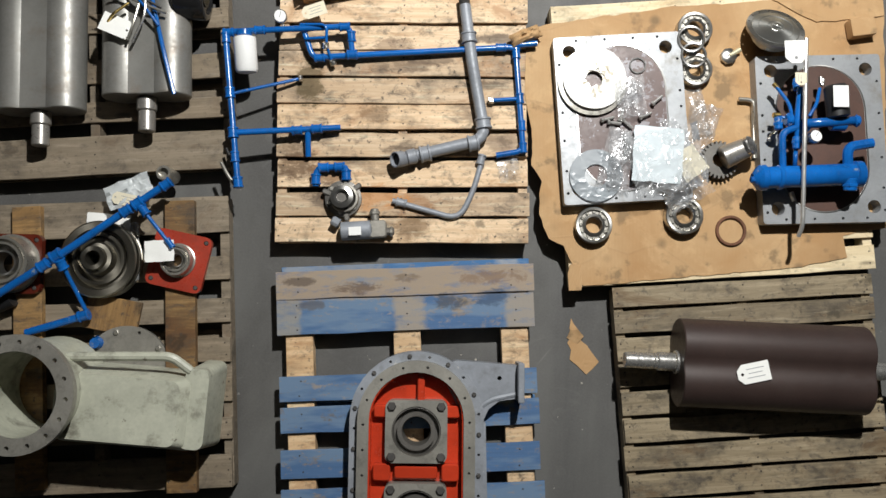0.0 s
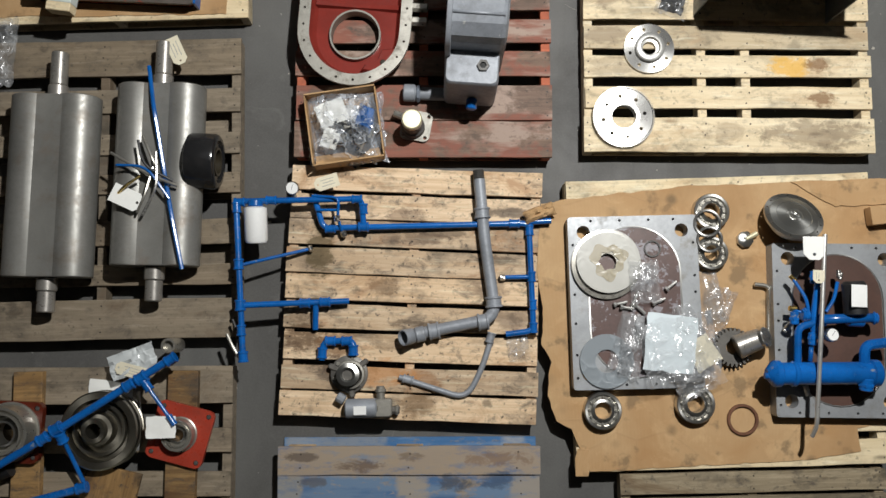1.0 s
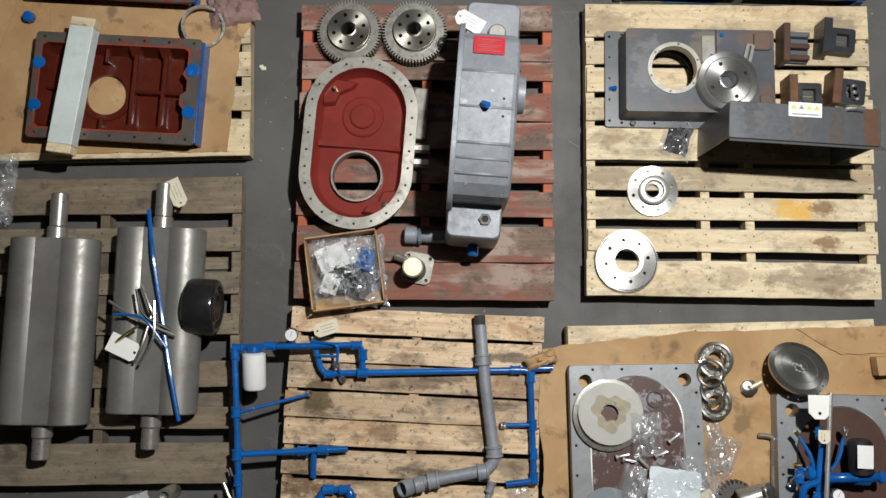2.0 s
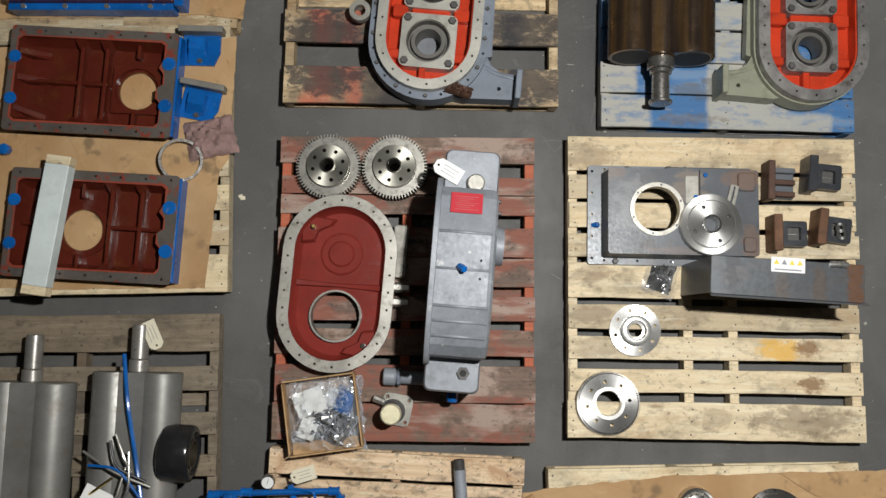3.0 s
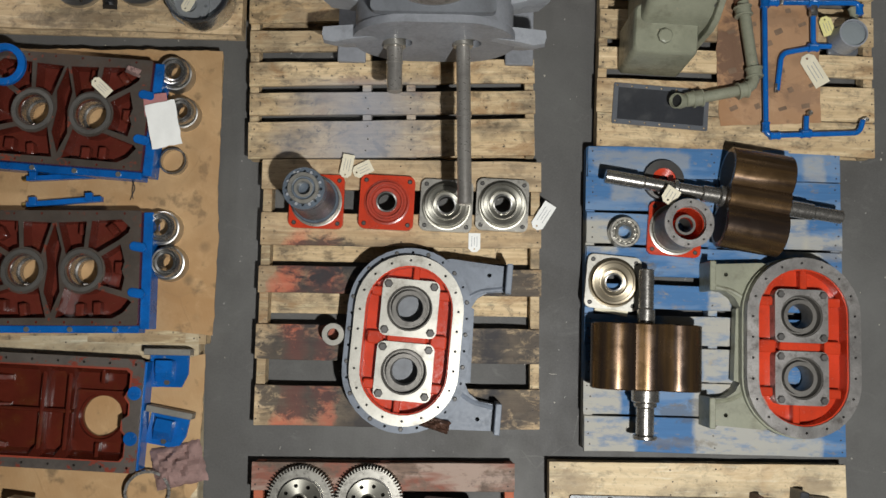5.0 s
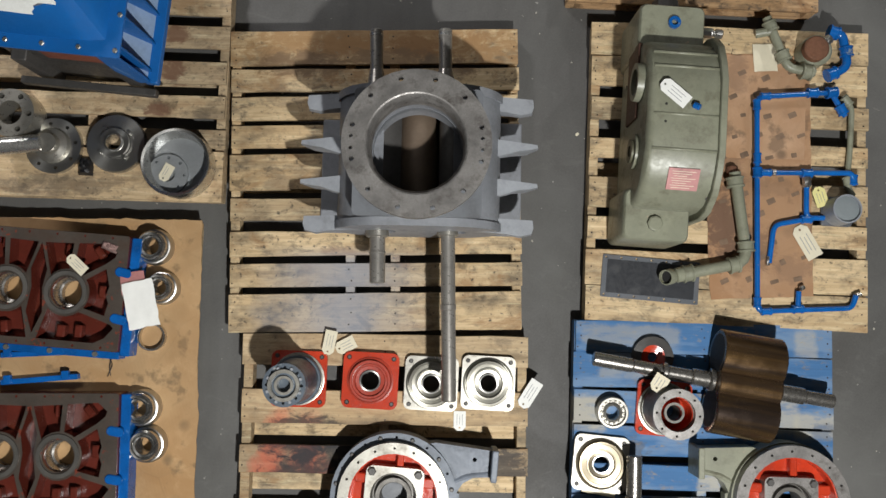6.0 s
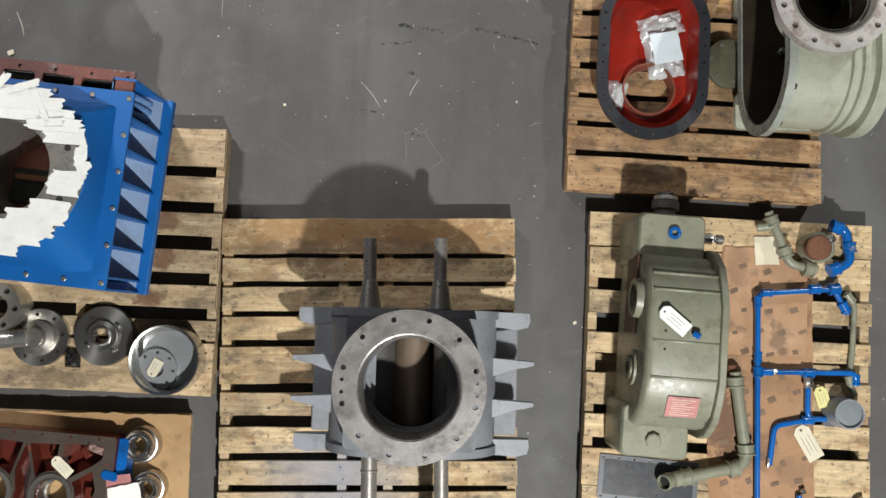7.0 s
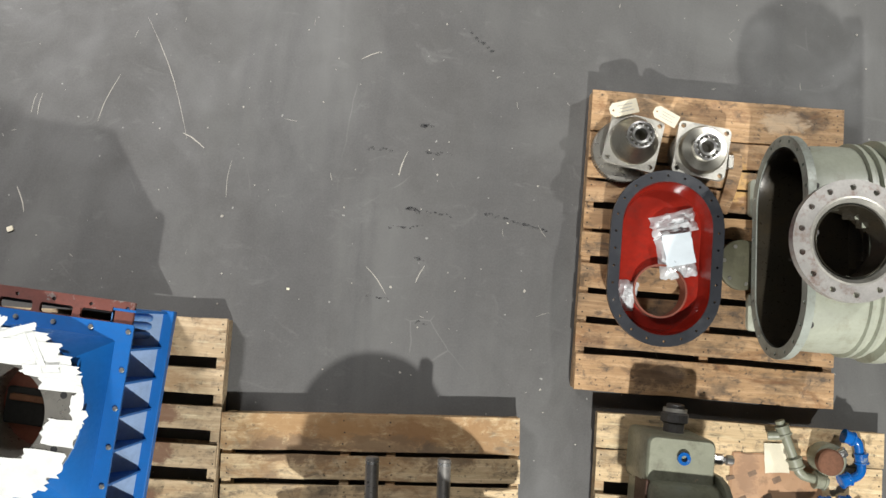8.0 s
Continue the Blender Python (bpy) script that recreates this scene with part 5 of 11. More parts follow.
    if feet:
        d = -1 if left else 1
        for s in (-1, 1):
            bm = bmesh.new()
            web = [(d * w * u, s * l * v) for u, v in ((0.44, 0.12), (0.49, 0.20), (0.54, 0.26), (0.62, 0.295), (0.76, 0.305), (0.76, 0.445), (0.30, 0.462), (0.15, 0.44))]
            if d * s < 0:
                web = web[::-1]
            plate(bm, [(a, b, 0) for a, b in web], [circle(0.009, 0, 8, d * w * 0.62, s * l * 0.39)], 0.0, depth * 0.55)
            foot = part("foot", bm, paint, h, "cast mounting foot")
            bm = bmesh.new()
            sweep(bm, [(d * w * 0.46, s * l * 0.26, depth * 0.5), (d * w * 0.56, s * l * 0.30, depth * 0.52), (d * w * 0.76, s * l * 0.325, depth * 0.52)], 0.011, 8)
            part("foot_rib", bm, paint, foot)
            bm = bmesh.new()
            block(bm, 0.024, l * 0.165, depth * 0.95, pose(d * w * 0.775, s * l * 0.375, 0), 0.004, 0.003)
            part("foot_pad", bm, paint, foot)
        bm = bmesh.new()
        plate(bm, [(d * w * 0.42, -l * 0.22, 0), (d * w * 0.54, -l * 0.20, 0), (d * w * 0.52, l * 0.20, 0), (d * w * 0.42, l * 0.22, 0)][::d], [circle(0.007, 0, 8, d * w * 0.485, k * l * 0.06) for k in (-2, -1, 0, 1, 2)], 0.02, depth * 0.45)
        part("side_flange", bm, paint, h)
    return h


def oval_cover(x, y, z, rz, w, l, rim, inner, label, hole=0.22, boss=True, depth=0.10, name="oval_cover"):
    """A dished oval cover lying on its back: bolted rim, deep painted dish, a round opening and a raised boss."""
    c = thing(name, x, y, z, rz, label, "machine cover")
    bm = bmesh.new()
    plate(bm, stadium(w, l, 0, 22), [stadium(w * 0.80, l - w * 0.20, 0, 22)] + stadium_spots(w * 0.905, l - w * 0.095, 26, 0.0055), depth - 0.02, depth)
    part("rim", bm, rim, c, "flat bolted rim with bolt holes")
    bm = bmesh.new()
    loops = [stadium(w * 0.80, l - w * 0.20, depth - 0.004, 22), stadium(w * 0.76, l - w * 0.24, depth * 0.55, 22), stadium(w * 0.70, l - w * 0.30, depth * 0.34, 22), stadium(w * 0.72, l - w * 0.28, depth * 0.02, 22), stadium(w * 0.84, l - w * 0.16, depth - 0.021, 22)]
    loft(bm, loops, None, True, False)
    part("dish_wall", bm, inner, c)
    hy = -l * 0.185
    bm = bmesh.new()
    plate(bm, stadium(w * 0.71, l - w * 0.29, 0, 22), [circle(w * hole, 0, 32, 0, hy)], depth * 0.12, depth * 0.36)
    part("dish_floor", bm, inner, c)
    bm = bmesh.new()
    lathe(bm, [(w * hole * 0.97, 0.002), (w * hole * 1.04, 0.002), (w * hole * 1.045, depth * 0.60), (w * hole * 0.975, depth * 0.60)], 44, pose(0, hy, 0))
    part("opening_collar", bm, "machined_face" if boss else "rust_red", c, "thin collar round the opening")
    if boss:
        bm = bmesh.new()
        disc(bm, [(w * 0.195, depth * 0.3), (w * 0.185, depth * 0.42), (w * 0.17, depth * 0.45)], 40, pose(0, l * 0.17, 0))
        b = part("boss", bm, inner, c)
        bm = bmesh.new()
        disc(bm, [(w * 0.118, depth * 0.43), (w * 0.112, depth * 0.53), (w * 0.10, depth * 0.56)], 36, pose(0, l * 0.17, 0))
        part("boss_centre", bm, inner, b)
        bm = bmesh.new()
        loft(bm, [[(-w * 0.37, -0.016, depth * 0.3), (-w * 0.37, 0.016, depth * 0.3), (-w * 0.37, 0.010, depth * 0.62), (-w * 0.37, -0.010, depth * 0.62)], [(0, -0.011, depth * 0.3), (0, 0.011, depth * 0.3), (0, 0.005, depth * 0.44), (0, -0.005, depth * 0.44)], [(w * 0.37, -0.016, depth * 0.3), (w * 0.37, 0.016, depth * 0.3), (w * 0.37, 0.010, depth * 0.62), (w * 0.37, -0.010, depth * 0.62)]], pose(0, -l * 0.01, 0))
        part("rib", bm, inner, c)
        for a, b2 in ((-0.27, 0.31), (0.27, -0.34)):
            s2 = 1 if a < 0 else -1
            bm = bmesh.new()
            foot = [(-0.09, -0.14), (0.02, -0.12), (0.05, -0.03), (0.10, 0.0), (0.16, 0.03), (0.19, 0.08), (-0.02, 0.10), (-0.10, 0.02)]
            loft(bm, [[(a * w + s2 * u * k * w, b2 * l + s2 * v * k * w, zz) for u, v in foot] for k, zz in ((1.12, depth * 0.3), (1.0, depth * 0.58), (0.9, depth * 0.64))])
            part("corner_boss", bm, inner, c)
            bm = bmesh.new()
            disc(bm, [(0.012, depth * 0.62), (0.012, depth * 0.66), (0.008, depth * 0.67)], 10, pose(a * w, b2 * l, 0))
            part("threaded_insert", bm, "bore_dark", c, "dark threaded insert")
        bm = bmesh.new()
        rod(bm, (-0.26 * w, 0.31 * l, depth * 0.6), (-0.26 * w, 0.31 * l, depth * 0.9), 0.008, None, 8)
        part("plug", bm, "brass", c, "small brass plug")
    return c


ROUND_CASE = [(0.50, 0.08), (0.50, 0.60), (0.475, 0.74), (0.395, 0.885), (0.295, 0.955), (0.19, 1.0)]
SQUARE_CASE = [(0.50, 0.08), (0.50, 0.74), (0.485, 0.83), (0.425, 0.905), (0.31, 0.965), (0.20, 1.0)]


def case_top(h, l, y, outline=ROUND_CASE):
    """Height of a gear case's faceted top at y."""
    u = abs(y) / l
    for (a, b), (c, d) in zip(outline[::-1], outline[-2::-1]):
        if a <= u <= c:
            return h * (b + (d - b) * (u - a) / (c - a)) * 0.985
    return h * 0.985


def gear_case(x, y, z, rz, w, l, h, material, label, flip=1, sump_h=(0.34, 0.30), sump_at=((0.0, 0.0), (0.0, 0.0)), ribs=(0.20, 0.0, -0.20, -0.28, -0.36), outline=ROUND_CASE, sharp=0.6):
    """A gear case stood on edge: faceted body across x, bolted rim on one side, and a sump box at each end."""
    g = thing("gear_case", x, y, z, rz, label, "gear case", "gear cases stood on edge")
    half = outline + [(-a, b) for a, b in outline[::-1]]

    def side(ky, kz, xx):
        return [(xx, a * l * ky, b * h * kz) for a, b in half]
    bm = bmesh.new()
    loft(bm, [side(0.96, 0.985, -flip * w * 0.46), side(0.96, 0.985, flip * w * 0.40), side(0.95, 0.975, flip * w * 0.455), side(0.925, 0.95, flip * w * 0.49), side(0.89, 0.92, flip * w * 0.50)])
    part("case_body", bm, material, g, "", sharp)
    bm = bmesh.new()
    loft(bm, [side(1.035, 1.012, -flip * w * 0.525), side(1.045, 1.022, -flip * w * 0.515), side(1.045, 1.022, -flip * w * 0.44), side(1.035, 1.012, -flip * w * 0.43)])
    part("rim", bm, material, g, "bolted rim")
    for s, hh, (ox, oy) in ((1, sump_h[0], sump_at[0]), (-1, sump_h[1], sump_at[1])):
        bm = bmesh.new()
        ww = w * 0.95
        loft(bm, [rrect(ww * 0.97, l * 0.28, 0.02, 0.0), rrect(ww, l * 0.30, 0.025, 0.02), rrect(ww * 0.985, l * 0.295, 0.025, hh - 0.022), rrect(ww * 0.96, l * 0.285, 0.025, hh - 0.007), rrect(ww * 0.92, l * 0.27, 0.024, hh)], pose(flip * w * 0.01 + ox, s * l * 0.50 + oy, 0.0))
        part("sump", bm, material, g)
    for yy in ribs:
        bm = bmesh.new()
        zz = case_top(h, l, yy * l, outline) - 0.0035
        sweep(bm, [(-w * 0.43, yy * l, zz), (w * 0.43, yy * l, zz)], 0.0062, 10)
        part("cast_rib", bm, material, g)
    for i in range(9):
        yy = -l * 0.42 + i * l * 0.105
        zz = case_top(h, l, yy, outline) * 0.985
        bm = bmesh.new()
        rod(bm, (-flip * w * 0.55, yy, zz - 0.012), (-flip * w * 0.415, yy, zz - 0.012), 0.008, None, 6)
        part("rim_bolt", bm, "cast_dark", g)
    for yy in (-0.02, 0.045):
        bm = bmesh.new()
        disc(bm, [(0.005, 0), (0.005, 0.0015)], 8, pose(flip * w * 0.27, yy - 0.01, case_top(h, l, 0.0) - 0.0005))
        part("tapped_hole", bm, "dark", g, "small dark tapped hole")
    return g


# ---- the blue pipe frame pallet ----
pz, pl_ = 0.165, 0.15
frame_pipe = pipe("pipe_assembly", -0.162, 0.628, 0, [
    [(-0.815, 0.831, 0.19), (-0.312, 0.869, 0.17), (-0.298, 0.752, 0.15)],
    [(-0.815, 0.831, 0.19), (-0.742, 0.194, 0.19)],
    [(-0.509, 0.878, 0.16), (-0.465, 0.745, 0.14), (0.303, 0.8, 0.13)],
    [(0.303, 0.8, 0.13), (0.375, 0.804, 0.13), (0.409, 0.367, 0.13), (0.298, 0.348, 0.125)],
    [(0.374, 0.809, 0.14), (0.464, 0.818, 0.14)],
    [(-0.771, 0.414, 0.19), (-0.342, 0.453, 0.14)],
    [(-0.475, 0.44, 0.15), (-0.474, 0.333, 0.125)],
    (0.007, [(-0.783, 0.574, 0.19), (-0.517, 0.658, 0.13)]),
    (0.009, [(0.284, 0.579, 0.125), (0.392, 0.586, 0.13)]),
    (0.006, [(-0.512, 0.87, 0.18), (-0.399, 0.865, 0.2), (-0.404, 0.787, 0.18), (-0.381, 0.718, 0.13)]),
    (0.006, [(-0.492, 0.814, 0.17), (-0.404, 0.817, 0.18)]),
], 0.0125, "blue", "blue painted pipe frame with fittings lying across a pallet", "pipe frame", joints=[
    ((-0.801, 0.829, 0.19), (-0.719, 0.835, 0.19)), ((-0.811, 0.806, 0.19), (-0.803, 0.733, 0.19)), ((-0.676, 0.844, 0.18), (-0.584, 0.848, 0.18)),
    ((-0.33, 0.866, 0.17), (-0.403, 0.862, 0.17)), ((-0.303, 0.829, 0.16), (-0.298, 0.752, 0.15)), ((-0.3, 0.756, 0.15), (-0.169, 0.762, 0.15), 1.5),
    ((-0.435, 0.744, 0.14), (-0.354, 0.748, 0.14)), ((0.315, 0.801, 0.13), (0.431, 0.806, 0.13)), ((0.378, 0.776, 0.13), (0.384, 0.678, 0.13)),
    ((-0.787, 0.578, 0.19), (-0.78, 0.506, 0.19), 1.5), ((-0.769, 0.414, 0.19), (-0.761, 0.327, 0.19), 1.6), ((-0.758, 0.316, 0.19), (-0.75, 0.238, 0.19)),
    ((-0.743, 0.212, 0.19), (-0.738, 0.172, 0.19), 1.5), ((-0.518, 0.436, 0.15), (-0.381, 0.446, 0.15), 1.5), ((-0.438, 0.444, 0.15), (-0.359, 0.45, 0.15), 1.45),
    ((0.394, 0.586, 0.13), (0.4, 0.494, 0.13), 1.3), ((0.403, 0.472, 0.13), (0.408, 0.403, 0.13), 1.2), ((0.408, 0.38, 0.13), (0.41, 0.335, 0.13), 1.3)])
inv = frame_pipe.matrix_basis.inverted()
bm = bmesh.new()
m = along(inv @ Vector((-0.736, 0.814, 0.19)), inv @ Vector((-0.726, 0.67, 0.17)))
disc(bm, [(0.030, 0), (0.046, 0.006), (0.046, 0.135), (0.040, 0.146), (0.02, 0.149)], 28, m)
part("oil_filter", bm, "white", frame_pipe, "white spin-on oil filter")
bm = bmesh.new()
rod(bm, inv @ Vector((-0.737, 0.839, 0.19)), inv @ Vector((-0.736, 0.812, 0.19)), 0.03)
part("filter_head", bm, "blue", frame_pipe)
gauge(frame_pipe, inv @ pose(*(-0.59, 0.897, 0.19), 12, 0, 20), 0.027)
bm = bmesh.new()
rod(bm, inv @ Vector((-0.585, 0.881, 0.19)), inv @ Vector((-0.575, 0.846, 0.18)), 0.007)
part("gauge_stem", bm, "steel", frame_pipe)
for a, b in (((-0.407, 0.796, 0.18), (-0.404, 0.771, 0.175)), ((-0.386, 0.74, 0.14), (-0.377, 0.716, 0.13)), ((-0.521, 0.658, 0.13), (-0.505, 0.663, 0.13)), ((-0.561, 0.431, 0.16), (-0.548, 0.432, 0.16)), ((0.292, 0.8, 0.13), (0.306, 0.801, 0.13)), ((0.264, 0.578, 0.125), (0.287, 0.579, 0.125))):
    bm = bmesh.new()
    rod(bm, inv @ Vector(a), inv @ Vector(b), 0.0135, None, 6)
    part("union_nut", bm, "steel_fine", frame_pipe, "bright steel union nut")
bm = bmesh.new()
sweep(bm, [inv @ Vector((-0.821, 0.297, 0.16)), inv @ Vector((-0.792, 0.247, 0.17)), inv @ Vector((-0.752, 0.193, 0.17))], 0.007, 8)
part("hose_tail", bm, "steel_dull", frame_pipe, "steel braided hose tail")
bm = bmesh.new()
sweep(bm, [inv @ Vector((-0.803, 0.356, 0.16)), inv @ Vector((-0.779, 0.31, 0.17)), inv @ Vector((-0.756, 0.218, 0.18))], 0.006, 8)
part("hose_tail", bm, "black", frame_pipe, "black hose tail")

pipe("grey_pipe", 0.204, 0.669, 0, [[(0.163, 0.975, 0.145), (0.194, 0.738, 0.145), (0.253, 0.412, 0.145), (-0.068, 0.331, 0.142)]], 0.024, "grey_paint", "grey painted steel pipe with an elbow", "pipe",
     joints=[((0.181, 0.835, 0.145), (0.19, 0.761, 0.145), 1.25), ((0.243, 0.475, 0.145), (0.25, 0.419, 0.145), 1.3), ((0.203, 0.394, 0.145), (0.124, 0.379, 0.145), 1.3), ((0.007, 0.348, 0.142), (-0.056, 0.334, 0.142), 1.3)],
     open_end=((-0.092, 0.321, 0.16), (-0.011, 0.343, 0.15)), seg=16, bend=0.06)
bm = bmesh.new()
for i in range(6):
    rod(bm, (0, 0.007 * i, 0), (0.0, 0.007 * i + 0.0072, 0), 0.0235, 0.0215, 20)
solo("pipe_nipple", bm, "cast_dark", 0.163, 0.972, 0.145, 7, "dark threaded steel pipe nipple", "pipe fitting")
pipe("conduit", 0.09, 0.138, 0, [[(0.246, 0.346, 0.115), (0.206, 0.2, 0.115), (0.149, 0.082, 0.115), (-0.126, 0.156, 0.115)]], 0.012, "grey_paint", "bent grey metal conduit with threaded ends", "conduit",
     joints=[((0.237, 0.331, 0.115), (0.221, 0.269, 0.115), 1.4), ((-0.089, 0.148, 0.115), (-0.126, 0.156, 0.115), 1.4)], bend=0.08)

# small pump with a blue elbow
pump = thing("small_pump", -0.326, 0.161, TOP, 20, "small grey cast pump with a bolted flange", "pump")
bm = bmesh.new()
disc(bm, [(0.07, 0), (0.075, 0.01), (0.075, 0.03), (0.05, 0.036), (0.045, 0.07), (0.03, 0.074)], 28)
part("pump_body", bm, "cast_worn", pump)
bm = bmesh.new()
lathe(bm, [(0.044, 0.036), (0.058, 0.036), (0.056, 0.058), (0.048, 0.06)], 28, pose(0.006, -0.004, 0))
part("raised_ring", bm, "cast", pump, "grey cast ring")
for a_, ln in ((20, 0.085), (140, 0.08), (262, 0.09)):
    bm = bmesh.new()
    block(bm, ln, 0.022, 0.028, pose(0.05 * math.cos(math.radians(a_)), 0.05 * math.sin(math.radians(a_)), 0.012, 0, 0, a_), 0.008, 0.004)
    part("cast_lug", bm, "cast_worn", pump)
bm = bmesh.new()
lathe(bm, [(0.022, 0.07), (0.044, 0.07), (0.046, 0.085), (0.03, 0.09), (0.022, 0.085)], 20)
part("coupling", bm, "steel", pump)
for i in range(6):
    bm = bmesh.new()
    disc(bm, [(0.008, 0), (0.008, 0.012)], 6, pose(0.06 * math.cos(i * 1.047), 0.06 * math.sin(i * 1.047), 0.03))
    part("bolt", bm, "steel_dull", pump)
pipe("blue_elbow", -0.375, 0.272, 0, [[(-0.442, 0.21, 0.125), (-0.439, 0.287, 0.125), (-0.315, 0.293, 0.13), (-0.316, 0.234, 0.14)]], 0.014, "blue", "blue painted pipe elbows joined by a short nipple", "pipe fitting",
     joints=[((-0.441, 0.239, 0.125), (-0.441, 0.205, 0.125), 1.35), ((-0.41, 0.288, 0.125), (-0.375, 0.29, 0.125), 1.35), ((-0.343, 0.291, 0.13), (-0.315, 0.293, 0.13), 1.35), ((-0.315, 0.256, 0.135), (-0.313, 0.225, 0.135), 1.4)], bend=0.035)
sol = thing("solenoid_valve", -0.251, 0.03, TOP, 4, "grey solenoid valve with a white label on a pallet", "valve")
bm = bmesh.new()
disc(bm, [(0.034, 0), (0.038, 0.004), (0.038, 0.12), (0.03, 0.126)], 24, pose(-0.08, 0, 0.04, 0, 90, 0))
part("coil", bm, "grey_paint", sol)
bm = bmesh.new()
block(bm, 0.07, 0.07, 0.06, pose(0.07, 0.0, 0.005), 0.01, 0.004)
part("valve_body", bm, "cast", sol)
bm = bmesh.new()
rod(bm, (0.06, 0.03, 0.035), (0.06, 0.085, 0.035), 0.017)
part("port", bm, "cast", sol)
for a, b, r_, mt in (((0.06, 0.06, 0.035), (0.06, 0.075, 0.035), 0.022, "cast"), ((0.03, 0.0, 0.04), (0.05, 0.0, 0.04), 0.03, "steel_dull"), ((0.10, -0.01, 0.03), (0.135, -0.012, 0.03), 0.016, "cast_worn"), ((0.118, -0.011, 0.03), (0.13, -0.012, 0.03), 0.021, "steel_dull"), ((-0.085, 0.03, 0.035), (-0.115, 0.05, 0.035), 0.02, "grey_paint")):
    bm = bmesh.new()
    rod(bm, a, b, r_, None, 10)
    part("fitting", bm, mt, sol)
bm = bmesh.new()
block(bm, 0.05, 0.034, 0.001, pose(-0.02, -0.006, 0.079), 0.001, 0.0003)
part("valve_label", bm, "white", sol, "white printed label")
bm = bmesh.new()
pillow(bm, 0.09, 0.10, 0.03, 10, 4)
solo("plastic_bag", bm, "bag", 0.353, 0.291, TOP, 10, "small clear plastic bag on a pallet", "plastic bag")
tag(-0.455, 0.926, 0.19, 20, 0.10, 0.055)

bm = bmesh.new()
pillow(bm, 0.13, 0.055, 0.035, 12, 73, None, 0.5)
solo("cardboard_scrap", bm, "card", 0.415, 0.847, 0.145, 22, "curled brown cardboard scrap over a blue pipe end", "cardboard")
# ---- two grey rotors ----
rotor(-1.562, 0.858, TOP + 0.0835, 2, 0.356, 0.165, 0.7354, "rotor_grey", "bare grey iron two-lobed blower rotor on a pallet", [(0.05, 0.040), (0.14, 0.034)], [(0.055, 0.040), (0.085, 0.034)], roll=0, waist=0.97, crease=32, steel="shaft_dark")
rotor(-1.136, 0.922, TOP + 0.0835, 2, 0.356, 0.165, 0.7354, "rotor_grey", "bare grey iron two-lobed rotor with blue cord across it", [(0.05, 0.040), (0.14, 0.034)], [(0.055, 0.040), (0.085, 0.034)], roll=0, waist=0.97, crease=32, steel="shaft_dark")
zc = 0.30
bm = bmesh.new()
sweep(bm, [(-1.192, 1.358, 0.24), (-1.139, 1.177, 0.295), (-1.088, 0.935, 0.27), (-1.03, 0.731, 0.295), (-0.979, 0.542, 0.29)], 0.0085, 8, 0.05)
solo("blue_hose", bm, "blue", 0, 0, 0, 0, "thin blue hose lying over a grey rotor", "hose")
cords = thing("cable_bundle", -1.138, 0.915, 0.30, 0, "bundle of white and dark cables with plugs on a rotor", "cable bundle")
rng = random.Random(5)
for i, (a, b, c) in enumerate((((-0.15, 0.07), (-0.02, 0.0), (0.12, -0.05)), ((-0.12, 0.02), (0.0, 0.02), (0.09, -0.10)), ((-0.04, 0.12), (-0.01, 0.02), (0.10, -0.03)), ((0.02, 0.02), (0.0, -0.10), (-0.03, -0.16)), ((0.03, 0.08), (0.05, -0.06), (-0.01, -0.17)), ((-0.02, -0.02), (-0.08, -0.07), (-0.11, -0.09)), ((-0.03, 0.14), (0.02, 0.05), (0.04, 0.0)))):
    bm = bmesh.new()
    sweep(bm, [(*a, 0.004 + 0.01 * (i % 3)), (*b, 0.02 + 0.006 * (i % 3)), (*c, 0.0)], 0.0055, 8, 0.05)
    part("cable", bm, ("steel_dull", "blue", "black", "steel_dull", "steel_bar", "brass", "steel_dull")[i], cords)
tag(-1.211, 0.809, 0.305, 158, 0.13, 0.075, "paper", "white paper tag tied to a cable bundle", 0)
tag(-1.1, 1.44, 0.205, 118, 0.12, 0.06)
col = thing("black_collar", -0.948, 0.985, TOP, 0, "glossy black coupling ring lying on its side", "coupling")
bm = bmesh.new()
lathe(bm, [(0.055, -0.06), (0.10, -0.06), (0.108, -0.055), (0.112, -0.045), (0.112, 0.045), (0.108, 0.055), (0.10, 0.06), (0.086, 0.06), (0.080, 0.050), (0.055, 0.050)], 40, pose(0, 0, 0.112, 0, 92, 0))
part("outer_ring", bm, "gloss_black", col)
bm = bmesh.new()
lathe(bm, [(0.050, -0.055), (0.058, -0.055), (0.058, 0.057), (0.050, 0.057)], 28, pose(0, 0, 0.112, 0, 92, 0))
part("sleeve", bm, "bore_dark", col, "dark oily sleeve")
bm = bmesh.new()
pillow(bm, 0.12, 0.30, 0.05, 10, 9)
solo("plastic_wrap", bm, "bag", -1.874, 1.437, TOP, 0, "crumpled clear plastic wrap on a pallet edge", "plastic wrap")

# ---- loose parts pallet with the green housing ----
for q0, q1, w in (((-1.615, 0.11), (-1.54, -1.023), 0.115), ((-0.993, 0.143), (-0.939, -1.025), 0.12)):
    a = math.degrees(math.atan2(q1[1] - q0[1], q1[0] - q0[0])) + 90
    timber((q0[0] + q1[0]) / 2, (q0[1] + q1[1]) / 2, TOP, a, w, math.dist(q0, q1), 0.035, "wood_runner", "oil stained timber runner across a grey pallet")
timber(-1.252, -0.325, TOP, 80, 0.14, 0.22, 0.02, "wood_runner", "oil stained board offcut on a pallet")
pul = thing("pulley", -1.294, -0.103, TOP, 0, "cast iron grooved belt pulley with a bored hub", "pulley")
bm = bmesh.new()
R = 0.155
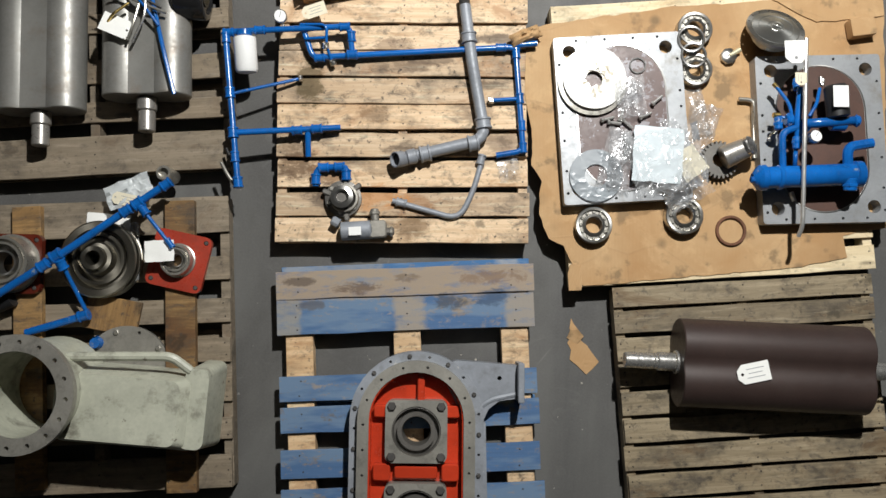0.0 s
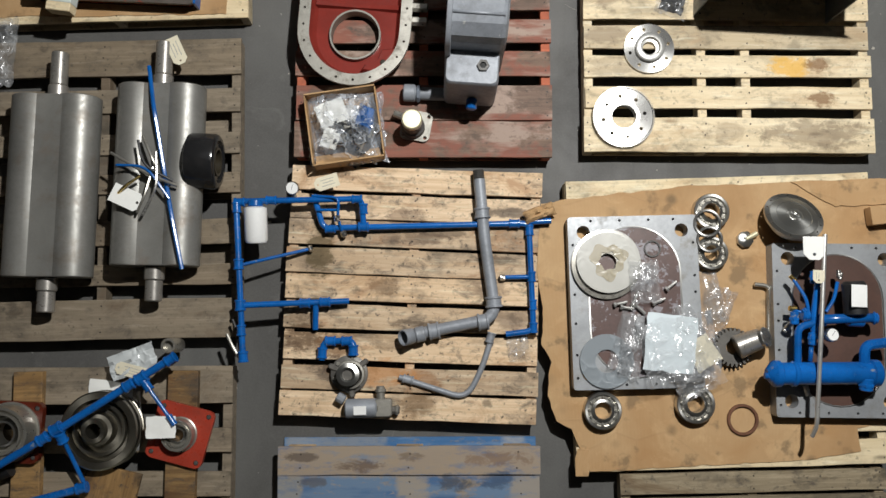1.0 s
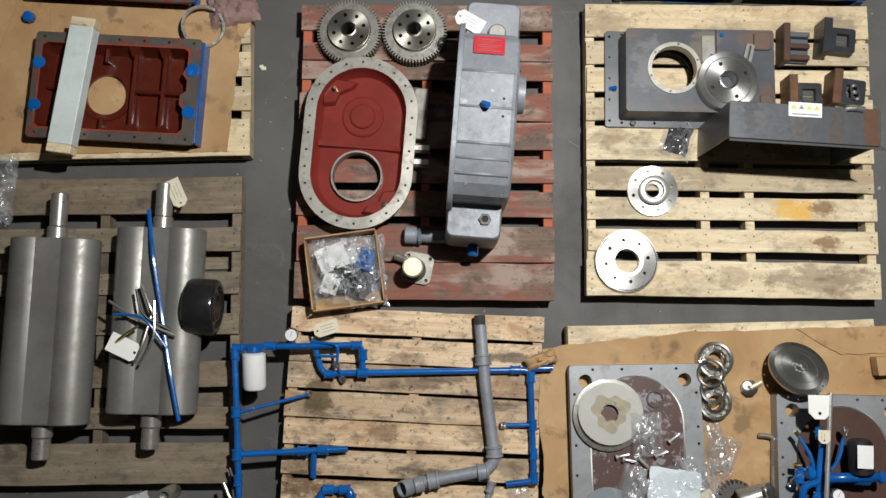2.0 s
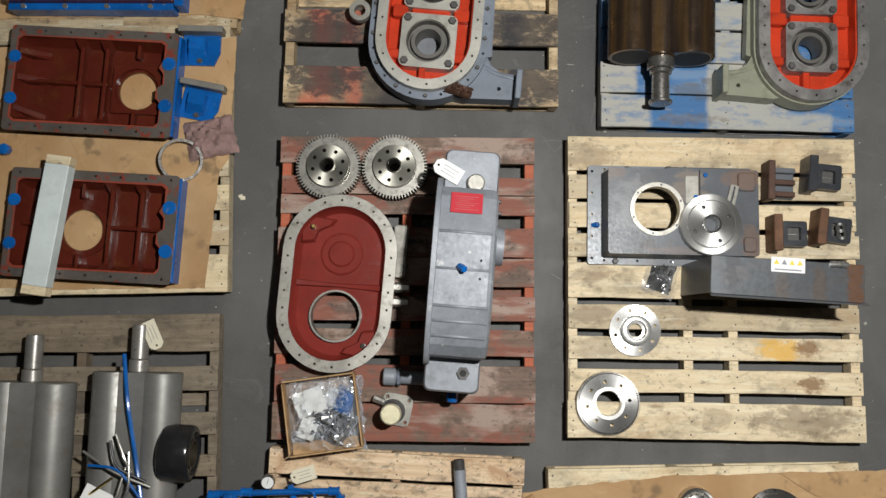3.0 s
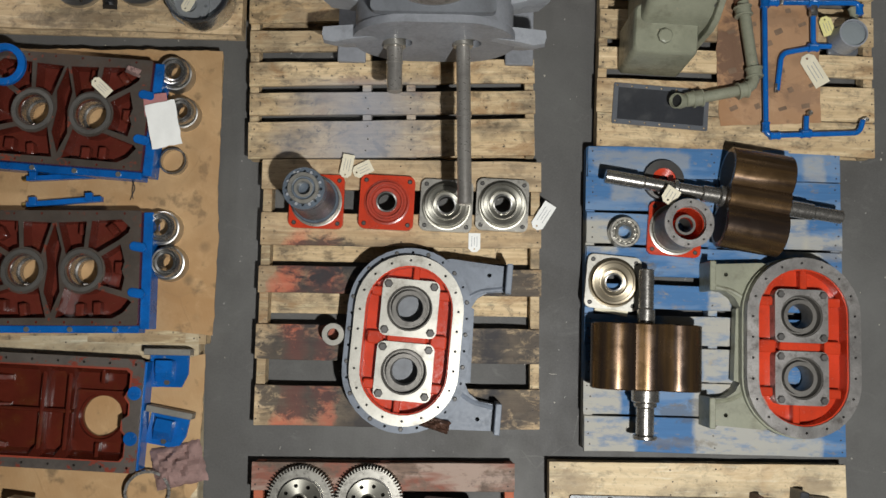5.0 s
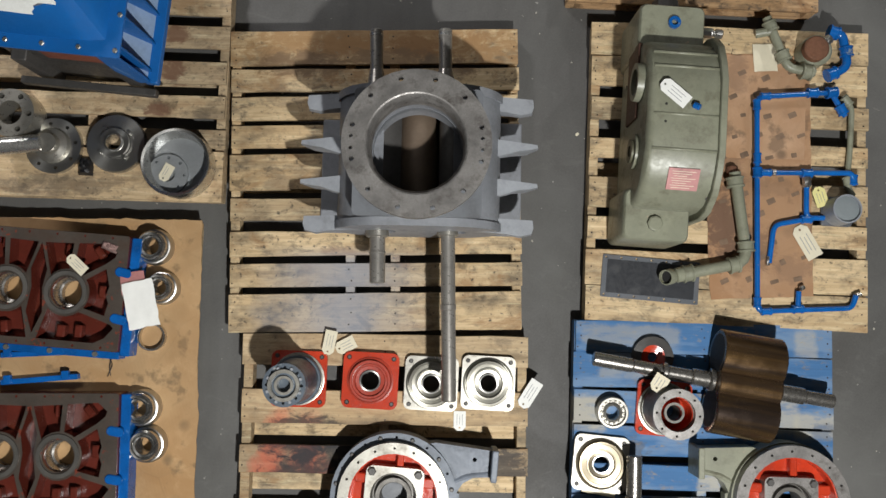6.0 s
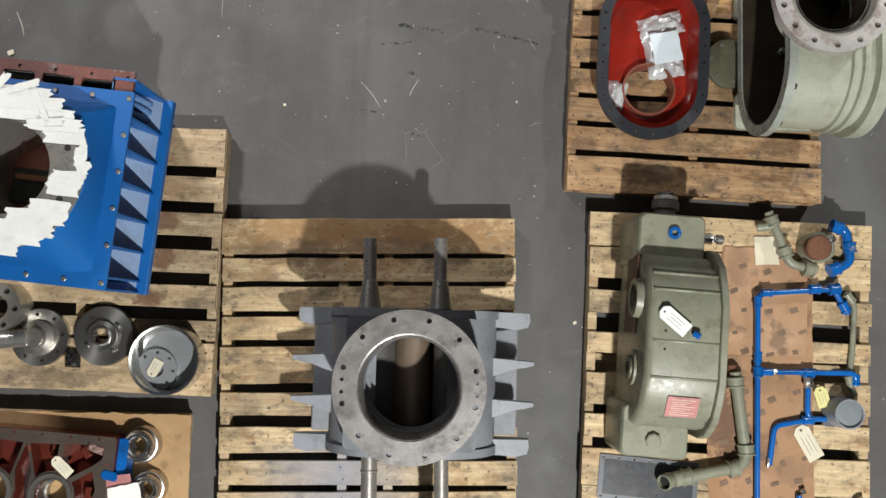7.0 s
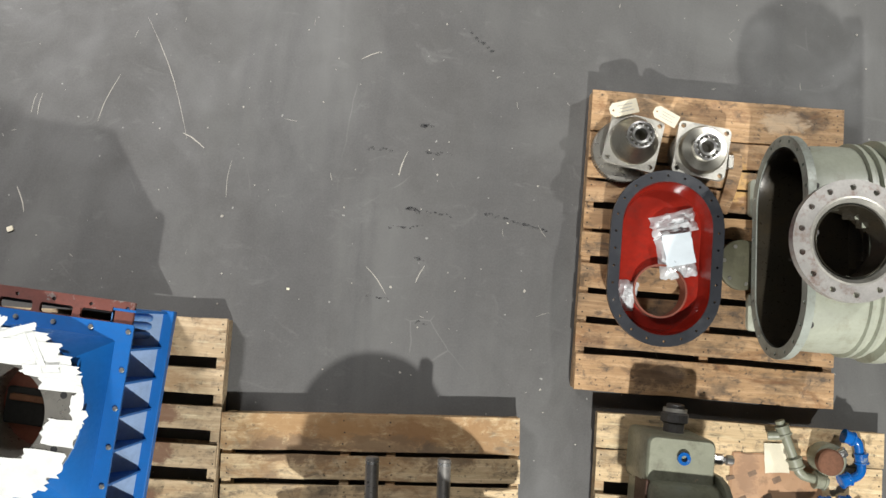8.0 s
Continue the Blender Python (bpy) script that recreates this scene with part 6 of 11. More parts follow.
lathe(bm, [(R * 0.78, 0.0), (R, 0.0), (R, 0.012), (R * 0.93, 0.018), (R, 0.026), (R, 0.034), (R * 0.93, 0.042), (R, 0.05), (R, 0.075), (R * 0.96, 0.08), (R * 0.80, 0.08), (R * 0.76, 0.04)], 44)
part("grooved_rim", bm, "pulley_iron", pul)
bm = bmesh.new()
lathe(bm, [(R * 0.19, 0.01), (R * 0.80, 0.01), (R * 0.79, 0.040), (R * 0.70, 0.042), (R * 0.68, 0.062), (R * 0.60, 0.064), (R * 0.58, 0.040), (R * 0.44, 0.044), (R * 0.40, 0.085), (R * 0.31, 0.09), (R * 0.30, 0.115), (R * 0.19, 0.115)], 44, pose(-0.006, 0.003, 0))
part("web", bm, "pulley_iron", pul)
square_flange(-0.979, -0.104, TOP + 0.036, -12, 0.23, "red_flange", "worn red square bearing flange with bolts", 0.18, 0.27)
square_flange(-1.646, -0.125, TOP + 0.036, 0, 0.24, "red_oxide", "dark red square flange with a steel cover", 0.30, 0.44, 0.03, 0.08)
sheet("paper_sheet", -1.186, 0.172, 0.15, 22, 0.19, 0.10, "bag_milky", "crumpled plastic document sleeve under a pipe", "document sleeve", 0.02, 8, 3)
tag(-1.19, 0.137, 0.178, -12, 0.12, 0.05)
sheet("paper_sheet", -1.286, 0.053, TOP + 0.006, -4, 0.18, 0.07, "paper", "white printed paper on a pallet", "paper", 0.004, 6, 8)
sheet("paper_sheet", -1.185, -0.066, TOP + 0.006, 4, 0.06, 0.24, "bag", "clear plastic film on a pallet", "plastic film", 0.006, 6, 11)
sheet("paper_label", -1.033, -0.071, 0.225, 4, 0.115, 0.085, "paper", "creased white paper label on a bearing", "label", 0.004, 6, 14)
pipe("blue_pipe", -1.315, -0.066, 0, [[(-1.758, -0.32, 0.24), (-1.431, -0.102, 0.24), (-1.0, 0.202, 0.24)], [0.0085, [(-1.42, -0.104, 0.24), (-1.393, -0.185, 0.2), (-1.332, -0.324, 0.16)]], [0.0075, [(-1.116, 0.109, 0.24), (-0.983, -0.055, 0.23)]], [(-1.328, -0.324, 0.16), (-1.575, -0.4, 0.16)]], 0.0155, "blue", "blue painted pipe run with tees over machine parts", "pipe",
     joints=[((-1.431, -0.095, 0.24), (-1.348, -0.044, 0.24), 1.5), ((-1.12, 0.115, 0.24), (-1.054, 0.162, 0.24), 1.5), ((-1.48, -0.134, 0.24), (-1.431, -0.102, 0.24)), ((-1.166, 0.085, 0.24), (-1.12, 0.115, 0.24)), ((-1.415, -0.128, 0.23), (-1.393, -0.185, 0.2), 1.3), ((-1.096, 0.086, 0.24), (-0.979, -0.053, 0.24), 1.15), ((-0.991, -0.041, 0.235), (-0.981, -0.054, 0.235), 0.75), ((-1.012, 0.192, 0.24), (-0.995, 0.204, 0.24), 1.3), ((-1.348, -0.329, 0.16), (-1.423, -0.352, 0.16), 1.35)])
bm = bmesh.new()
disc(bm, [(0.028, 0), (0.03, 0.004), (0.03, 0.12), (0.028, 0.124), (0.02, 0.124), (0.019, 0.10), (0.002, 0.10)], 20)
solo("steel_coupling", bm, "steel_dull", -1.034, 0.243, 0.095, 0, "small steel pipe coupling at a pallet edge", "coupling")
bm = bmesh.new()
sweep(bm, [(-1.634, -0.267, 0.16), (-1.727, -0.307, 0.15), (-1.781, -0.241, 0.14)], 0.03, 12, 0.05)
solo("black_hose", bm, "black", 0, 0, 0, 0, "short black rubber hose", "hose")
hs = thing("green_housing", -1.44, -0.611, TOP, -4, "pale green cast housing with a round bolted flange", "machine housing")
bm = bmesh.new()
plate(bm, circle(0.215, 0, 44), [circle(0.155, 0, 40)] + spots(16, 0.188, 0.009, 0, 8), 0.36, 0.39)
part("port_flange", bm, "machined_face", hs, "bare round flange with bolt holes")
bm = bmesh.new()
lathe(bm, [(0.154, 0.05), (0.20, 0.05), (0.185, 0.36), (0.154, 0.36)], 40)
part("port_neck", bm, "green_pale", hs)
bm = bmesh.new()
loft(bm, [rrect(0.52, 0.30, 0.03, 0.0, 4, 0.34, -0.04), rrect(0.52, 0.28, 0.03, 0.20, 4, 0.34, -0.04), rrect(0.46, 0.24, 0.03, 0.27, 4, 0.32, -0.04)])
part("body", bm, "green_pale", hs)
bm = bmesh.new()
sweep(bm, [(0.12, 0.14, 0.26), (0.50, 0.17, 0.24), (0.57, 0.12, 0.22)], 0.018, 10)
part("edge_rib", bm, "green_pale", hs)
bm = bmesh.new()
loft(bm, [rrect(0.10, 0.34, 0.03, 0.0, 4, 0.60, -0.02), rrect(0.09, 0.30, 0.03, 0.23, 4, 0.60, -0.02)])
part("end_flange", bm, "green_pale", hs)
bm = bmesh.new()
plate(bm, circle(0.175, 0, 48), spots(10, 0.155, 0.007, 0, 8), 0, 0.02)
cd = solo("cover_disc", bm, "cast", -1.185, -0.543, TOP + 0.003, 0, "dull round iron cover plate beside a housing", "cover")
for i in range(5):
    bm = bmesh.new()
    disc(bm, [(0.011, 0.02), (0.011, 0.028), (0.008, 0.03)], 6, pose(0.155 * math.cos(i * 1.2566 + 0.6), 0.155 * math.sin(i * 1.2566 + 0.6), 0))
    part("bolt", bm, "steel_dull", cd)
bm = bmesh.new()
disc(bm, [(0.028, 0), (0.03, 0.01), (0.02, 0.05)], 16)
solo("blue_plug", bm, "blue", -1.305, -0.438, TOP, 0, "small blue painted pipe plug", "pipe plug")

# ---- housing on the blue pallet, and the dark rotor ----
oval_housing(-0.011, -0.919, TOP, 0, 0.5236, 0.9334, "grey_paint", "grey oval end housing with red inside on blue pallet")
rotor(1.378, -0.495, TOP + 0.106, 88, 0.345, 0.21, 0.735, "rotor_dark", "dark brown coated blower rotor with bright shaft ends", [(0.012, 0.046), (0.07, 0.036), (0.012, 0.032), (0.115, 0.031)], [(0.012, 0.046), (0.07, 0.034), (0.10, 0.028)], waist=0.9, crease=16)
tag(1.268, -0.512, 0.318, 12, 0.125, 0.075, "paper", "white paper tag on a dark rotor")
bm = bmesh.new()
plate(bm, [(0.0, 0.12, 0), (-0.012, 0.08, 0), (-0.005, 0.05, 0), (-0.03, 0.02, 0), (-0.018, -0.01, 0), (-0.03, -0.05, 0), (-0.005, -0.075, 0), (0.03, -0.12, 0), (0.06, -0.10, 0), (0.09, -0.075, 0), (0.065, -0.03, 0), (0.05, 0.0, 0), (0.03, 0.02, 0), (0.022, 0.07, 0), (0.006, 0.10, 0)], [], 0, 0.003)
solo("cardboard_scrap", bm, "card", 0.643, -0.435, 0.001, 8, "torn brown cardboard scrap on the floor", "cardboard")

bm = bmesh.new()
loft(bm, [[(-0.03, -0.02, z0), (0.02, -0.028, z0), (0.032, 0.01, z0 + z1), (0.0, 0.03, z0 + z1), (-0.028, 0.015, z0 + z1 * 0.5)] for z0, z1 in ((0, 0.012), (0.004, 0.014))])
solo("cardboard_scrap", bm, "card", 0.643, -0.39, 0.001, -20, "curled torn cardboard scrap on the floor", "cardboard")
bm = bmesh.new()
plate(bm, [(-0.03, -0.05, 0), (0.02, -0.055, 0), (0.03, -0.02, 0), (0.022, 0.02, 0), (0.035, 0.05, 0), (-0.01, 0.055, 0), (-0.025, 0.02, 0)], [], 0, 0.004)
solo("cardboard_scrap", bm, "card", 0.623, -0.15, TOP + 0.006, 8, "torn cardboard corner hanging at a pallet edge", "cardboard")

# ---- the cardboard pallet ----
cardboard(1.117, 0.413, TOP + 0.001, 0, [(0.426, 0.889), (0.593, 0.925), (0.99, 0.991), (1.458, 1.031), (1.927, 1.062), (1.916, 0.075), (1.729, 0.038), (1.747, -0.055), (1.506, -0.1), (0.659, -0.185), (0.579, -0.02), (0.517, 0.011), (0.479, 0.111), (0.486, 0.247), (0.445, 0.313), (0.449, 0.463), (0.416, 0.612)], "card", "flattened brown cardboard with torn edges over a pallet")
cardboard(1.696, 0.953, TOP + 0.008, 0, [(1.456, 1.03), (1.924, 1.071), (1.923, 0.962), (1.643, 0.935)], "card", "loose brown cardboard flap on a pallet")
bm = bmesh.new()
block(bm, 0.10, 0.075, 0.05, None, 0.004, 0.002)
solo("cardboard_box", bm, "card", 1.811, 0.902, TOP + 0.013, 8, "small folded brown cardboard box", "cardboard box")


def base_plate(x, y, rz, w, l, label, h=0.062, oval="rust_brown"):
    """A grey ported plate with a brown oval inset and corner holes."""
    b = thing("ported_plate", x, y, TOP + 0.006, rz, label, "machine plate", "ported plates on cardboard")
    bm = bmesh.new()
    hs_ = [circle(0.027, 0, 20, a * w * 0.38, c * l * 0.41) for a, c in ((-1, 1), (1, 1), (-1, -1), (1, -1))]
    small = [circle(0.006, 0, 6, a * w * 0.465, k * l * 0.12) for a in (-1, 1) for k in (-3.6, -2.5, -1, 0.4, 1.2, 2.8)] + [circle(0.006, 0, 6, k * w * 0.16, a * l * 0.475) for a in (-1, 1) for k in (-2, -0.6, 0.8, 2)]
    plate(bm, rrect(w, l, 0.012, 0, 3), hs_ + small, 0, h)
    part("plate_body", bm, "plate_steel", b)
    bm = bmesh.new()
    plate(bm, stadium(w * 0.72, l * 0.88, 0, 18), [stadium(w * 0.70, l * 0.87, 0, 18)], h, h + 0.003)
    part("oval_edge", bm, "steel", b, "bright machined oval edge")
    bm = bmesh.new()
    plate(bm, stadium(w * 0.695, l * 0.865, 0, 18), hs_[:0], h - 0.001, h + 0.0015)
    part("oval_inset", bm, oval, b, "dark brown oval gasket area")
    return b


base_plate(0.81, 0.503, 4, 0.5225, 0.6936, "grey milled plate with a worn brown oval on cardboard", oval="oval_worn")
base_plate(1.623, 0.427, 2, 0.5133, 0.6936, "grey milled plate under a blue pump assembly")
dz = TOP + 0.075
wheel = thing("impeller_disc", 0.691, 0.659, dz, 10, "milky plastic covered steel disc with star bore", "disc")
bm = bmesh.new()
star = [((0.032 if i % 2 else 0.042) * math.cos(i * math.pi / 6), (0.032 if i % 2 else 0.042) * math.sin(i * math.pi / 6), 0) for i in range(12)]
plate(bm, circle(0.128, 0, 44), [star], 0, 0.022)
part("disc_face", bm, "cream", wheel, "clear film over the disc")
bm = bmesh.new()
rag_ = [((0.070 + 0.010 * math.sin(3 * i * math.pi / 32 + 0.6) + 0.007 * math.sin(7 * i * math.pi / 32)) * math.cos(i * math.pi / 32), (0.070 + 0.010 * math.sin(3 * i * math.pi / 32 + 0.6) + 0.007 * math.sin(7 * i * math.pi / 32)) * math.sin(i * math.pi / 32), 0) for i in range(64)]
plate(bm, rag_, [star], 0.0225, 0.0235)
part("stained_film", bm, "stained_film", wheel, "yellow-brown stained film round the bore")
bm = bmesh.new()
lathe(bm, [(0.120, 0.0), (0.140, 0.0), (0.140, 0.012), (0.124, 0.014)], 44, pose(-0.008, -0.012, 0))
part("rim", bm, "steel_dull", wheel, "dull steel rim")
bm = bmesh.new()
plate(bm, circle(0.121, 0, 44), [circle(0.036, 0, 20)], -0.006, 0.018, pose(-0.004, -0.006, 0))
part("steel_disc", bm, "machined_face", wheel, "grey steel disc under the film")
ring("seal_ring", 0.871, 0.718, TOP + 0.073, 0.034, 0.028, 0.004, "cast_dark", "small dark seal ring on a milled plate", "ring")
ring("gasket_ring", 0.699, 0.26, dz, 0.108, 0.046, 0.006, "film_grey", "translucent grey gasket ring on a milled plate", "gasket")
for i, (px, py, a, w, l) in enumerate(((1110, 610, -15, 0.10, 0.26), (1215, 580, 30, 0.14, 0.26), (1265, 520, 12, 0.08, 0.22), (1130, 500, 2, 0.11, 0.12), (1235, 660, -20, 0.16, 0.12))):
    bm = bmesh.new()
    pillow(bm, w, l, 0.03, 12, 20 + i)
    q = [0.773, 0.326, 1.023, 0.364, 1.136, 0.539, 0.812, 0.601, 1.009, 0.23]
    solo("plastic_bag", bm, "bag", q[2 * i], q[2 * i + 1], dz if i != 2 else TOP + 0.006, a, "crumpled clear plastic bag with small parts", "plastic bag", "parts bags on the plates")
sheet("paper_sheet", 0.942, 0.343, dz + 0.03, -4, 0.20, 0.225, "paper_blue", "bluish white paper sheet in a parts bag", "paper", 0.005, 8, 5)
sheet("paper_sheet", 1.069, 0.311, dz + 0.026, 35, 0.11, 0.12, "manila", "pale folded paper in a parts bag", "paper", 0.006, 6, 6)
for i, q in enumerate(((0.747, 0.492, 0.2), (0.774, 0.475, 0.2), (0.803, 0.51, 0.2), (0.948, 0.573, 0.2), (0.9, 0.508, 0.2), (0.826, 0.471, 0.2))):
    b = thing("bolt", q[0], q[1], dz + 0.002, (15, -5, 70, 40, 25, -40)[i], "loose steel bolt on a milled plate", "bolt", "loose bolts")
    bm = bmesh.new()
    disc(bm, [(0.009, 0), (0.0105, 0.001), (0.0105, 0.009), (0.009, 0.010)], 6, pose(-0.03, 0, 0.0105, 0, 90, 0))
    part("head", bm, "tube", b)
    bm = bmesh.new()
    disc(bm, [(0.0055, 0), (0.006, 0.001), (0.006, 0.045), (0.005, 0.046)], 8, pose(-0.02, 0, 0.0105, 0, 90, 0))
    part("shank", bm, "tube", b)
bearing(1.118, 0.886, TOP + 0.006, 0.073, 0.045)
bearing(1.12, 0.715, TOP + 0.006, 0.068, 0.045)
ring("bearing_race", 1.092, 0.833, TOP + 0.052, 0.058, 0.046, 0.025, "steel_fine", "bright steel bearing race", "bearing race")
ring("bearing_race", 1.103, 0.768, TOP + 0.052, 0.055, 0.043, 0.022, "steel_fine", "bright steel bearing race", "bearing race")
bearing(0.696, 0.063, TOP + 0.006, 0.075, 0.045)
bearing(1.064, 0.106, TOP + 0.006, 0.077, 0.048)
ring("seal_ring", 1.265, 0.05, TOP + 0.006, 0.063, 0.051, 0.012, "rust", "brown rusted seal ring on cardboard", "ring")
bm = bmesh.new()
plate(bm, circle(0.118, 0, 48), [circle(0.098, 0, 40)] + spots(16, 0.108, 0.004, 0, 6), 0, 0.012)
dome = solo("domed_cover", bm, "steel", 1.428, 0.867, TOP + 0.093, 0, "dark turned steel cover leaning on its hub", "cover")
dome.matrix_basis = dome.matrix_basis @ pose(0, 0, 0, -31, 3, 0)
bm = bmesh.new()
disc(bm, [(0.099, 0.0), (0.099, 0.010), (0.096, 0.013), (0.072, 0.017), (0.070, 0.015), (0.034, 0.019), (0.032, 0.017), (0.022, 0.018), (0.020, 0.026), (0.012, 0.027), (0.010, 0.021), (0.003, 0.021)], 56)
part("dome", bm, "dome", dome, "dark turned steel face")
bm = bmesh.new()
lathe(bm, [(0.045, 0.0), (0.085, 0.0), (0.080, -0.045), (0.066, -0.05), (0.062, -0.062), (0.045, -0.062)], 36)
part("hub", bm, "steel_dull", dome, "dull steel hub")
fit_ = thing("pipe_fitting", 1.264, 0.78, TOP + 0.006, 30, "small steel valve fitting with a brass end", "fitting")
bm = bmesh.new()
disc(bm, [(0.03, 0), (0.034, 0.004), (0.034, 0.022), (0.02, 0.028)], 8)
part("nut", bm, "steel", fit_)
bm = bmesh.new()
rod(bm, (0.0, 0.0, 0.02), (0.055, 0.0, 0.02), 0.011)
part("brass_end", bm, "gold_cap", fit_, "pale brass end")
stub = thing("pinion_shaft", 1.212, 0.338, TOP + 0.006, 8, "dark steel pinion shaft with a toothed head", "shaft")
bm = bmesh.new()
teeth = []
for i in range(26):
    for u, rr in ((0.0, 0.066), (0.32, 0.066), (0.48, 0.078), (0.84, 0.078)):
        a = 2 * math.pi * (i + u) / 26
        teeth.append((rr * math.cos(a), rr * math.sin(a), 0))
plate(bm, teeth, [circle(0.03, 0, 24)], 0, 0.042)
part("toothed_head", bm, "cast_worn", stub)
bm = bmesh.new()
rod(bm, (0.0, 0.0, 0.07), (0.10, 0.03, 0.085), 0.048, 0.04, 24)
part("shaft_body", bm, "shaft_dark", stub)
bm = bmesh.new()
disc(bm, [(0.036, 0), (0.040, 0.004), (0.040, 0.018), (0.036, 0.022)], 28, along((0.098, 0.03, 0.092), (0.19, 0.055, 0.19)))
part("bright_end", bm, "steel_fine", stub, "bright machined end")
pipe("lever_bar", 1.363, 0.47, 0, [[(1.301, 0.596, 0.13), (1.363, 0.594, 0.13), (1.378, 0.338, 0.13)], [(1.363, 0.585, 0.12), (1.364, 0.351, 0.12)]], 0.009, "steel_dull", "bent dull steel lever bar on cardboard", "lever")
pipe("dip_tube", 1.481, 0.386, 0, [[(1.494, 0.787, 0.33), (1.478, 0.395, 0.33), (1.477, 0.081, 0.3), (1.478, 0.049, 0.29), (1.471, 0.014, 0.27)]], 0.0085, "tube", "long thin bright steel tube with a bent end", "tube")
ex = thing("blue_pump_unit", 1.548, 0.345, TOP + 0.07, 0, "blue oil pump and cooler unit with hoses", "pump unit")
inv = ex.matrix_basis.inverted()
def on(p_):
    return tuple(inv @ Vector(p_))
bm = bmesh.new()
disc(bm, [(0.02, 0), (0.045, 0.02), (0.052, 0.03), (0.052, 0.05), (0.044, 0.055), (0.044, 0.40), (0.052, 0.405), (0.052, 0.43), (0.04, 0.44)], 28, along(on((1.299, 0.243, 0.26)), on((1.832, 0.271, 0.26))))
part("cooler", bm, "blue", ex, "blue cylindrical oil cooler")
for run, r in (([(1.421, 0.263, 0.26), (1.417, 0.427, 0.27), (1.478, 0.447, 0.27)], 0.014), ([(1.478, 0.46, 0.27), (1.723, 0.478, 0.27)], 0.019), ([(1.491, 0.605, 0.28), (1.478, 0.46, 0.27), (1.487, 0.386, 0.26)], 0.014), ([(1.679, 0.286, 0.26), (1.669, 0.369, 0.28), (1.767, 0.386, 0.28)], 0.02), ([(1.403, 0.62, 0.25), (1.451, 0.538, 0.27), (1.46, 0.468, 0.27)], 0.007), ([(1.58, 0.611, 0.25), (1.557, 0.542, 0.27), (1.526, 0.493, 0.27)], 0.007), ([(1.399, 0.496, 0.25), (1.456, 0.481, 0.27)], 0.006), ([(1.474, 0.364, 0.26), (1.469, 0.298, 0.26)], 0.009)):
    bm = bmesh.new()
    sweep(bm, [on(q) for q in run], r, 10, 0.03)
    part("pipe", bm, "blue", ex)
for q, d, r, h, mt in (((1.483, 0.46, 0.25), (1, 0, 0), 0.026, 0.05, "blue"), ((1.619, 0.469, 0.25), (1, 0, 0), 0.03, 0.06, "blue"), ((1.395, 0.247, 0.26), (1, 0, 0), 0.05, 0.02, "blue"), ((1.39, 0.5, 0.25), (1, 0, 0), 0.011, 0.03, "brass"), ((1.394, 0.629, 0.25), (1, -1, 0), 0.009, 0.03, "brass"), ((1.585, 0.629, 0.25), (0, 1, 0), 0.009, 0.03, "steel"), ((1.403, 0.426, 0.2), (1, 1, 0), 0.010, 0.03, "steel")):
    a = Vector(on(q))
    bm = bmesh.new()
    rod(bm, a, a + Vector(d).normalized() * h, r, None, 12)
    part("fitting", bm, mt, ex)
bm = bmesh.new()
disc(bm, [(0.03, 0), (0.044, 0.006), (0.044, 0.12), (0.036, 0.13)], 26, along(on((1.637, 0.485, 0.28)), on((1.622, 0.61, 0.29))))
part("oil_filter", bm, "black", ex, "black spin-on oil filter")
bm = bmesh.new()
block(bm, 0.06, 0.085, 0.001, pose(*on((1.62, 0.556, 0.338))), 0.001, 0.0003)
part("filter_label", bm, "white", ex, "white filter label")
gauge(ex, pose(*on((1.53, 0.401, 0.285)), -8, 6, 0), 0.026)
tag(1.45, 0.731, 0.335, 92, 0.09, 0.085, "paper", "white paper label tied to a tube", 0)
tag(1.465, 0.622, 0.34, 90, 0.05, 0.045, "manila", "small manila tag on a tube", 2)

# ---- bags and small fittings on the plates ----
for i, (q, w, l, hh, a) in enumerate((((0.976, 0.318, 0.22), 0.30, 0.26, 0.045, 12), ((1.144, 0.466, 0.15), 0.13, 0.24, 0.05, -18), ((1.053, 0.229, 0.2), 0.20, 0.17, 0.05, 30), ((0.792, 0.32, 0.2), 0.09, 0.26, 0.02, -4), ((0.836, 0.582, 0.2), 0.12, 0.17, 0.03, 6))):
    bm = bmesh.new()
    pillow(bm, w, l, hh, 14, 60 + i, None, 0.6)
    solo("plastic_bag", bm, "bag", q[0], q[1], (dz + 0.034, TOP + 0.006, dz, dz + 0.006, dz + 0.03)[i], a, "crumpled glossy clear plastic bag over papers", "plastic bag", "parts bags on the plates")
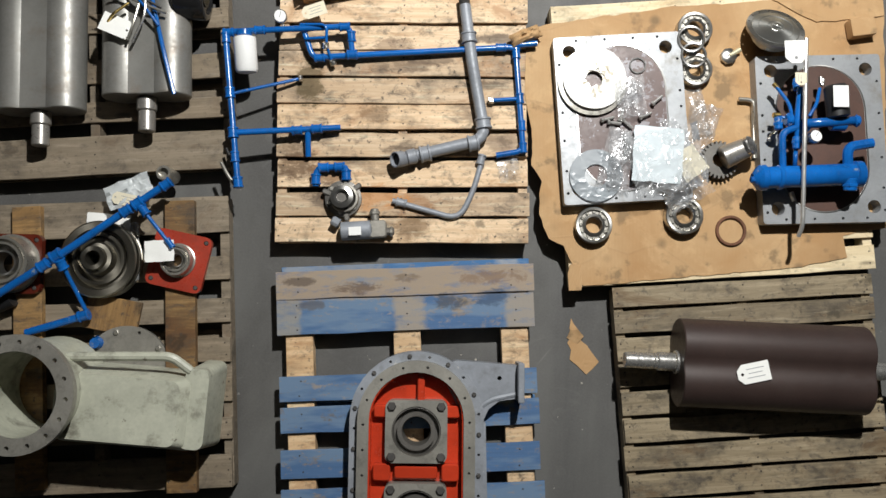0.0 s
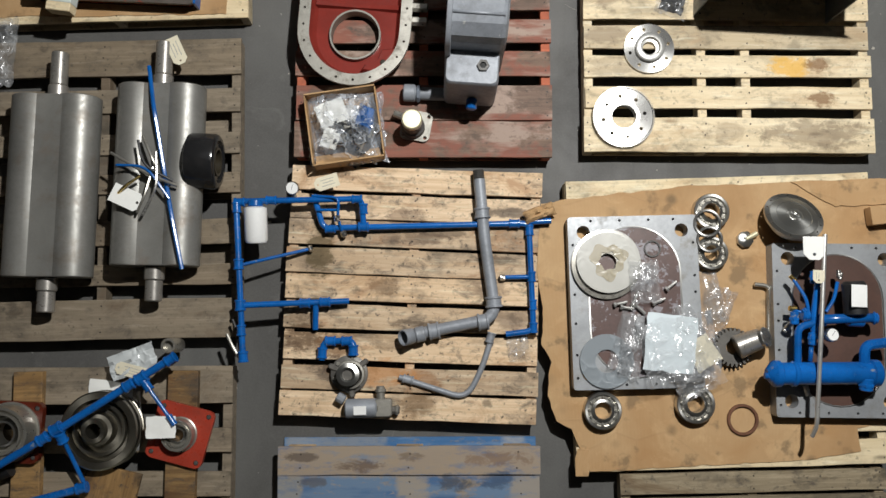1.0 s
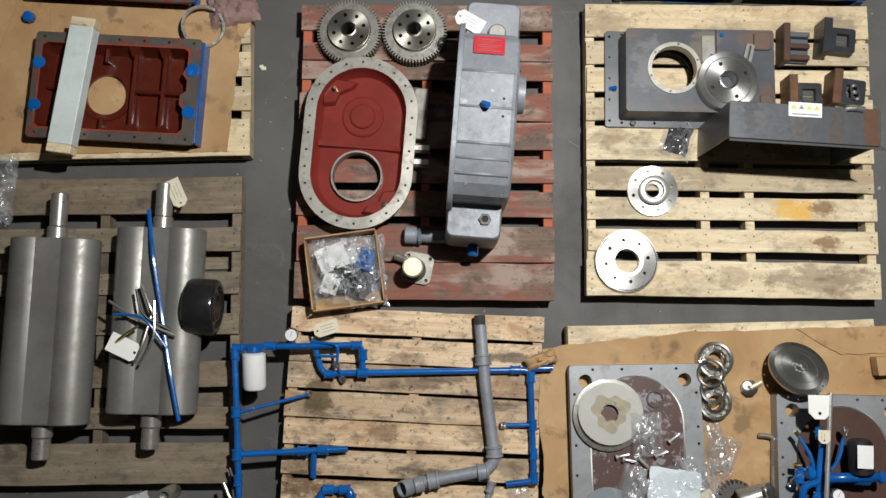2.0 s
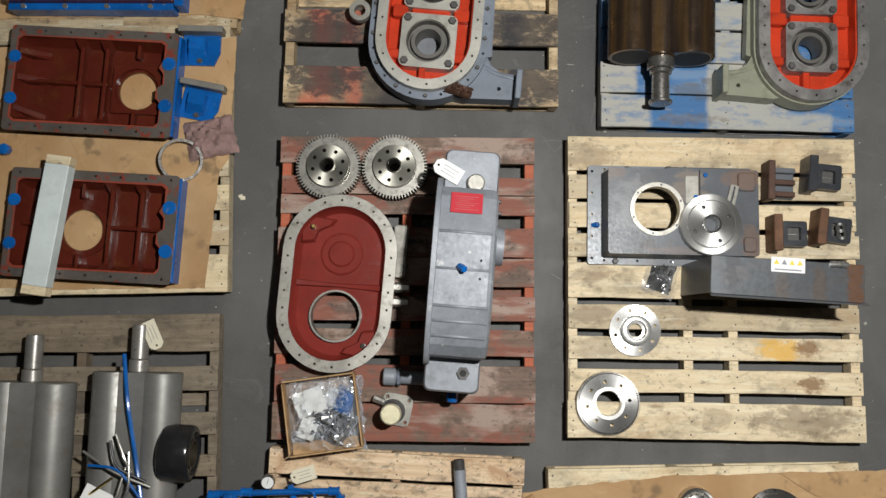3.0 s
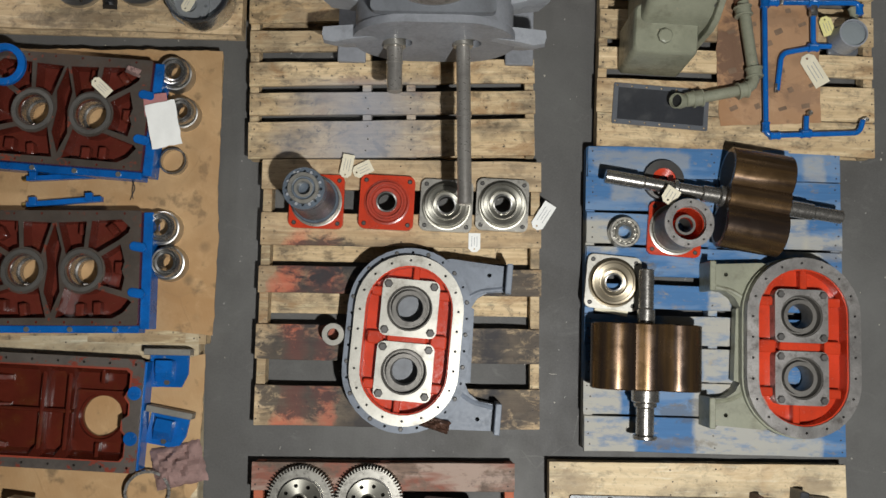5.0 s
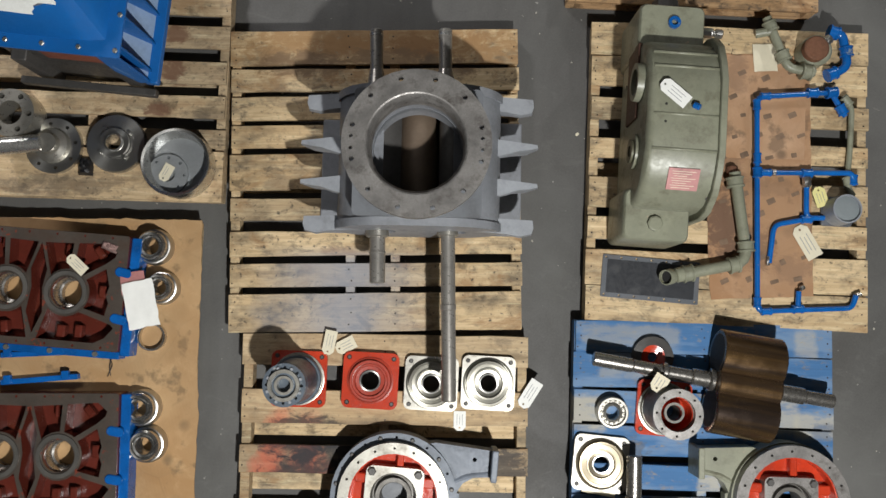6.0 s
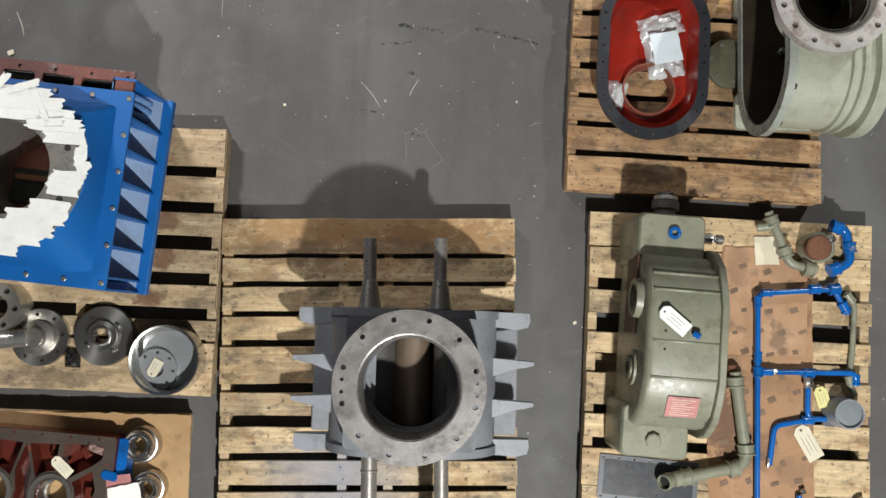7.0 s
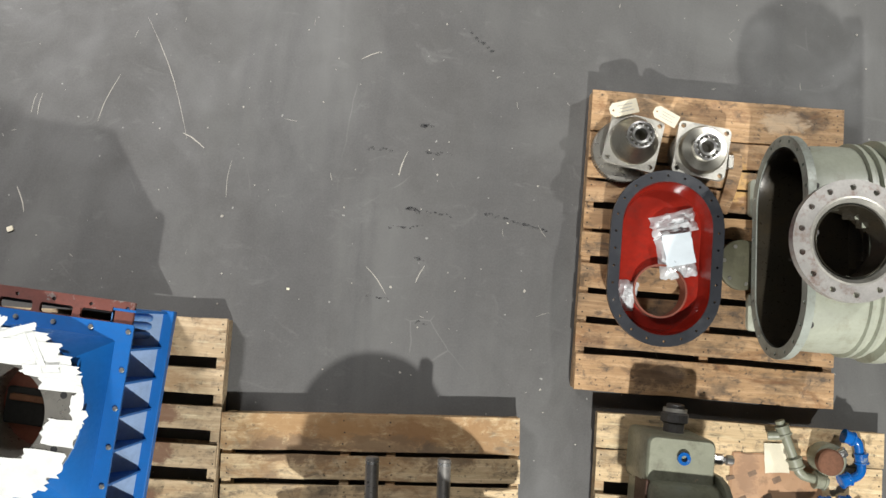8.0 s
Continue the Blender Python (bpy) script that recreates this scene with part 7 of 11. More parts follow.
for i, (q, d, r, h, mt) in enumerate((((1.363, 0.236, 0.27), (-1, 0, 0), 0.03, 0.05, "blue"), ((1.318, 0.236, 0.27), (-1, 0, 0), 0.013, 0.03, "blue"), ((1.403, 0.437, 0.27), (0, 1, 0), 0.017, 0.05, "blue"), ((1.431, 0.477, 0.27), (1, 0, 0), 0.024, 0.028, "blue"), ((1.473, 0.41, 0.27), (0, -1, 0), 0.016, 0.05, "blue"), ((1.704, 0.476, 0.27), (1, 0, 0), 0.022, 0.02, "blue"), ((1.487, 0.651, 0.25), (0, -1, 0), 0.014, 0.05, "blue"), ((1.478, 0.201, 0.2), (0.3, -1, 0), 0.010, 0.04, "steel"), ((1.414, 0.432, 0.2), (-1, -1, 0), 0.010, 0.03, "steel"), ((1.589, 0.621, 0.25), (0.2, 1, 0), 0.008, 0.03, "steel"), ((1.678, 0.197, 0.27), (0, 1, 0.2), 0.026, 0.05, "blue"))):
    a = Vector(on(q))
    bm = bmesh.new()
    e = Vector(d).normalized()
    rod(bm, a, a + e * h, r, None, 14)
    rod(bm, a + e * h * 0.3, a + e * h * 0.6, r * 1.18, None, 6)
    part("fitting", bm, mt, ex)


# ---- red washed pallet: gears, oval cover, grey gear case ----
for px in (0, 1):
    q = (-0.451, 2.179, -0.176, 2.193)
    gear(q[2 * px], q[2 * px + 1], TOP, 0.1367, 62, 0.058, 0.026, 0.088, 0.080, 8, "steel_dull", "steel spur gear with a bolted hub lying flat", 12 * px, "gear", 0.095, "boss_grey", 0.064)
oval_cover(-0.375, 1.693, TOP, -1.5, 0.465, 0.7239, "cover_rim", "red_cover", "dark red enamelled oval cover with bare bolted rim")
gc = gear_case(0.127, 1.74, TOP, -1.3, 0.2249, 0.66, 0.53, "grey_paint", "grey painted gear case stood on its edge", 1, (0.34, 0.30), ((0.005, 0.048), (-0.012, -0.02)), outline=SQUARE_CASE, sharp=0.15)
bm = bmesh.new()
lathe(bm, [(0.03, 0), (0.075, 0), (0.07, 0.045), (0.035, 0.045)], 30, pose(0.10, 0.11, 0.34, 0, 90, 0))
part("bearing_boss", bm, "grey_paint", gc)
bm = bmesh.new()
disc(bm, [(0.032, 0), (0.034, 0.003), (0.034, 0.02), (0.029, 0.024)], 20, pose(0.025, 0.345, 0.34))
part("filler_cap", bm, "machined_face", gc, "round knurled filler cap")
bm = bmesh.new()
lathe(bm, [(0.014, 0), (0.026, 0), (0.024, 0.014), (0.014, 0.014)], 6, gc.matrix_basis.inverted() @ pose(*(0.15, 1.368, 0.4)))
port = part("drain_port", bm, "cast_dark", gc, "worn hexagon port")
bm = bmesh.new()
disc(bm, [(0.015, 0.001), (0.015, 0.006)], 12, gc.matrix_basis.inverted() @ pose(*(0.15, 1.368, 0.4)))
part("port_hole", bm, "dark", port, "dark port hole")
bm = bmesh.new()
LABEL = pose(-0.005, 0.242, case_top(0.53, 0.66, 0.242, SQUARE_CASE) + 0.002, -22.7, 0, 0)
block(bm, 0.115, 0.085, 0.0015, LABEL, 0.002, 0.0004)
nm = part("name_plate", bm, "label_red", gc, "red rating plate with illegible print")
for i in range(7):
    bm = bmesh.new()
    block(bm, 0.085 - 0.02 * (i % 3), 0.0018, 0.0006, LABEL @ pose(-0.005 * (i % 3), 0.026 - 0.009 * i, 0.0016), 0.0005, 0.0002)
    part("print_bar", bm, "label_pink", nm)
bm = bmesh.new()
rod(bm, (-0.015, 0.01, 0.53), (0.005, -0.004, 0.56), 0.013, None, 6)
part("blue_plug", bm, "blue", gc, "small blue plug")
bm = bmesh.new()
rod(bm, (0.0, -0.45, 0.12), (0.0, -0.495, 0.12), 0.022, None, 8)
part("drain_plug", bm, "blue", gc, "blue drain plug")
for q in ((0.105, 0.31, 0.18), (0.108, 0.26, 0.2)):
    bm = bmesh.new()
    rod(bm, q, (q[0] + 0.03, q[1], q[2]), 0.008, None, 6)
    part("stud", bm, "cast_dark", gc)
tag(0.052, 2.127, 0.452, -28, 0.115, 0.062, "paper", "white paper tag on a grey gear case")
stb = thing("pipe_stub", -0.081, 1.327, TOP, 0, "short grey pipe stub with a collar", "pipe")
bm = bmesh.new()
rod(bm, (-0.075, 0, 0.036), (0.09, 0, 0.036), 0.027, None, 20)
part("pipe", bm, "grey_paint", stb)
bm = bmesh.new()
rod(bm, (-0.085, 0, 0.036), (-0.035, 0, 0.036), 0.036, None, 20)
part("collar", bm, "grey_paint", stb)
bm = bmesh.new()
rod(bm, (-0.03, 0, 0.036), (-0.015, 0, 0.036), 0.037, None, 8)
part("nut", bm, "grey_blue", stb)
side = thing("mounting_block", -0.131, 1.841, TOP, 0, "grey cast bracket with bolts beside an oval cover", "bracket")
bm = bmesh.new()
block(bm, 0.06, 0.22, 0.05, None, 0.008, 0.004)
part("bracket_body", bm, "cast", side)
for yy in (-0.15, -0.21):
    bm = bmesh.new()
    rod(bm, (-0.03, yy, 0.05), (0.05, yy, 0.05), 0.02, None, 6)
    part("bolt", bm, "steel_dull", side)
vl = thing("relief_valve", -0.107, 1.195, TOP, -8, "square flanged valve with a pale brass cap", "valve")
bm = bmesh.new()
plate(bm, rrect(0.125, 0.125, 0.025, 0), [circle(0.008, 0, 8, a * 0.045, b * 0.045) for a in (-1, 1) for b in (-1, 1)], 0, 0.018)
part("flange", bm, "machined_face", vl)
bm = bmesh.new()
disc(bm, [(0.05, 0.018), (0.048, 0.05), (0.04, 0.055), (0.043, 0.115), (0.042, 0.12)], 28, pose(-0.012, -0.01, 0))
part("body", bm, "cast_dark", vl, "dark cast body")
bm = bmesh.new()
disc(bm, [(0.040, 0.12), (0.041, 0.122), (0.041, 0.15), (0.036, 0.155)], 28, pose(-0.012, -0.01, 0))
part("cap", bm, "gold_cap", vl, "pale brass cap")
bm = bmesh.new()
rod(bm, (-0.05, 0.02, 0.04), (-0.10, 0.03, 0.04), 0.015, None, 8)
part("side_port", bm, "steel_dull", vl)
bx = thing("parts_box", -0.398, 1.164, TOP, 11, "open cardboard box holding a plastic bag of parts", "cardboard box")
bw, bl = 0.29, 0.295
for a, b, w, l in ((0, bl / 2, bw, 0.006), (0, -bl / 2, bw, 0.006), (bw / 2, 0, 0.006, bl - 0.013), (-bw / 2, 0, 0.006, bl - 0.013)):
    bm = bmesh.new()
    block(bm, w, l, 0.10, pose(a, b, 0), 0.001, 0.001)
    part("box_side", bm, "card", bx)
bm = bmesh.new()
block(bm, bw - 0.014, bl - 0.014, 0.005, None, 0.001, 0.001)
part("box_bottom", bm, "card", bx)
bm = bmesh.new()
block(bm, bw * 0.94, 0.05, 0.003, pose(0.0, -bl / 2 + 0.022, 0.06, -25, 0, 0), 0.001, 0.001)
part("box_flap", bm, "card", bx, "folded inner flap")
bm = bmesh.new()
pillow(bm, 0.32, 0.30, 0.12, 18, 31, None, 0.7)
solo("parts_bag", bm, "bag_thin", -0.396, 1.161, TOP + 0.035, 8, "clear plastic bag of screws in a box", "plastic bag")
for i, (dx, dy, mt) in enumerate(((-0.07, 0.03, "white"), (-0.05, -0.05, "white"), (0.08, 0.05, "blue"), (0.02, -0.06, "black"), (0.06, -0.04, "black"), (-0.01, 0.06, "white"), (0.06, -0.09, "cast_dark"), (0.0, -0.01, "cast_dark"))):
    bm = bmesh.new()
    pillow(bm, 0.12, 0.09, 0.07, 6, 40 + i)
    q = (-0.398, 1.164)
    solo("parts_packet", bm, mt, q[0] + dx, q[1] + dy, TOP + 0.008, i * 37, "small packet of parts inside a box", "packet", "packets in the box")

q = -0.398, 1.164
rng = random.Random(12)
for i in range(22):
    bm = bmesh.new()
    rod(bm, (-0.018, 0, 0), (0.018, 0, 0), 0.006, None, 6)
    rod(bm, (0.016, 0, 0), (0.026, 0, 0), 0.011, None, 6)
    ob = solo("screw", bm, ("gloss_black", "gloss_black", "steel_dull")[i % 3], 0, 0, 0, 0, "dark steel screw in a box of parts", "screw", "screws in the box")
    ob.matrix_basis = pose(q[0] + rng.uniform(-0.02, 0.12), q[1] + rng.uniform(-0.11, 0.02), TOP + 0.088 + rng.uniform(0, 0.012), rng.uniform(-30, 30), rng.uniform(-30, 30), rng.uniform(0, 360))
sheet("paper_sheet", -0.449, 1.211, TOP + 0.085, 25, 0.12, 0.10, "paper", "crumpled white paper in a box of parts", "paper", 0.014, 8, 41)
sheet("paper_sheet", -0.448, 1.105, TOP + 0.085, -15, 0.07, 0.08, "paper", "crumpled white paper in a box of parts", "paper", 0.014, 8, 42)

# ---- new pallet: black cover, plate, gears, brackets ----
cv = thing("black_cover", 0.985, 2.056, TOP, 2, "slate painted cast cover with a round opening", "machine cover")
w, l = 0.6864, 0.4174
bm = bmesh.new()
plate(bm, rrect(w, l, 0.01, 0), [circle(0.006, 0, 6, a * w * 0.475, b * l * 0.22) for a in (-1, 1) for b in (-2, -1, 0, 1, 2)] + [circle(0.006, 0, 6, a * w * 0.1, b * l * 0.46) for a in (-4, -2, 0, 2, 4) for b in (-1, 1)] + [circle(0.115, 0, 32, -0.087, 0.005)], 0, 0.02)
part("base_flange", bm, "black_steel", cv)
wt, lt = 0.606, 0.350
hx = -0.0852
bm = bmesh.new()
loft(bm, [rrect(wt * 1.02, lt * 1.04, 0.012, 0.02, 4, 0.024, 0), rrect(wt, lt, 0.012, 0.12, 4, 0.022, 0)], None, True, False)
part("cover_side", bm, "slate", cv)
bm = bmesh.new()
plate(bm, rrect(wt, lt, 0.012, 0, 4, 0.022, 0), [circle(0.093, 0, 36, hx, 0.008)], 0.118, 0.14)
part("cover_top", bm, "slate_cover", cv)
bm = bmesh.new()
block(bm, 0.005, 0.19, 0.0015, pose(0.088, 0.078, 0.1395), 0.001, 0.0005)
part("seam", bm, "dark", cv, "dark seam across the cover")
for a, b, lx, ly in ((0.275, 0.125, 0.07, 0.075), (0.285, -0.13, 0.05, 0.06)):
    bm = bmesh.new()
    block(bm, lx, ly, 0.012, pose(a, b, 0.1385), 0.01, 0.003)
    part("corner_pad", bm, "slate_cover", cv)
bm = bmesh.new()
block(bm, 0.24, 0.018, 0.05, pose(0.10, 0.187, 0.02), 0.004, 0.003)
part("back_rail", bm, "black_steel", cv)
for a in (-0.23, -0.18, 0.02, 0.21):
    bm = bmesh.new()
    disc(bm, [(0.013, 0), (0.013, 0.012), (0.009, 0.015)], 6, pose(a, -0.195 if a == -0.23 else 0.194, 0.02))
    part("stud_nut", bm, "cast_dark", cv)
bm = bmesh.new()
plate(bm, circle(0.109, 0, 44), [circle(0.092, 0, 40)] + spots(6, 0.101, 0.005, 0, 8, 0.35), 0.10, 0.145, pose(hx, 0.008, 0))
part("opening_ring", bm, "cover_rim", cv, "bare machined ring round the opening")
bm = bmesh.new()
block(bm, 0.052, 0.115, 0.004, pose(0.055, 0.09, 0.14), 0.004, 0.001)
part("bare_patch", bm, "machined_face", cv, "bare machined pad")
for a, b in ((0.11, 0.15), (0.28, 0.15), (0.07, 0.06), (0.285, -0.15)):
    bm = bmesh.new()
    disc(bm, [(0.009, 0), (0.009, 0.008), (0.007, 0.01)], 8, pose(a, b, 0.14))
    part("plug", bm, "blue", cv, "small blue thread plug")
bm = bmesh.new()
rod(bm, (-0.01, 0.19, 0.02), (-0.01, 0.19, 0.05), 0.018, None, 6)
part("nut", bm, "cast_dark", cv)
bm = bmesh.new()
rod(bm, (-0.325, -0.045, 0.01), (-0.30, -0.045, 0.03), 0.012, None, 6)
part("blue_nut", bm, "blue", cv, "blue capped nut")
bm = bmesh.new()
plate(bm, rrect(0.034, 0.10, 0.006, 0), [rrect(0.008, 0.088, 0.003, 0)], 0.1395, 0.152, pose(0.215, 0.062, 0, 0, 0, -14))
part("slotted_bar", bm, "cast", cv, "bare slotted steel bar")
gear(1.107, 2.006, TOP + 0.143, 0.1222, 96, 0.036, 0.030, 0.093, 0.042, 4, "steel", "bright machined gear resting on a black cover", 10, "gear", 0.03, "steel_fine", 0.0735)
hub2 = thing("flanged_hub", 0.856, 1.572, TOP, 5, "bright machined flanged hub with bolt holes", "hub")
bm = bmesh.new()
plate(bm, circle(0.1056, 0, 44), [circle(0.05, 0, 28)] + spots(8, 0.083, 0.0075, 0, 8, 0.2), 0, 0.016)
part("flange", bm, "steel_fine", hub2)
bm = bmesh.new()
lathe(bm, [(0.028, 0.0), (0.062, 0.0), (0.062, 0.036), (0.056, 0.04), (0.042, 0.04), (0.038, 0.022), (0.028, 0.02)], 36)
part("hub_ring", bm, "tube", hub2)
rg = thing("ring_gear", 0.754, 1.27, TOP, 0, "bright machined ring gear with eight bolt holes", "gear")
bm = bmesh.new()
r = 0.1291
out = []
for i in range(100):
    for u, rr in ((0.0, r * 0.94), (0.36, r * 0.94), (0.50, r), (0.84, r)):
        a = 2 * math.pi * (i + u) / 100
        out.append((rr * math.cos(a), rr * math.sin(a), 0))
plate(bm, out, [circle(0.05, 0, 36)] + spots(8, 0.087, 0.008, 0, 8, 0.2), 0, 0.030)
part("toothed_plate", bm, "steel_fine", rg)
bm = bmesh.new()
lathe(bm, [(0.049, 0.002), (0.066, 0.002), (0.066, 0.034), (0.052, 0.034)], 36)
part("inner_rim", bm, "tube", rg)
bm = bmesh.new()
lathe(bm, [(r * 0.925, 0.030), (r * 0.945, 0.030), (r * 0.945, 0.0308), (r * 0.925, 0.0308)], 64)
part("relief_groove", bm, "dark", rg, "dark relief groove inside the teeth")
# black steel guard, open towards the front
tx0, ty1 = 1.043, 1.855
tx1, ty0 = 1.61, 1.713
tw, tl, th = tx1 - tx0, ty1 - ty0, 0.375
tr = thing("steel_guard", (tx0 + tx1) / 2, (ty0 + ty1) / 2, TOP, -0.6, "black mill-steel guard with a white label", "steel guard")
bm = bmesh.new()
block(bm, tw, tl, 0.006, pose(0, 0, th), 0.008, 0.002)
part("top_panel", bm, "guard_steel", tr)
for s in (-1, 1):
    bm = bmesh.new()
    xs = s * (tw / 2 - 0.003)
    loft(bm, [[(xs + d, -tl / 2 + 0.004, th), (xs + d, tl / 2 - 0.004, th), (xs + d, tl / 2 - 0.004, 0.0), (xs + d, -tl / 2 + 0.01, 0.0)] for d in (-0.003, 0.003)])
    part("end_panel", bm, "black_steel", tr)
bm = bmesh.new()
block(bm, tw - 0.014, 0.006, th - 0.001, pose(0, tl / 2 - 0.004, 0), 0.002, 0.001)
part("back_panel", bm, "black_steel", tr)
bm = bmesh.new()
loft(bm, [[(-tw / 2 + 0.01, -tl / 2 - 0.008, th - 0.012), (tw / 2 + 0.03, -tl / 2 - 0.008, th - 0.012), (tw / 2 + 0.03, -tl / 2 - 0.008, th - 0.006), (-tw / 2 + 0.01, -tl / 2 - 0.008, th - 0.006)], [(-tw / 2, -tl / 2 + 0.008, th - 0.006), (tw / 2, -tl / 2 + 0.008, th - 0.006), (tw / 2, -tl / 2 + 0.008, th), (-tw / 2, -tl / 2 + 0.008, th)]])
part("front_lip", bm, "black_steel", tr)
bm = bmesh.new()
block(bm, 0.125, 0.055, 0.001, pose(0.0, 0.052, th + 0.0065), 0.002, 0.0003)
lb = part("warning_label", bm, "white", tr, "white warning label with yellow and black pictograms")
for i, (mt, dx) in enumerate((("yellow", -0.043), ("ink", -0.014), ("yellow", 0.014), ("yellow", 0.043))):
    bm = bmesh.new()
    loft(bm, [[(dx - 0.011, 0.053, th + 0.0076), (dx + 0.011, 0.053, th + 0.0076), (dx, 0.072, th + 0.0076)], [(dx - 0.010, 0.053, th + 0.0082), (dx + 0.010, 0.053, th + 0.0082), (dx, 0.071, th + 0.0082)]])
    part("pictogram", bm, mt, lb)
bm = bmesh.new()
block(bm, 0.10, 0.005, 0.0005, pose(0.0, 0.034, th + 0.0076), 0.001, 0.0002)
part("print_bar", bm, "ink", lb)
bm = bmesh.new()
sweep(bm, [(0.15, 0.065, th + 0.014), (0.18, 0.067, th + 0.018), (0.215, 0.065, th + 0.014)], 0.011, 10)
part("toggle_latch", bm, "steel_bar", tr, "small bright latch")
bm = bmesh.new()
pillow(bm, 0.10, 0.13, 0.022, 12, 53, None, 0.9)
solo("rubber_parts", bm, "gloss_black", 0.961, 1.804, TOP, -15, "glossy black rubber parts in a plastic bag", "rubber parts")
bm = bmesh.new()
pillow(bm, 0.135, 0.17, 0.045, 14, 51, None, 0.7)
solo("plastic_bag", bm, "bag", 0.959, 1.804, TOP, -15, "clear plastic bag of black hardware", "plastic bag")
for i in range(5):
    bm = bmesh.new()
    rod(bm, (-0.02, 0, 0.009), (0.025, 0, 0.009), 0.008, None, 6)
    q = (0.961, 1.804)
    solo("black_screw", bm, "gloss_black", q[0] + 0.02 * (i - 2), q[1] + 0.03 * ((i * 2) % 3 - 1), TOP + 0.004, i * 50, "black steel screw in a plastic bag", "screw", "screws in the bag")


def bracket(x, y, rz, rust_first, label, washers=False):
    """A rusty end plate with two angled arms carrying a black rubber mount."""
    b = thing("mount_bracket", x, y, TOP, rz, label, "bracket", "rubber mount brackets")
    bm = bmesh.new()
    block(bm, 0.036, 0.15, 0.10, pose(-0.072, 0, 0), 0.004, 0.003)
    part("end_plate", bm, "rust_plate" if rust_first else "black_rim", b)
    bm = bmesh.new()
    block(bm, 0.12, 0.105, 0.03, pose(0.005, 0.0, 0), 0.004, 0.003)
    part("base", bm, "cast_dark", b)
    bm = bmesh.new()
    plate(bm, rrect(0.105, 0.105, 0.01, 0, 3, 0.01, 0), [rrect(0.055, 0.055, 0.006, 0, 3, 0.01, 0)], 0.03, 0.055)
    part("mount_frame", bm, "black_rim", b)
    bm = bmesh.new()
    block(bm, 0.04, 0.004, 0.002, pose(0.01, 0.0, 0.03), 0.001, 0.0005)
    part("slot", bm, "steel_dull", b)
    if washers:
        for dx, dy in ((0.0, 0.01), (0.004, -0.018)):
            bm = bmesh.new()
            lathe(bm, [(0.010, 0.055), (0.021, 0.055), (0.021, 0.059), (0.010, 0.059)], 20, pose(0.015 + dx, dy, 0.001 if dy > 0 else 0.006))
            part("washer", bm, "steel_fine", b, "bright steel washer")
    return b


bracket(1.62, 2.252, -3, False, "dark rubber mount bracket on a steel plate")
bracket(1.48, 2.005, 2, True, "rusty rubber mount bracket on a new pallet")
bracket(1.661, 2.031, -5, True, "rusty rubber mount bracket with two washers", True)
b4 = thing("slotted_bracket", 1.444, 2.22, TOP, 0, "dark bracket with rusty ribs on a pallet", "bracket")
bm = bmesh.new()
block(bm, 0.028, 0.165, 0.09, pose(-0.062, 0, 0), 0.004, 0.003)
part("end_plate", bm, "rust_dark", b4)
for yy in (-0.05, 0.0, 0.05):
    bm = bmesh.new()
    block(bm, 0.10, 0.022, 0.05, pose(0.0, yy, 0), 0.004, 0.003)
    part("rib", bm, "rust_dark" if yy < 0.04 else "slate", b4)
bm = bmesh.new()
block(bm, 0.11, 0.13, 0.02, pose(0.0, 0, 0), 0.004, 0.003)
part("base", bm, "slate", b4)

# ---- red oil pans on cardboard ----
cardboard(-1.455, 2.164, TOP + 0.001, 0, [(-2.036, 2.621), (-1.144, 2.693), (-0.895, 2.736), (-0.892, 2.533), (-0.886, 2.193), (-0.92, 2.143), (-0.939, 1.643), (-1.93, 1.585)], "card", "brown cardboard sheet under red oil pans")


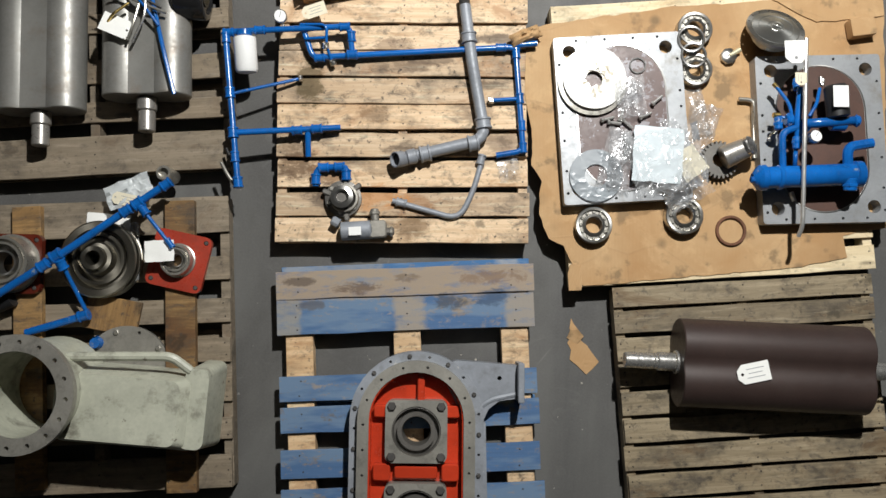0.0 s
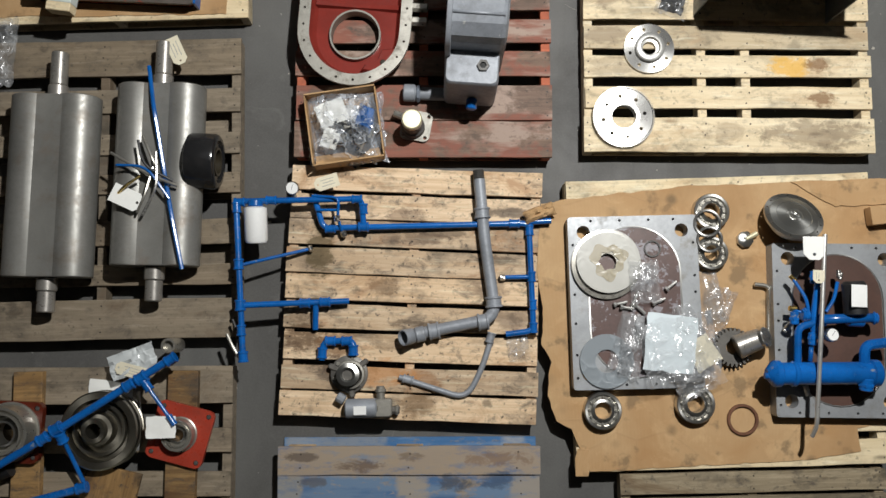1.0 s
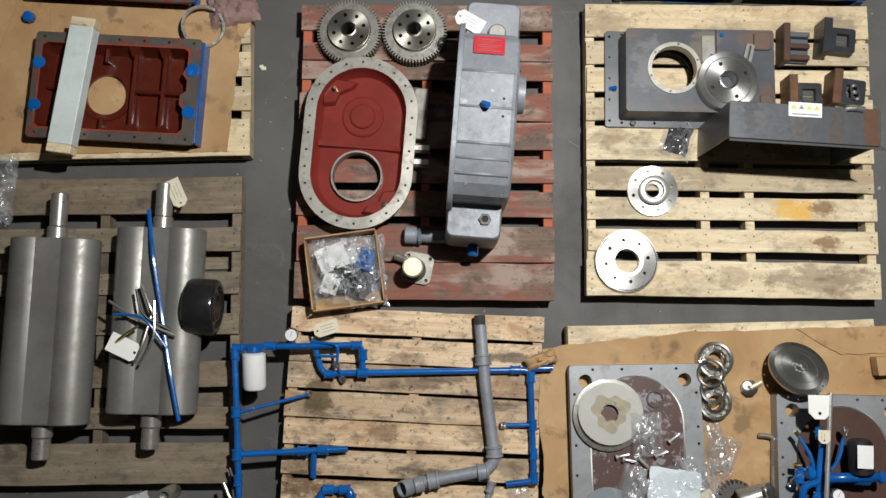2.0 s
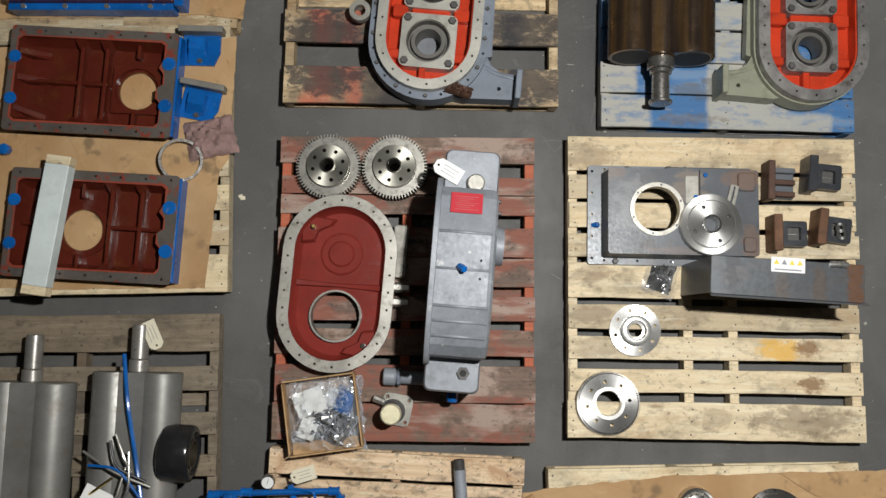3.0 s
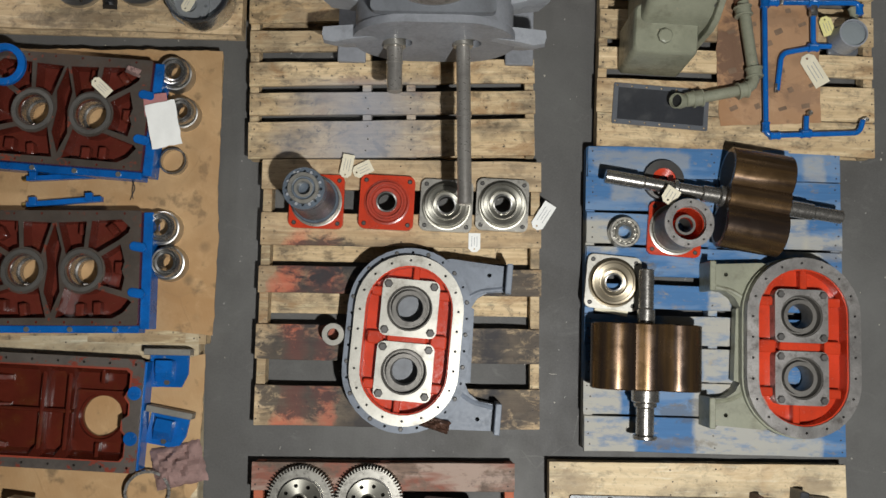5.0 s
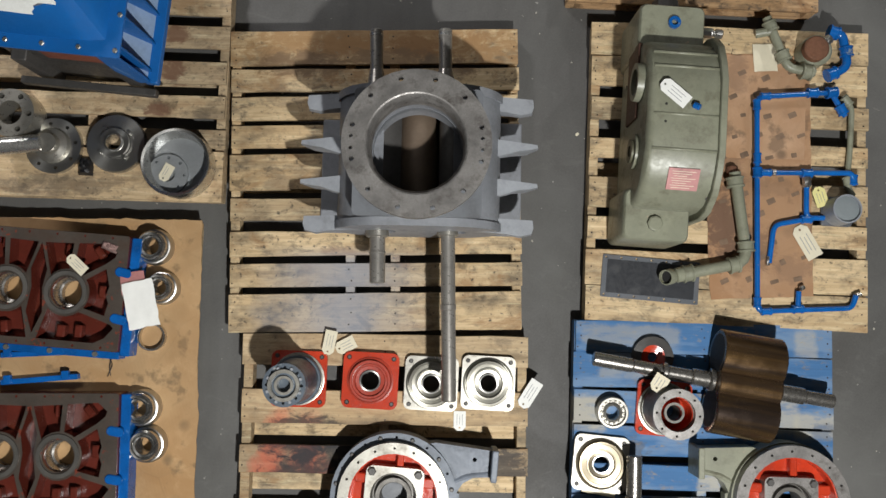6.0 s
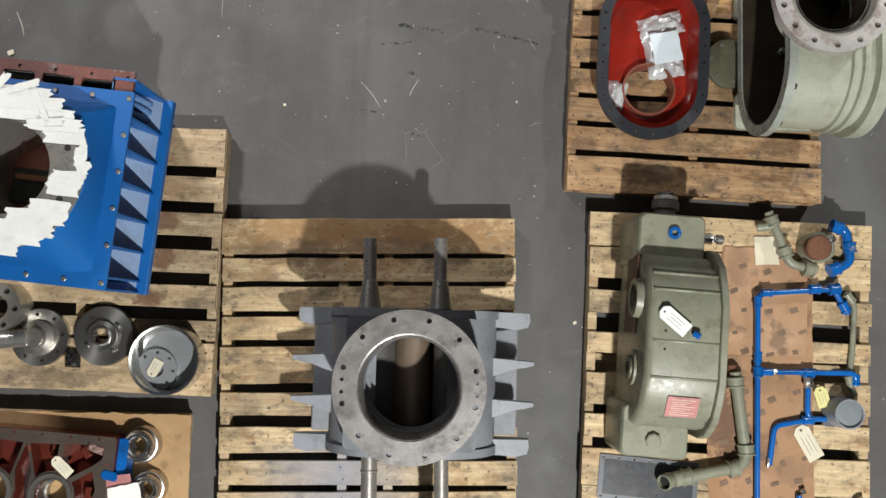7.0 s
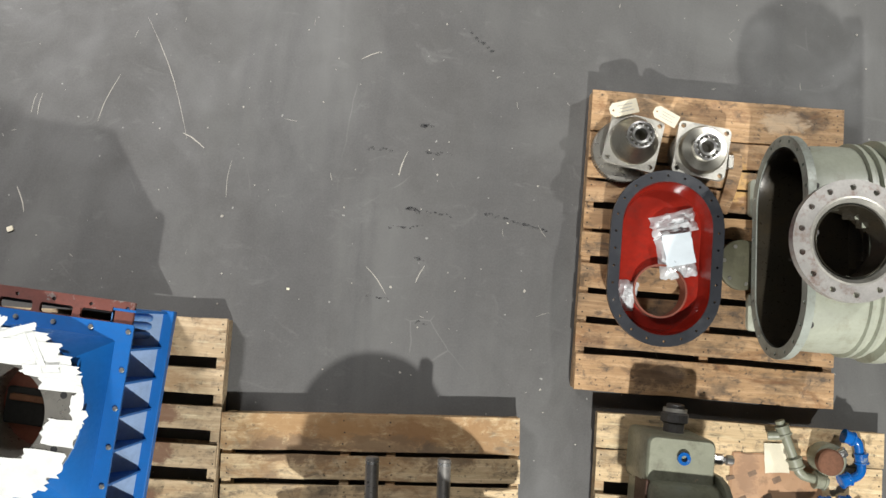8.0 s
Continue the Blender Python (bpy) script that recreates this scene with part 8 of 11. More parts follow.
def oil_pan(x, y, rz, w, l, hole, label, pad=False):
    """A shallow cast pan seen from its open side: flange, walls, ribs and a round opening."""
    p = thing("oil_pan", x, y, TOP + 0.006, rz, label, "oil pan", "red oil pans on cardboard")
    h = 0.085
    bm = bmesh.new()
    inner = [(-w * 0.455, -l * 0.37), (-w * 0.43, -l * 0.40), (w * 0.40, -l * 0.40), (w * 0.425, -l * 0.36), (w * 0.425, -l * 0.18), (w * 0.395, -l * 0.13), (w * 0.395, -l * 0.04), (w * 0.43, 0.0), (w * 0.43, l * 0.10), (w * 0.40, l * 0.16), (w * 0.425, l * 0.24), (w * 0.425, l * 0.37), (w * 0.40, l * 0.40), (-w * 0.43, l * 0.40), (-w * 0.455, l * 0.37)]
    plate(bm, rrect(w, l, 0.015, 0), [[(a, b, 0) for a, b in inner]] + [circle(0.006, 0, 6, k * w * 0.15, s * l * 0.455) for k in (-3, -2, -1, 0, 1, 2, 3) for s in (-1, 1)], h - 0.014, h)
    part("flange", bm, "pan_flange", p, "worn orange and grey mating flange")
    bm = bmesh.new()
    loft(bm, [[(a * 1.0, b * 1.0, h - 0.002) for a, b in inner], [(a * 0.975, b * 0.955, 0.045) for a, b in inner], [(a * 0.915, b * 0.875, 0.012) for a, b in inner]], None, True, False)
    part("inner_wall", bm, "red_oxide", p)
    bm = bmesh.new()
    plate(bm, [(a * 1.022 + 0.004 * math.sin(b * 90), b * 1.035 + 0.004 * math.sin(a * 70), 0) for a, b in inner], [[(a, b, 0) for a, b in inner]], h + 0.0002, h + 0.001)
    part("painted_edge", bm, "pan_edge", p, "orange-red paint round the inner edge")
    bm = bmesh.new()
    loft(bm, [rrect(w * 0.97, l * 0.95, 0.015, h - 0.014), rrect(w * 0.95, l * 0.92, 0.015, 0)], None, True, False)
    part("outer_wall", bm, "red_oxide", p)
    bm = bmesh.new()
    plate(bm, [(a * 0.975, b * 0.96, 0) for a, b in inner], [circle(hole[2], 0, 32, hole[0] * w, hole[1] * l)], 0.004, 0.013)
    part("pan_floor", bm, "red_oxide", p)
    bm = bmesh.new()
    lathe(bm, [(hole[2] * 0.985, 0.003), (hole[2] * 1.3, 0.003), (hole[2] * 1.28, 0.02), (hole[2] * 0.985, 0.02)], 36, pose(hole[0] * w, hole[1] * l, 0))
    part("opening_rim", bm, "red_oxide", p)
    if pad:
        bm = bmesh.new()
        q = hole[2] * 2.5
        plate(bm, rrect(q, q, 0.008, 0, 2, hole[0] * w, hole[1] * l), [circle(hole[2] * 1.12, 0, 32, hole[0] * w, hole[1] * l)], 0.012, 0.036)
        part("square_pad", bm, "red_oxide", p)
    for k in (-0.09, 0.06) if pad else (-0.27, 0.09, 0.27):
        if abs(k - hole[0]) > 0.09:
            bm = bmesh.new()
            loft(bm, [[(k * w - 0.026, s2 * l * 0.40, 0.012), (k * w + 0.030, s2 * l * 0.40, 0.012), (k * w + 0.024, s2 * l * 0.40, 0.08), (k * w - 0.024, s2 * l * 0.40, 0.08)] if abs(s2) == 1 else [(k * w - 0.012, s2 * l * 0.40, 0.012), (k * w + 0.012, s2 * l * 0.40, 0.012), (k * w + 0.009, s2 * l * 0.40, 0.03), (k * w - 0.009, s2 * l * 0.40, 0.03)] for s2 in (-1, -0.72, 0.72, 1)])
            part("flared_rib", bm, "red_oxide", p)
            bm = bmesh.new()
            block(bm, 0.018, l * 0.78, 0.045, pose(k * w, 0, 0.01), 0.004, 0.006)
            part("rib", bm, "red_oxide", p)
    for a, b in ((-0.44, hole[0] - 0.17), (hole[0] + 0.17, 0.42)):
        if b - a > 0.08:
            bm = bmesh.new()
            block(bm, (b - a) * w, 0.016, 0.042, pose((a + b) / 2 * w, 0.0, 0.01), 0.004, 0.006)
            part("rib", bm, "red_oxide", p)
    for s in (-1, 1):
        bm = bmesh.new()
        block(bm, 0.016, l * 0.14, 0.045, pose(hole[0] * w, s * l * 0.33, 0.01), 0.004, 0.005)
        part("rib", bm, "red_oxide", p)
    if pad:
        for k in (-0.27, 0.02, 0.27):
            bm = bmesh.new()
            loft(bm, [[(-w * 0.45, k * l - 0.02, 0.012), (-w * 0.45, k * l + 0.02, 0.012), (-w * 0.45, k * l + 0.012, 0.072), (-w * 0.45, k * l - 0.012, 0.072)], [(-w * 0.29, k * l - 0.02 - 0.03 * (k < 0), 0.012), (-w * 0.29, k * l + 0.014 - 0.03 * (k < 0), 0.012), (-w * 0.29, k * l + 0.008 - 0.03 * (k < 0), 0.022), (-w * 0.29, k * l - 0.008 - 0.03 * (k < 0), 0.022)]])
            part("wall_brace", bm, "red_oxide", p)
    for k in (-0.2, 0.2):
        bm = bmesh.new()
        disc(bm, [(0.028, 0), (0.028, 0.003), (0.024, 0.004)], 20, pose(w * 0.458, k * l, h))
        part("paint_dot", bm, "blue", p, "blue painted mounting spot")
        bm = bmesh.new()
        disc(bm, [(0.026, 0), (0.026, 0.003), (0.022, 0.004)], 20, pose(-w * 0.465, k * l, h))
        part("paint_dot", bm, "blue", p, "blue painted mounting spot")
    bm = bmesh.new()
    block(bm, 0.012, l * 0.96, 0.075, pose(w * 0.503, 0, 0.0), 0.003, 0.002)
    part("end_face", bm, "blue", p, "blue painted end face")
    return p


oil_pan(-1.468, 2.479, 0, 0.7053, 0.4518, (0.25, -0.03, 0.083), "dark red cast oil pan with a round opening", True)
oil_pan(-1.404, 1.871, 0, 0.6961, 0.4518, (-0.085, -0.03, 0.088), "dark red cast oil pan under a white timber block")
tb = thing("timber_block", -1.558, 1.858, TOP + 0.092, -4.5, "white painted timber block across an oil pan", "timber")
bm = bmesh.new()
block(bm, 0.100, 0.50, 0.06, None, 0.004, 0.003)
part("painted_length", bm, "block_white", tb)
for s in (-1, 1):
    bm = bmesh.new()
    block(bm, 0.100, 0.036, 0.059, pose(0, s * 0.2685, 0), 0.004, 0.003)
    part("bare_end", bm, "wood_new", tb, "bare pine end")
for q, a in (((-1.044, 2.67, 0.14), 2), ((-1.027, 2.431, 0.14), -8)):
    b = thing("blue_bracket", q[0], q[1], TOP + 0.006, a, "blue painted angled steel bracket beside an oil pan", "bracket", "blue brackets")
    bm = bmesh.new()
    plate(bm, [(-0.075, -0.075, 0), (0.06, -0.075, 0), (0.085, -0.02, 0), (0.085, 0.06, 0), (-0.075, 0.06, 0)], [], 0, 0.012)
    part("base", bm, "blue", b)
    bm = bmesh.new()
    loft(bm, [rrect(0.085, 0.09, 0.006, 0.012, 3, -0.01, -0.01), rrect(0.07, 0.05, 0.006, 0.05, 3, -0.005, 0.01)])
    part("wedge", bm, "blue", b)
    bm = bmesh.new()
    block(bm, 0.19, 0.026, 0.055, pose(0.01, 0.07, 0.01), 0.003, 0.002)
    part("steel_edge", bm, "cast", b, "bare rusty steel edge")
    bm = bmesh.new()
    disc(bm, [(0.012, 0.012), (0.012, 0.02)], 6, pose(-0.0, -0.055, 0))
    part("bolt", bm, "cast_dark", b)
bm = bmesh.new()
pillow(bm, 0.21, 0.17, 0.04, 18, 61, None, 0.9)
solo("shop_rag", bm, "rag", -0.968, 2.283, TOP + 0.006, 15, "crumpled dusty pink shop rag", "rag")
bm = bmesh.new()
lathe(bm, [(0.079, 0.0), (0.09, 0.0), (0.09, 0.02), (0.079, 0.02)], 44)
solo("steel_ring", bm, "steel_dark_bright", -1.078, 2.175, TOP + 0.04, 0, "bright steel ring leaning on a rag", "ring").matrix_basis = pose(*(-1.078, 2.175, 0.13), 5, 12, 0)
bm = bmesh.new()
disc(bm, [(0.022, 0), (0.024, 0.003), (0.024, 0.03), (0.015, 0.034)], 8)
solo("pipe_stopper", bm, "blue", -1.831, 2.182, TOP + 0.006, 0, "blue plastic pipe stopper on cardboard", "stopper")


# ---- scorched pallet: flanges and the grey oval housing ----
FT = TOP + 0.001
f1 = square_flange(-0.479, 3.402, TOP, 1, 0.23, "orange_red", "orange-red square flange carrying a tall grey spindle housing", 0.30, 0.42, 0.022, 0.03)
top_x, top_y = -0.473, 3.446
bm = bmesh.new()
loft(bm, [circle(0.092, 0.03, 32), circle(0.088, 0.12, 32), circle(0.078, 0.305, 32)], pose(0, 0, 0))
part("spindle_body", bm, "spindle_blue", f1, "dirty blue-grey tapered spindle housing")
for z_, r_ in ((0.05, 0.1), (0.277, 0.083)):
    bm = bmesh.new()
    lathe(bm, [(0.07, z_), (r_ - 0.004, z_), (r_, z_ + 0.005), (r_, z_ + 0.019), (r_ - 0.004, z_ + 0.024), (0.07, z_ + 0.024)], 36)
    part("spindle_collar", bm, "spindle_blue", f1, "raised blue-grey collar")
bm = bmesh.new()
lathe(bm, [(0.045, 0.328), (0.062, 0.328), (0.060, 0.345), (0.047, 0.345)], 32)
part("seal_ring", bm, "steel_dull", f1, "oily steel seal ring")
bm = bmesh.new()
plate(bm, circle(0.082, 0, 32), [circle(0.033, 0, 24)] + spots(8, 0.066, 0.006, 0, 8), 0.303, 0.33)
tf = part("top_flange", bm, "spindle_blue", f1, "blue-grey bolted top flange")
for i in range(8):
    bm = bmesh.new()
    disc(bm, [(0.007, 0.33), (0.007, 0.335), (0.005, 0.337)], 6, pose(0.066 * math.cos(i * 0.785 + 0.39), 0.066 * math.sin(i * 0.785 + 0.39), 0))
    part("flange_bolt", bm, "casing_lit", tf)
bm = bmesh.new()
lathe(bm, [(0.024, 0.29), (0.036, 0.29), (0.036, 0.34), (0.026, 0.34)], 24)
part("shaft_sleeve", bm, "steel_dull", tf, "bare steel sleeve")
square_flange(-0.182, 3.412, TOP, 0, 0.23, "orange_red", "orange-red square bearing flange with steel race", 0.27, 0.37, 0.03, 0.024, "red_flange")
square_flange(0.069, 3.413, TOP, 0, 0.2206, "steel_dull", "bare steel square bearing flange", 0.26, 0.42, 0.026, 0.030, "boss_grey")
square_flange(0.304, 3.428, TOP, 0, 0.2206, "steel_dull", "bare steel square bearing flange beside a tag", 0.26, 0.42, 0.026, 0.030, "boss_grey")
tag(-0.36, 3.558, TOP + 0.03, 82, 0.10, 0.05)
tag(-0.294, 3.549, TOP + 0.02, 30, 0.085, 0.055)
tag(0.478, 3.391, TOP + 0.012, 60, 0.125, 0.055, "paper", "white paper tag at a pallet edge")
tag(0.195, 3.265, TOP + 0.004, 92, 0.08, 0.05, "paper", "white paper tag on a pallet board")
h3 = oval_housing(-0.06, 2.844, TOP, -2.0, 0.5023, 0.7466, "grey_blue", "blue-grey oval end housing with orange-red inside", True, "machined_pale", blank=True)
bm = bmesh.new()
lathe(bm, [(0.024, 0.0), (0.045, 0.0), (0.045, 0.03), (0.024, 0.03)], 28, pose(-0.302, -0.005, 0.06))
part("lifting_eye", bm, "machined_face", h3, "bare ring-shaped lifting eye")

# ---- blue pallet: brown rotors, flanges, green oval housing ----
rotor(0.902, 2.83, TOP + 0.115, 1, 0.4421, 0.20, 0.2616, "rotor_brown", "oily brown two-lobed rotor with shafts on blue pallet", [(0.06, 0.035), (0.16, 0.030)], [(0.05, 0.055), (0.02, 0.045), (0.11, 0.036), (0.015, 0.048)], hollow=True, steel="steel_dark_bright", crease=40, hub=0.9)
rotor(1.324, 3.482, TOP + 0.115, -97, 0.4191, 0.20, 0.2471, "rotor_brown", "hollow oily brown rotor with a long shaft", [(0.02, 0.05), (0.10, 0.034), (0.12, 0.028)], [(0.02, 0.045), (0.07, 0.034), (0.10, 0.027), (0.02, 0.036), (0.12, 0.026), (0.16, 0.029)], True, steel="steel_dark_bright", crease=42, hub=0.88)
oval_housing(1.521, 2.902, TOP, 1, 0.4638, 0.7285, "green", "grey-green oval end housing with orange-red inside", True, "flange_iron", 0.15, True, op=0.775, rim=0.975)
square_flange(0.78, 3.127, TOP, -3, 0.2253, "machined_pale", "bare square bearing flange on a blue pallet", 0.24, 0.41, 0.024, 0.024, "boss_tan")
fr = square_flange(1.032, 3.364, TOP, -2, 0.2253, "orange_red", "orange-red square flange with a tilted bearing cup", 0.34, 0.43, 0.022, 0.02)
bm = bmesh.new()
lathe(bm, [(0.066, 0.02), (0.097, 0.02), (0.092, 0.05), (0.088, 0.12), (0.090, 0.205), (0.066, 0.205)], 40)
cup = part("bearing_cup", bm, "cast", fr, "bare cast bearing cup")
bm = bmesh.new()
plate(bm, circle(0.098, 0, 44), [circle(0.067, 0, 36)] + spots(8, 0.084, 0.005, 0, 8), 0.205, 0.225)
part("cup_flange", bm, "flange_iron", cup, "bare bolted rim of the cup")
bm = bmesh.new()
lathe(bm, [(0.030, 0.05), (0.0655, 0.05), (0.0655, 0.195), (0.063, 0.195), (0.060, 0.10), (0.042, 0.09), (0.040, 0.16), (0.030, 0.16)], 36)
part("cup_lining", bm, "orange_red", cup, "red painted cup lining")
bm = bmesh.new()
lathe(bm, [(0.027, 0.06), (0.0405, 0.158), (0.0405, 0.172), (0.031, 0.172)], 32)
part("inner_sleeve", bm, "cast_worn", cup, "oily steel sleeve in the cup")
bearing(0.817, 3.338, TOP, 0.064, 0.055, "steel roller bearing standing on a blue pallet", "steel_dull", 14)
sd = thing("seal_disc", 0.979, 3.572, TOP, 0, "dark round seal carrier with a red centre", "seal carrier")
bm = bmesh.new()
lathe(bm, [(0.05, 0), (0.085, 0), (0.085, 0.03), (0.05, 0.035)], 36)
part("carrier_ring", bm, "cast_dark", sd)
bm = bmesh.new()
lathe(bm, [(0.02, 0), (0.052, 0), (0.052, 0.028), (0.02, 0.02)], 30)
part("red_centre", bm, "orange_red", sd, "orange-red painted centre")
tag(0.965, 3.476, TOP + 0.185, 60, 0.07, 0.06, "manila", "pale paper tag hanging on a rotor shaft")
sheet("paper_sheet", 0.78, 3.016, TOP + 0.003, -8, 0.14, 0.035, "manila", "torn pale paper strip on a pallet", "paper", 0.003, 5, 14)

# ---- red end plates on cardboard ----
cardboard(-1.504, 3.245, TOP + 0.001, 0, [(-2.002, 3.994), (-1.485, 4.016), (-0.932, 4.038), (-0.915, 3.706), (-0.911, 3.575), (-0.884, 3.153), (-0.872, 2.818), (-1.119, 2.824), (-2.0, 2.752)], "card", "oil spotted brown cardboard under red end plates")


def end_plate(x, y, rz, w, l, label):
    """A cast end plate: a machined face cut by deep red pockets round two bored bosses."""
    e = thing("end_plate", x, y, TOP + 0.006, rz, label, "machine end plate", "red end plates on cardboard")
    h, kx, ky = 0.10, w / 0.70, l / 0.455
    cx, cy = 0.119, -0.012

    def arc(a0, a1):
        return [(0.093 * math.cos(radians(a0 + (a1 - a0) * i / 5)), 0.093 * math.sin(radians(a0 + (a1 - a0) * i / 5))) for i in range(6)]
    round_boss = [
        arc(138, 88) + [(0.010, 0.195), (-0.106, 0.190)],
        [(0.030, 0.197), (0.150, 0.203), (0.187, 0.170), (0.180, 0.150), (0.145, 0.122)] + arc(50, 78),
        [(0.150, 0.104), (0.170, 0.036), (0.160, 0.0), (0.172, -0.03), (0.162, -0.080)] + arc(-37, 37),
        arc(-51, -136) + [(-0.100, -0.186), (0.130, -0.188), (0.172, -0.165), (0.203, -0.125), (0.190, -0.112)],
    ]
    right = [[(cx + a, cy + b) for a, b in q] for q in round_boss]
    middle = [(0, 0.178), (0.033, 0.072), (0.022, 0.0), (0.033, -0.096), (0, -0.180)]
    pockets = [[(a * kx, b * ky, 0) for a, b in q] for q in [middle + [(-a, b) for a, b in middle[-2:0:-1]]] + right + [[(-a, b) for a, b in q] for q in right]]
    c = [(s * 0.119 * kx, -0.012) for s in (-1, 1)]
    bores = [circle(0.064, 0, 28, *q) for q in c]
    holes = [circle(0.006, 0, 6, a * w * 0.16, s * l * 0.472) for a in (-2.5, -1.5, -0.5, 0.5, 1.5, 2.5) for s in (-1, 1)]
    bm = bmesh.new()
    plate(bm, rrect(w, l, 0.01, 0), pockets + bores, 0.0, h)
    part("cast_body", bm, "red_pocket", e)
    bm = bmesh.new()
    plate(bm, rrect(w - 0.002, l - 0.002, 0.01, 0), pockets + bores + holes, h, h + 0.003)
    part("machined_face", bm, "face_iron", e, "worn grey machined face with bolt holes")
    bm = bmesh.new()
    plate(bm, rrect(w - 0.02, l - 0.02, 0.01, 0), bores, 0.012, 0.030)
    part("pocket_floor", bm, "red_pocket", e)
    for q in c:
        bm = bmesh.new()
        lathe(bm, [(0.066, 0.04), (0.089, 0.04), (0.087, h + 0.011), (0.070, h + 0.011), (0.066, h * 0.8)], 40, pose(*q, 0))
        boss = part("bore_boss", bm, "cast_worn", e, "bare cast boss round a bore")
        bm = bmesh.new()
        lathe(bm, [(0.050, 0.004), (0.0655, 0.004), (0.0655, h * 0.8), (0.060, h * 0.8), (0.058, h * 0.35), (0.050, h * 0.32)], 36, pose(*q, 0))
        part("bore_liner", bm, "steel_dark_bright", boss, "oily machined bore")
    for a, b, q, r in ((-0.17, 0.17, 0.014, 0), (0.09, 0.155, 0.014, 0), (0.22, 0.155, 0.03, 40), (0.25, 0.0, 0.03, 0), (0.10, -0.165, 0.035, 0), (0.17, -0.16, 0.03, 0), (-0.13, -0.165, 0.03, 10), (-0.22, -0.15, 0.04, 0), (-0.24, 0.14, 0.04, 30)):
        bm = bmesh.new()
        block(bm, q, 0.05, 0.045, pose(a * kx, b * ky, 0.028, 0, 0, r), 0.004, 0.006)
        part("cast_pad", bm, "red_pocket", e)
    bm = bmesh.new()
    block(bm, w * 0.99, 0.03, 0.075, pose(0, -l / 2 - 0.0155, 0.0), 0.004, 0.003)
    sk = part("skirt", bm, "blue", e, "blue painted lower edge")
    for k in (-0.4, -0.15, 0.1, 0.36):
        bm = bmesh.new()
        disc(bm, [(0.011, 0), (0.011, 0.006)], 8, pose(k * w, -l / 2 - 0.016, 0.075))
        part("bolt", bm, "steel_dull", sk)
    bm = bmesh.new()
    block(bm, 0.04, l * 1.02, 0.085, pose(w / 2 + 0.021, -0.01, 0.0), 0.004, 0.003)
    part("side_skirt", bm, "blue", e, "blue painted side edge")
    for k in (-0.22, 0.18):
        bm = bmesh.new()
        loft(bm, [stadium(0.038, 0.07, 0, 10), stadium(0.038, 0.07, 0.010, 10), stadium(0.03, 0.062, 0.014, 10)], pose(w * 0.485, k * l, h - 0.004, 0, 0, 80))
        part("paint_dot", bm, "blue", e, "blue painted lug")
    return e


end_plate(-1.52, 3.058, 3.0, 0.7101, 0.4719, "dark red cast end plate with two bores and blue edge")
end_plate(-1.549, 3.719, -1.5, 0.7101, 0.4719, "dark red cast end plate with papers lying on it")


def spacer(x, y, z, r, label):
    """Stacked turned steel spacers."""
    s = thing("spacer_stack", x, y, z, 0, label, "spacer", "turned steel spacers")
    bm = bmesh.new()
    lathe(bm, [(r * 0.55, 0), (r, 0), (r, 0.022), (r * 0.95, 0.03), (r * 0.93, 0.044), (r * 0.86, 0.046), (r * 0.85, 0.036), (r * 0.79, 0.036), (r * 0.78, 0.05), (r * 0.6, 0.05)], 40)
    part("lower_ring", bm, "steel", s)
    bm = bmesh.new()
    lathe(bm, [(r * 0.36, 0.03), (r * 0.80, 0.05), (r * 0.82, 0.075), (r * 0.74, 0.085), (r * 0.66, 0.083), (r * 0.64, 0.070), (r * 0.56, 0.068), (r * 0.54, 0.080), (r * 0.46, 0.078), (r * 0.38, 0.05)], 40, pose(0.008, 0.006, 0, 4, -5, 0))
    part("upper_ring", bm, "steel_fine", s)
    return s


spacer(-1.109, 3.25, TOP + 0.006, 0.076, "stacked turned steel spacer rings on cardboard")
spacer(-1.074, 3.105, TOP + 0.006, 0.076, "stacked turned steel spacer rings on cardboard")
spacer(-1.114, 3.912, TOP + 0.006, 0.076, "stacked turned steel spacer rings on cardboard")
spacer(-1.068, 3.744, TOP + 0.006, 0.070, "turned steel spacer rings beside a white paper")
ring("bearing_race", -1.098, 3.54, TOP + 0.006, 0.058, 0.049, 0.03, "steel_fine", "thin bright steel bearing race on cardboard", "bearing race")
sheet("paper_sheet", -1.117, 3.673, TOP + 0.115, 15, 0.125, 0.19, "paper", "white paper sheet lying over a red end plate", "paper", 0.008, 7, 17)
sheet("paper_sheet", -1.16, 3.756, TOP + 0.11, 12, 0.10, 0.09, "label_pink", "pink paper slip under a white sheet", "paper", 0.003, 5, 18)
tag(-1.393, 3.82, TOP + 0.115, -40, 0.095, 0.045)
for q0, q1 in (((-1.698, 3.32, 0.13), (-1.384, 3.362, 0.13)), ((-1.709, 3.431, 0.17), (-1.39, 3.463, 0.17))):
    s = thing("blue_strip", q0[0], q0[1], TOP + 0.006, math.degrees(math.atan2(q1[1] - q0[1], q1[0] - q0[0])), "narrow blue steel strip with bolted tabs", "steel strip", "blue strips")
    ln = math.dist(q0[:2], q1[:2])
    bm = bmesh.new()
    block(bm, ln, 0.022, 0.03, pose(ln / 2, 0, 0), 0.003, 0.002)
    part("bar", bm, "blue", s)
    for u in (0.1, 0.85):
        bm = bmesh.new()
        block(bm, 0.03, 0.035, 0.02, pose(ln * u, 0.01, 0.02), 0.003, 0.002)
        part("tab", bm, "blue", s)
    bm = bmesh.new()
    rod(bm, (-0.02, 0, 0.015), (0.01, 0, 0.015), 0.01, None, 8)
    part("brass_nut", bm, "brass", s, "small brass nut")
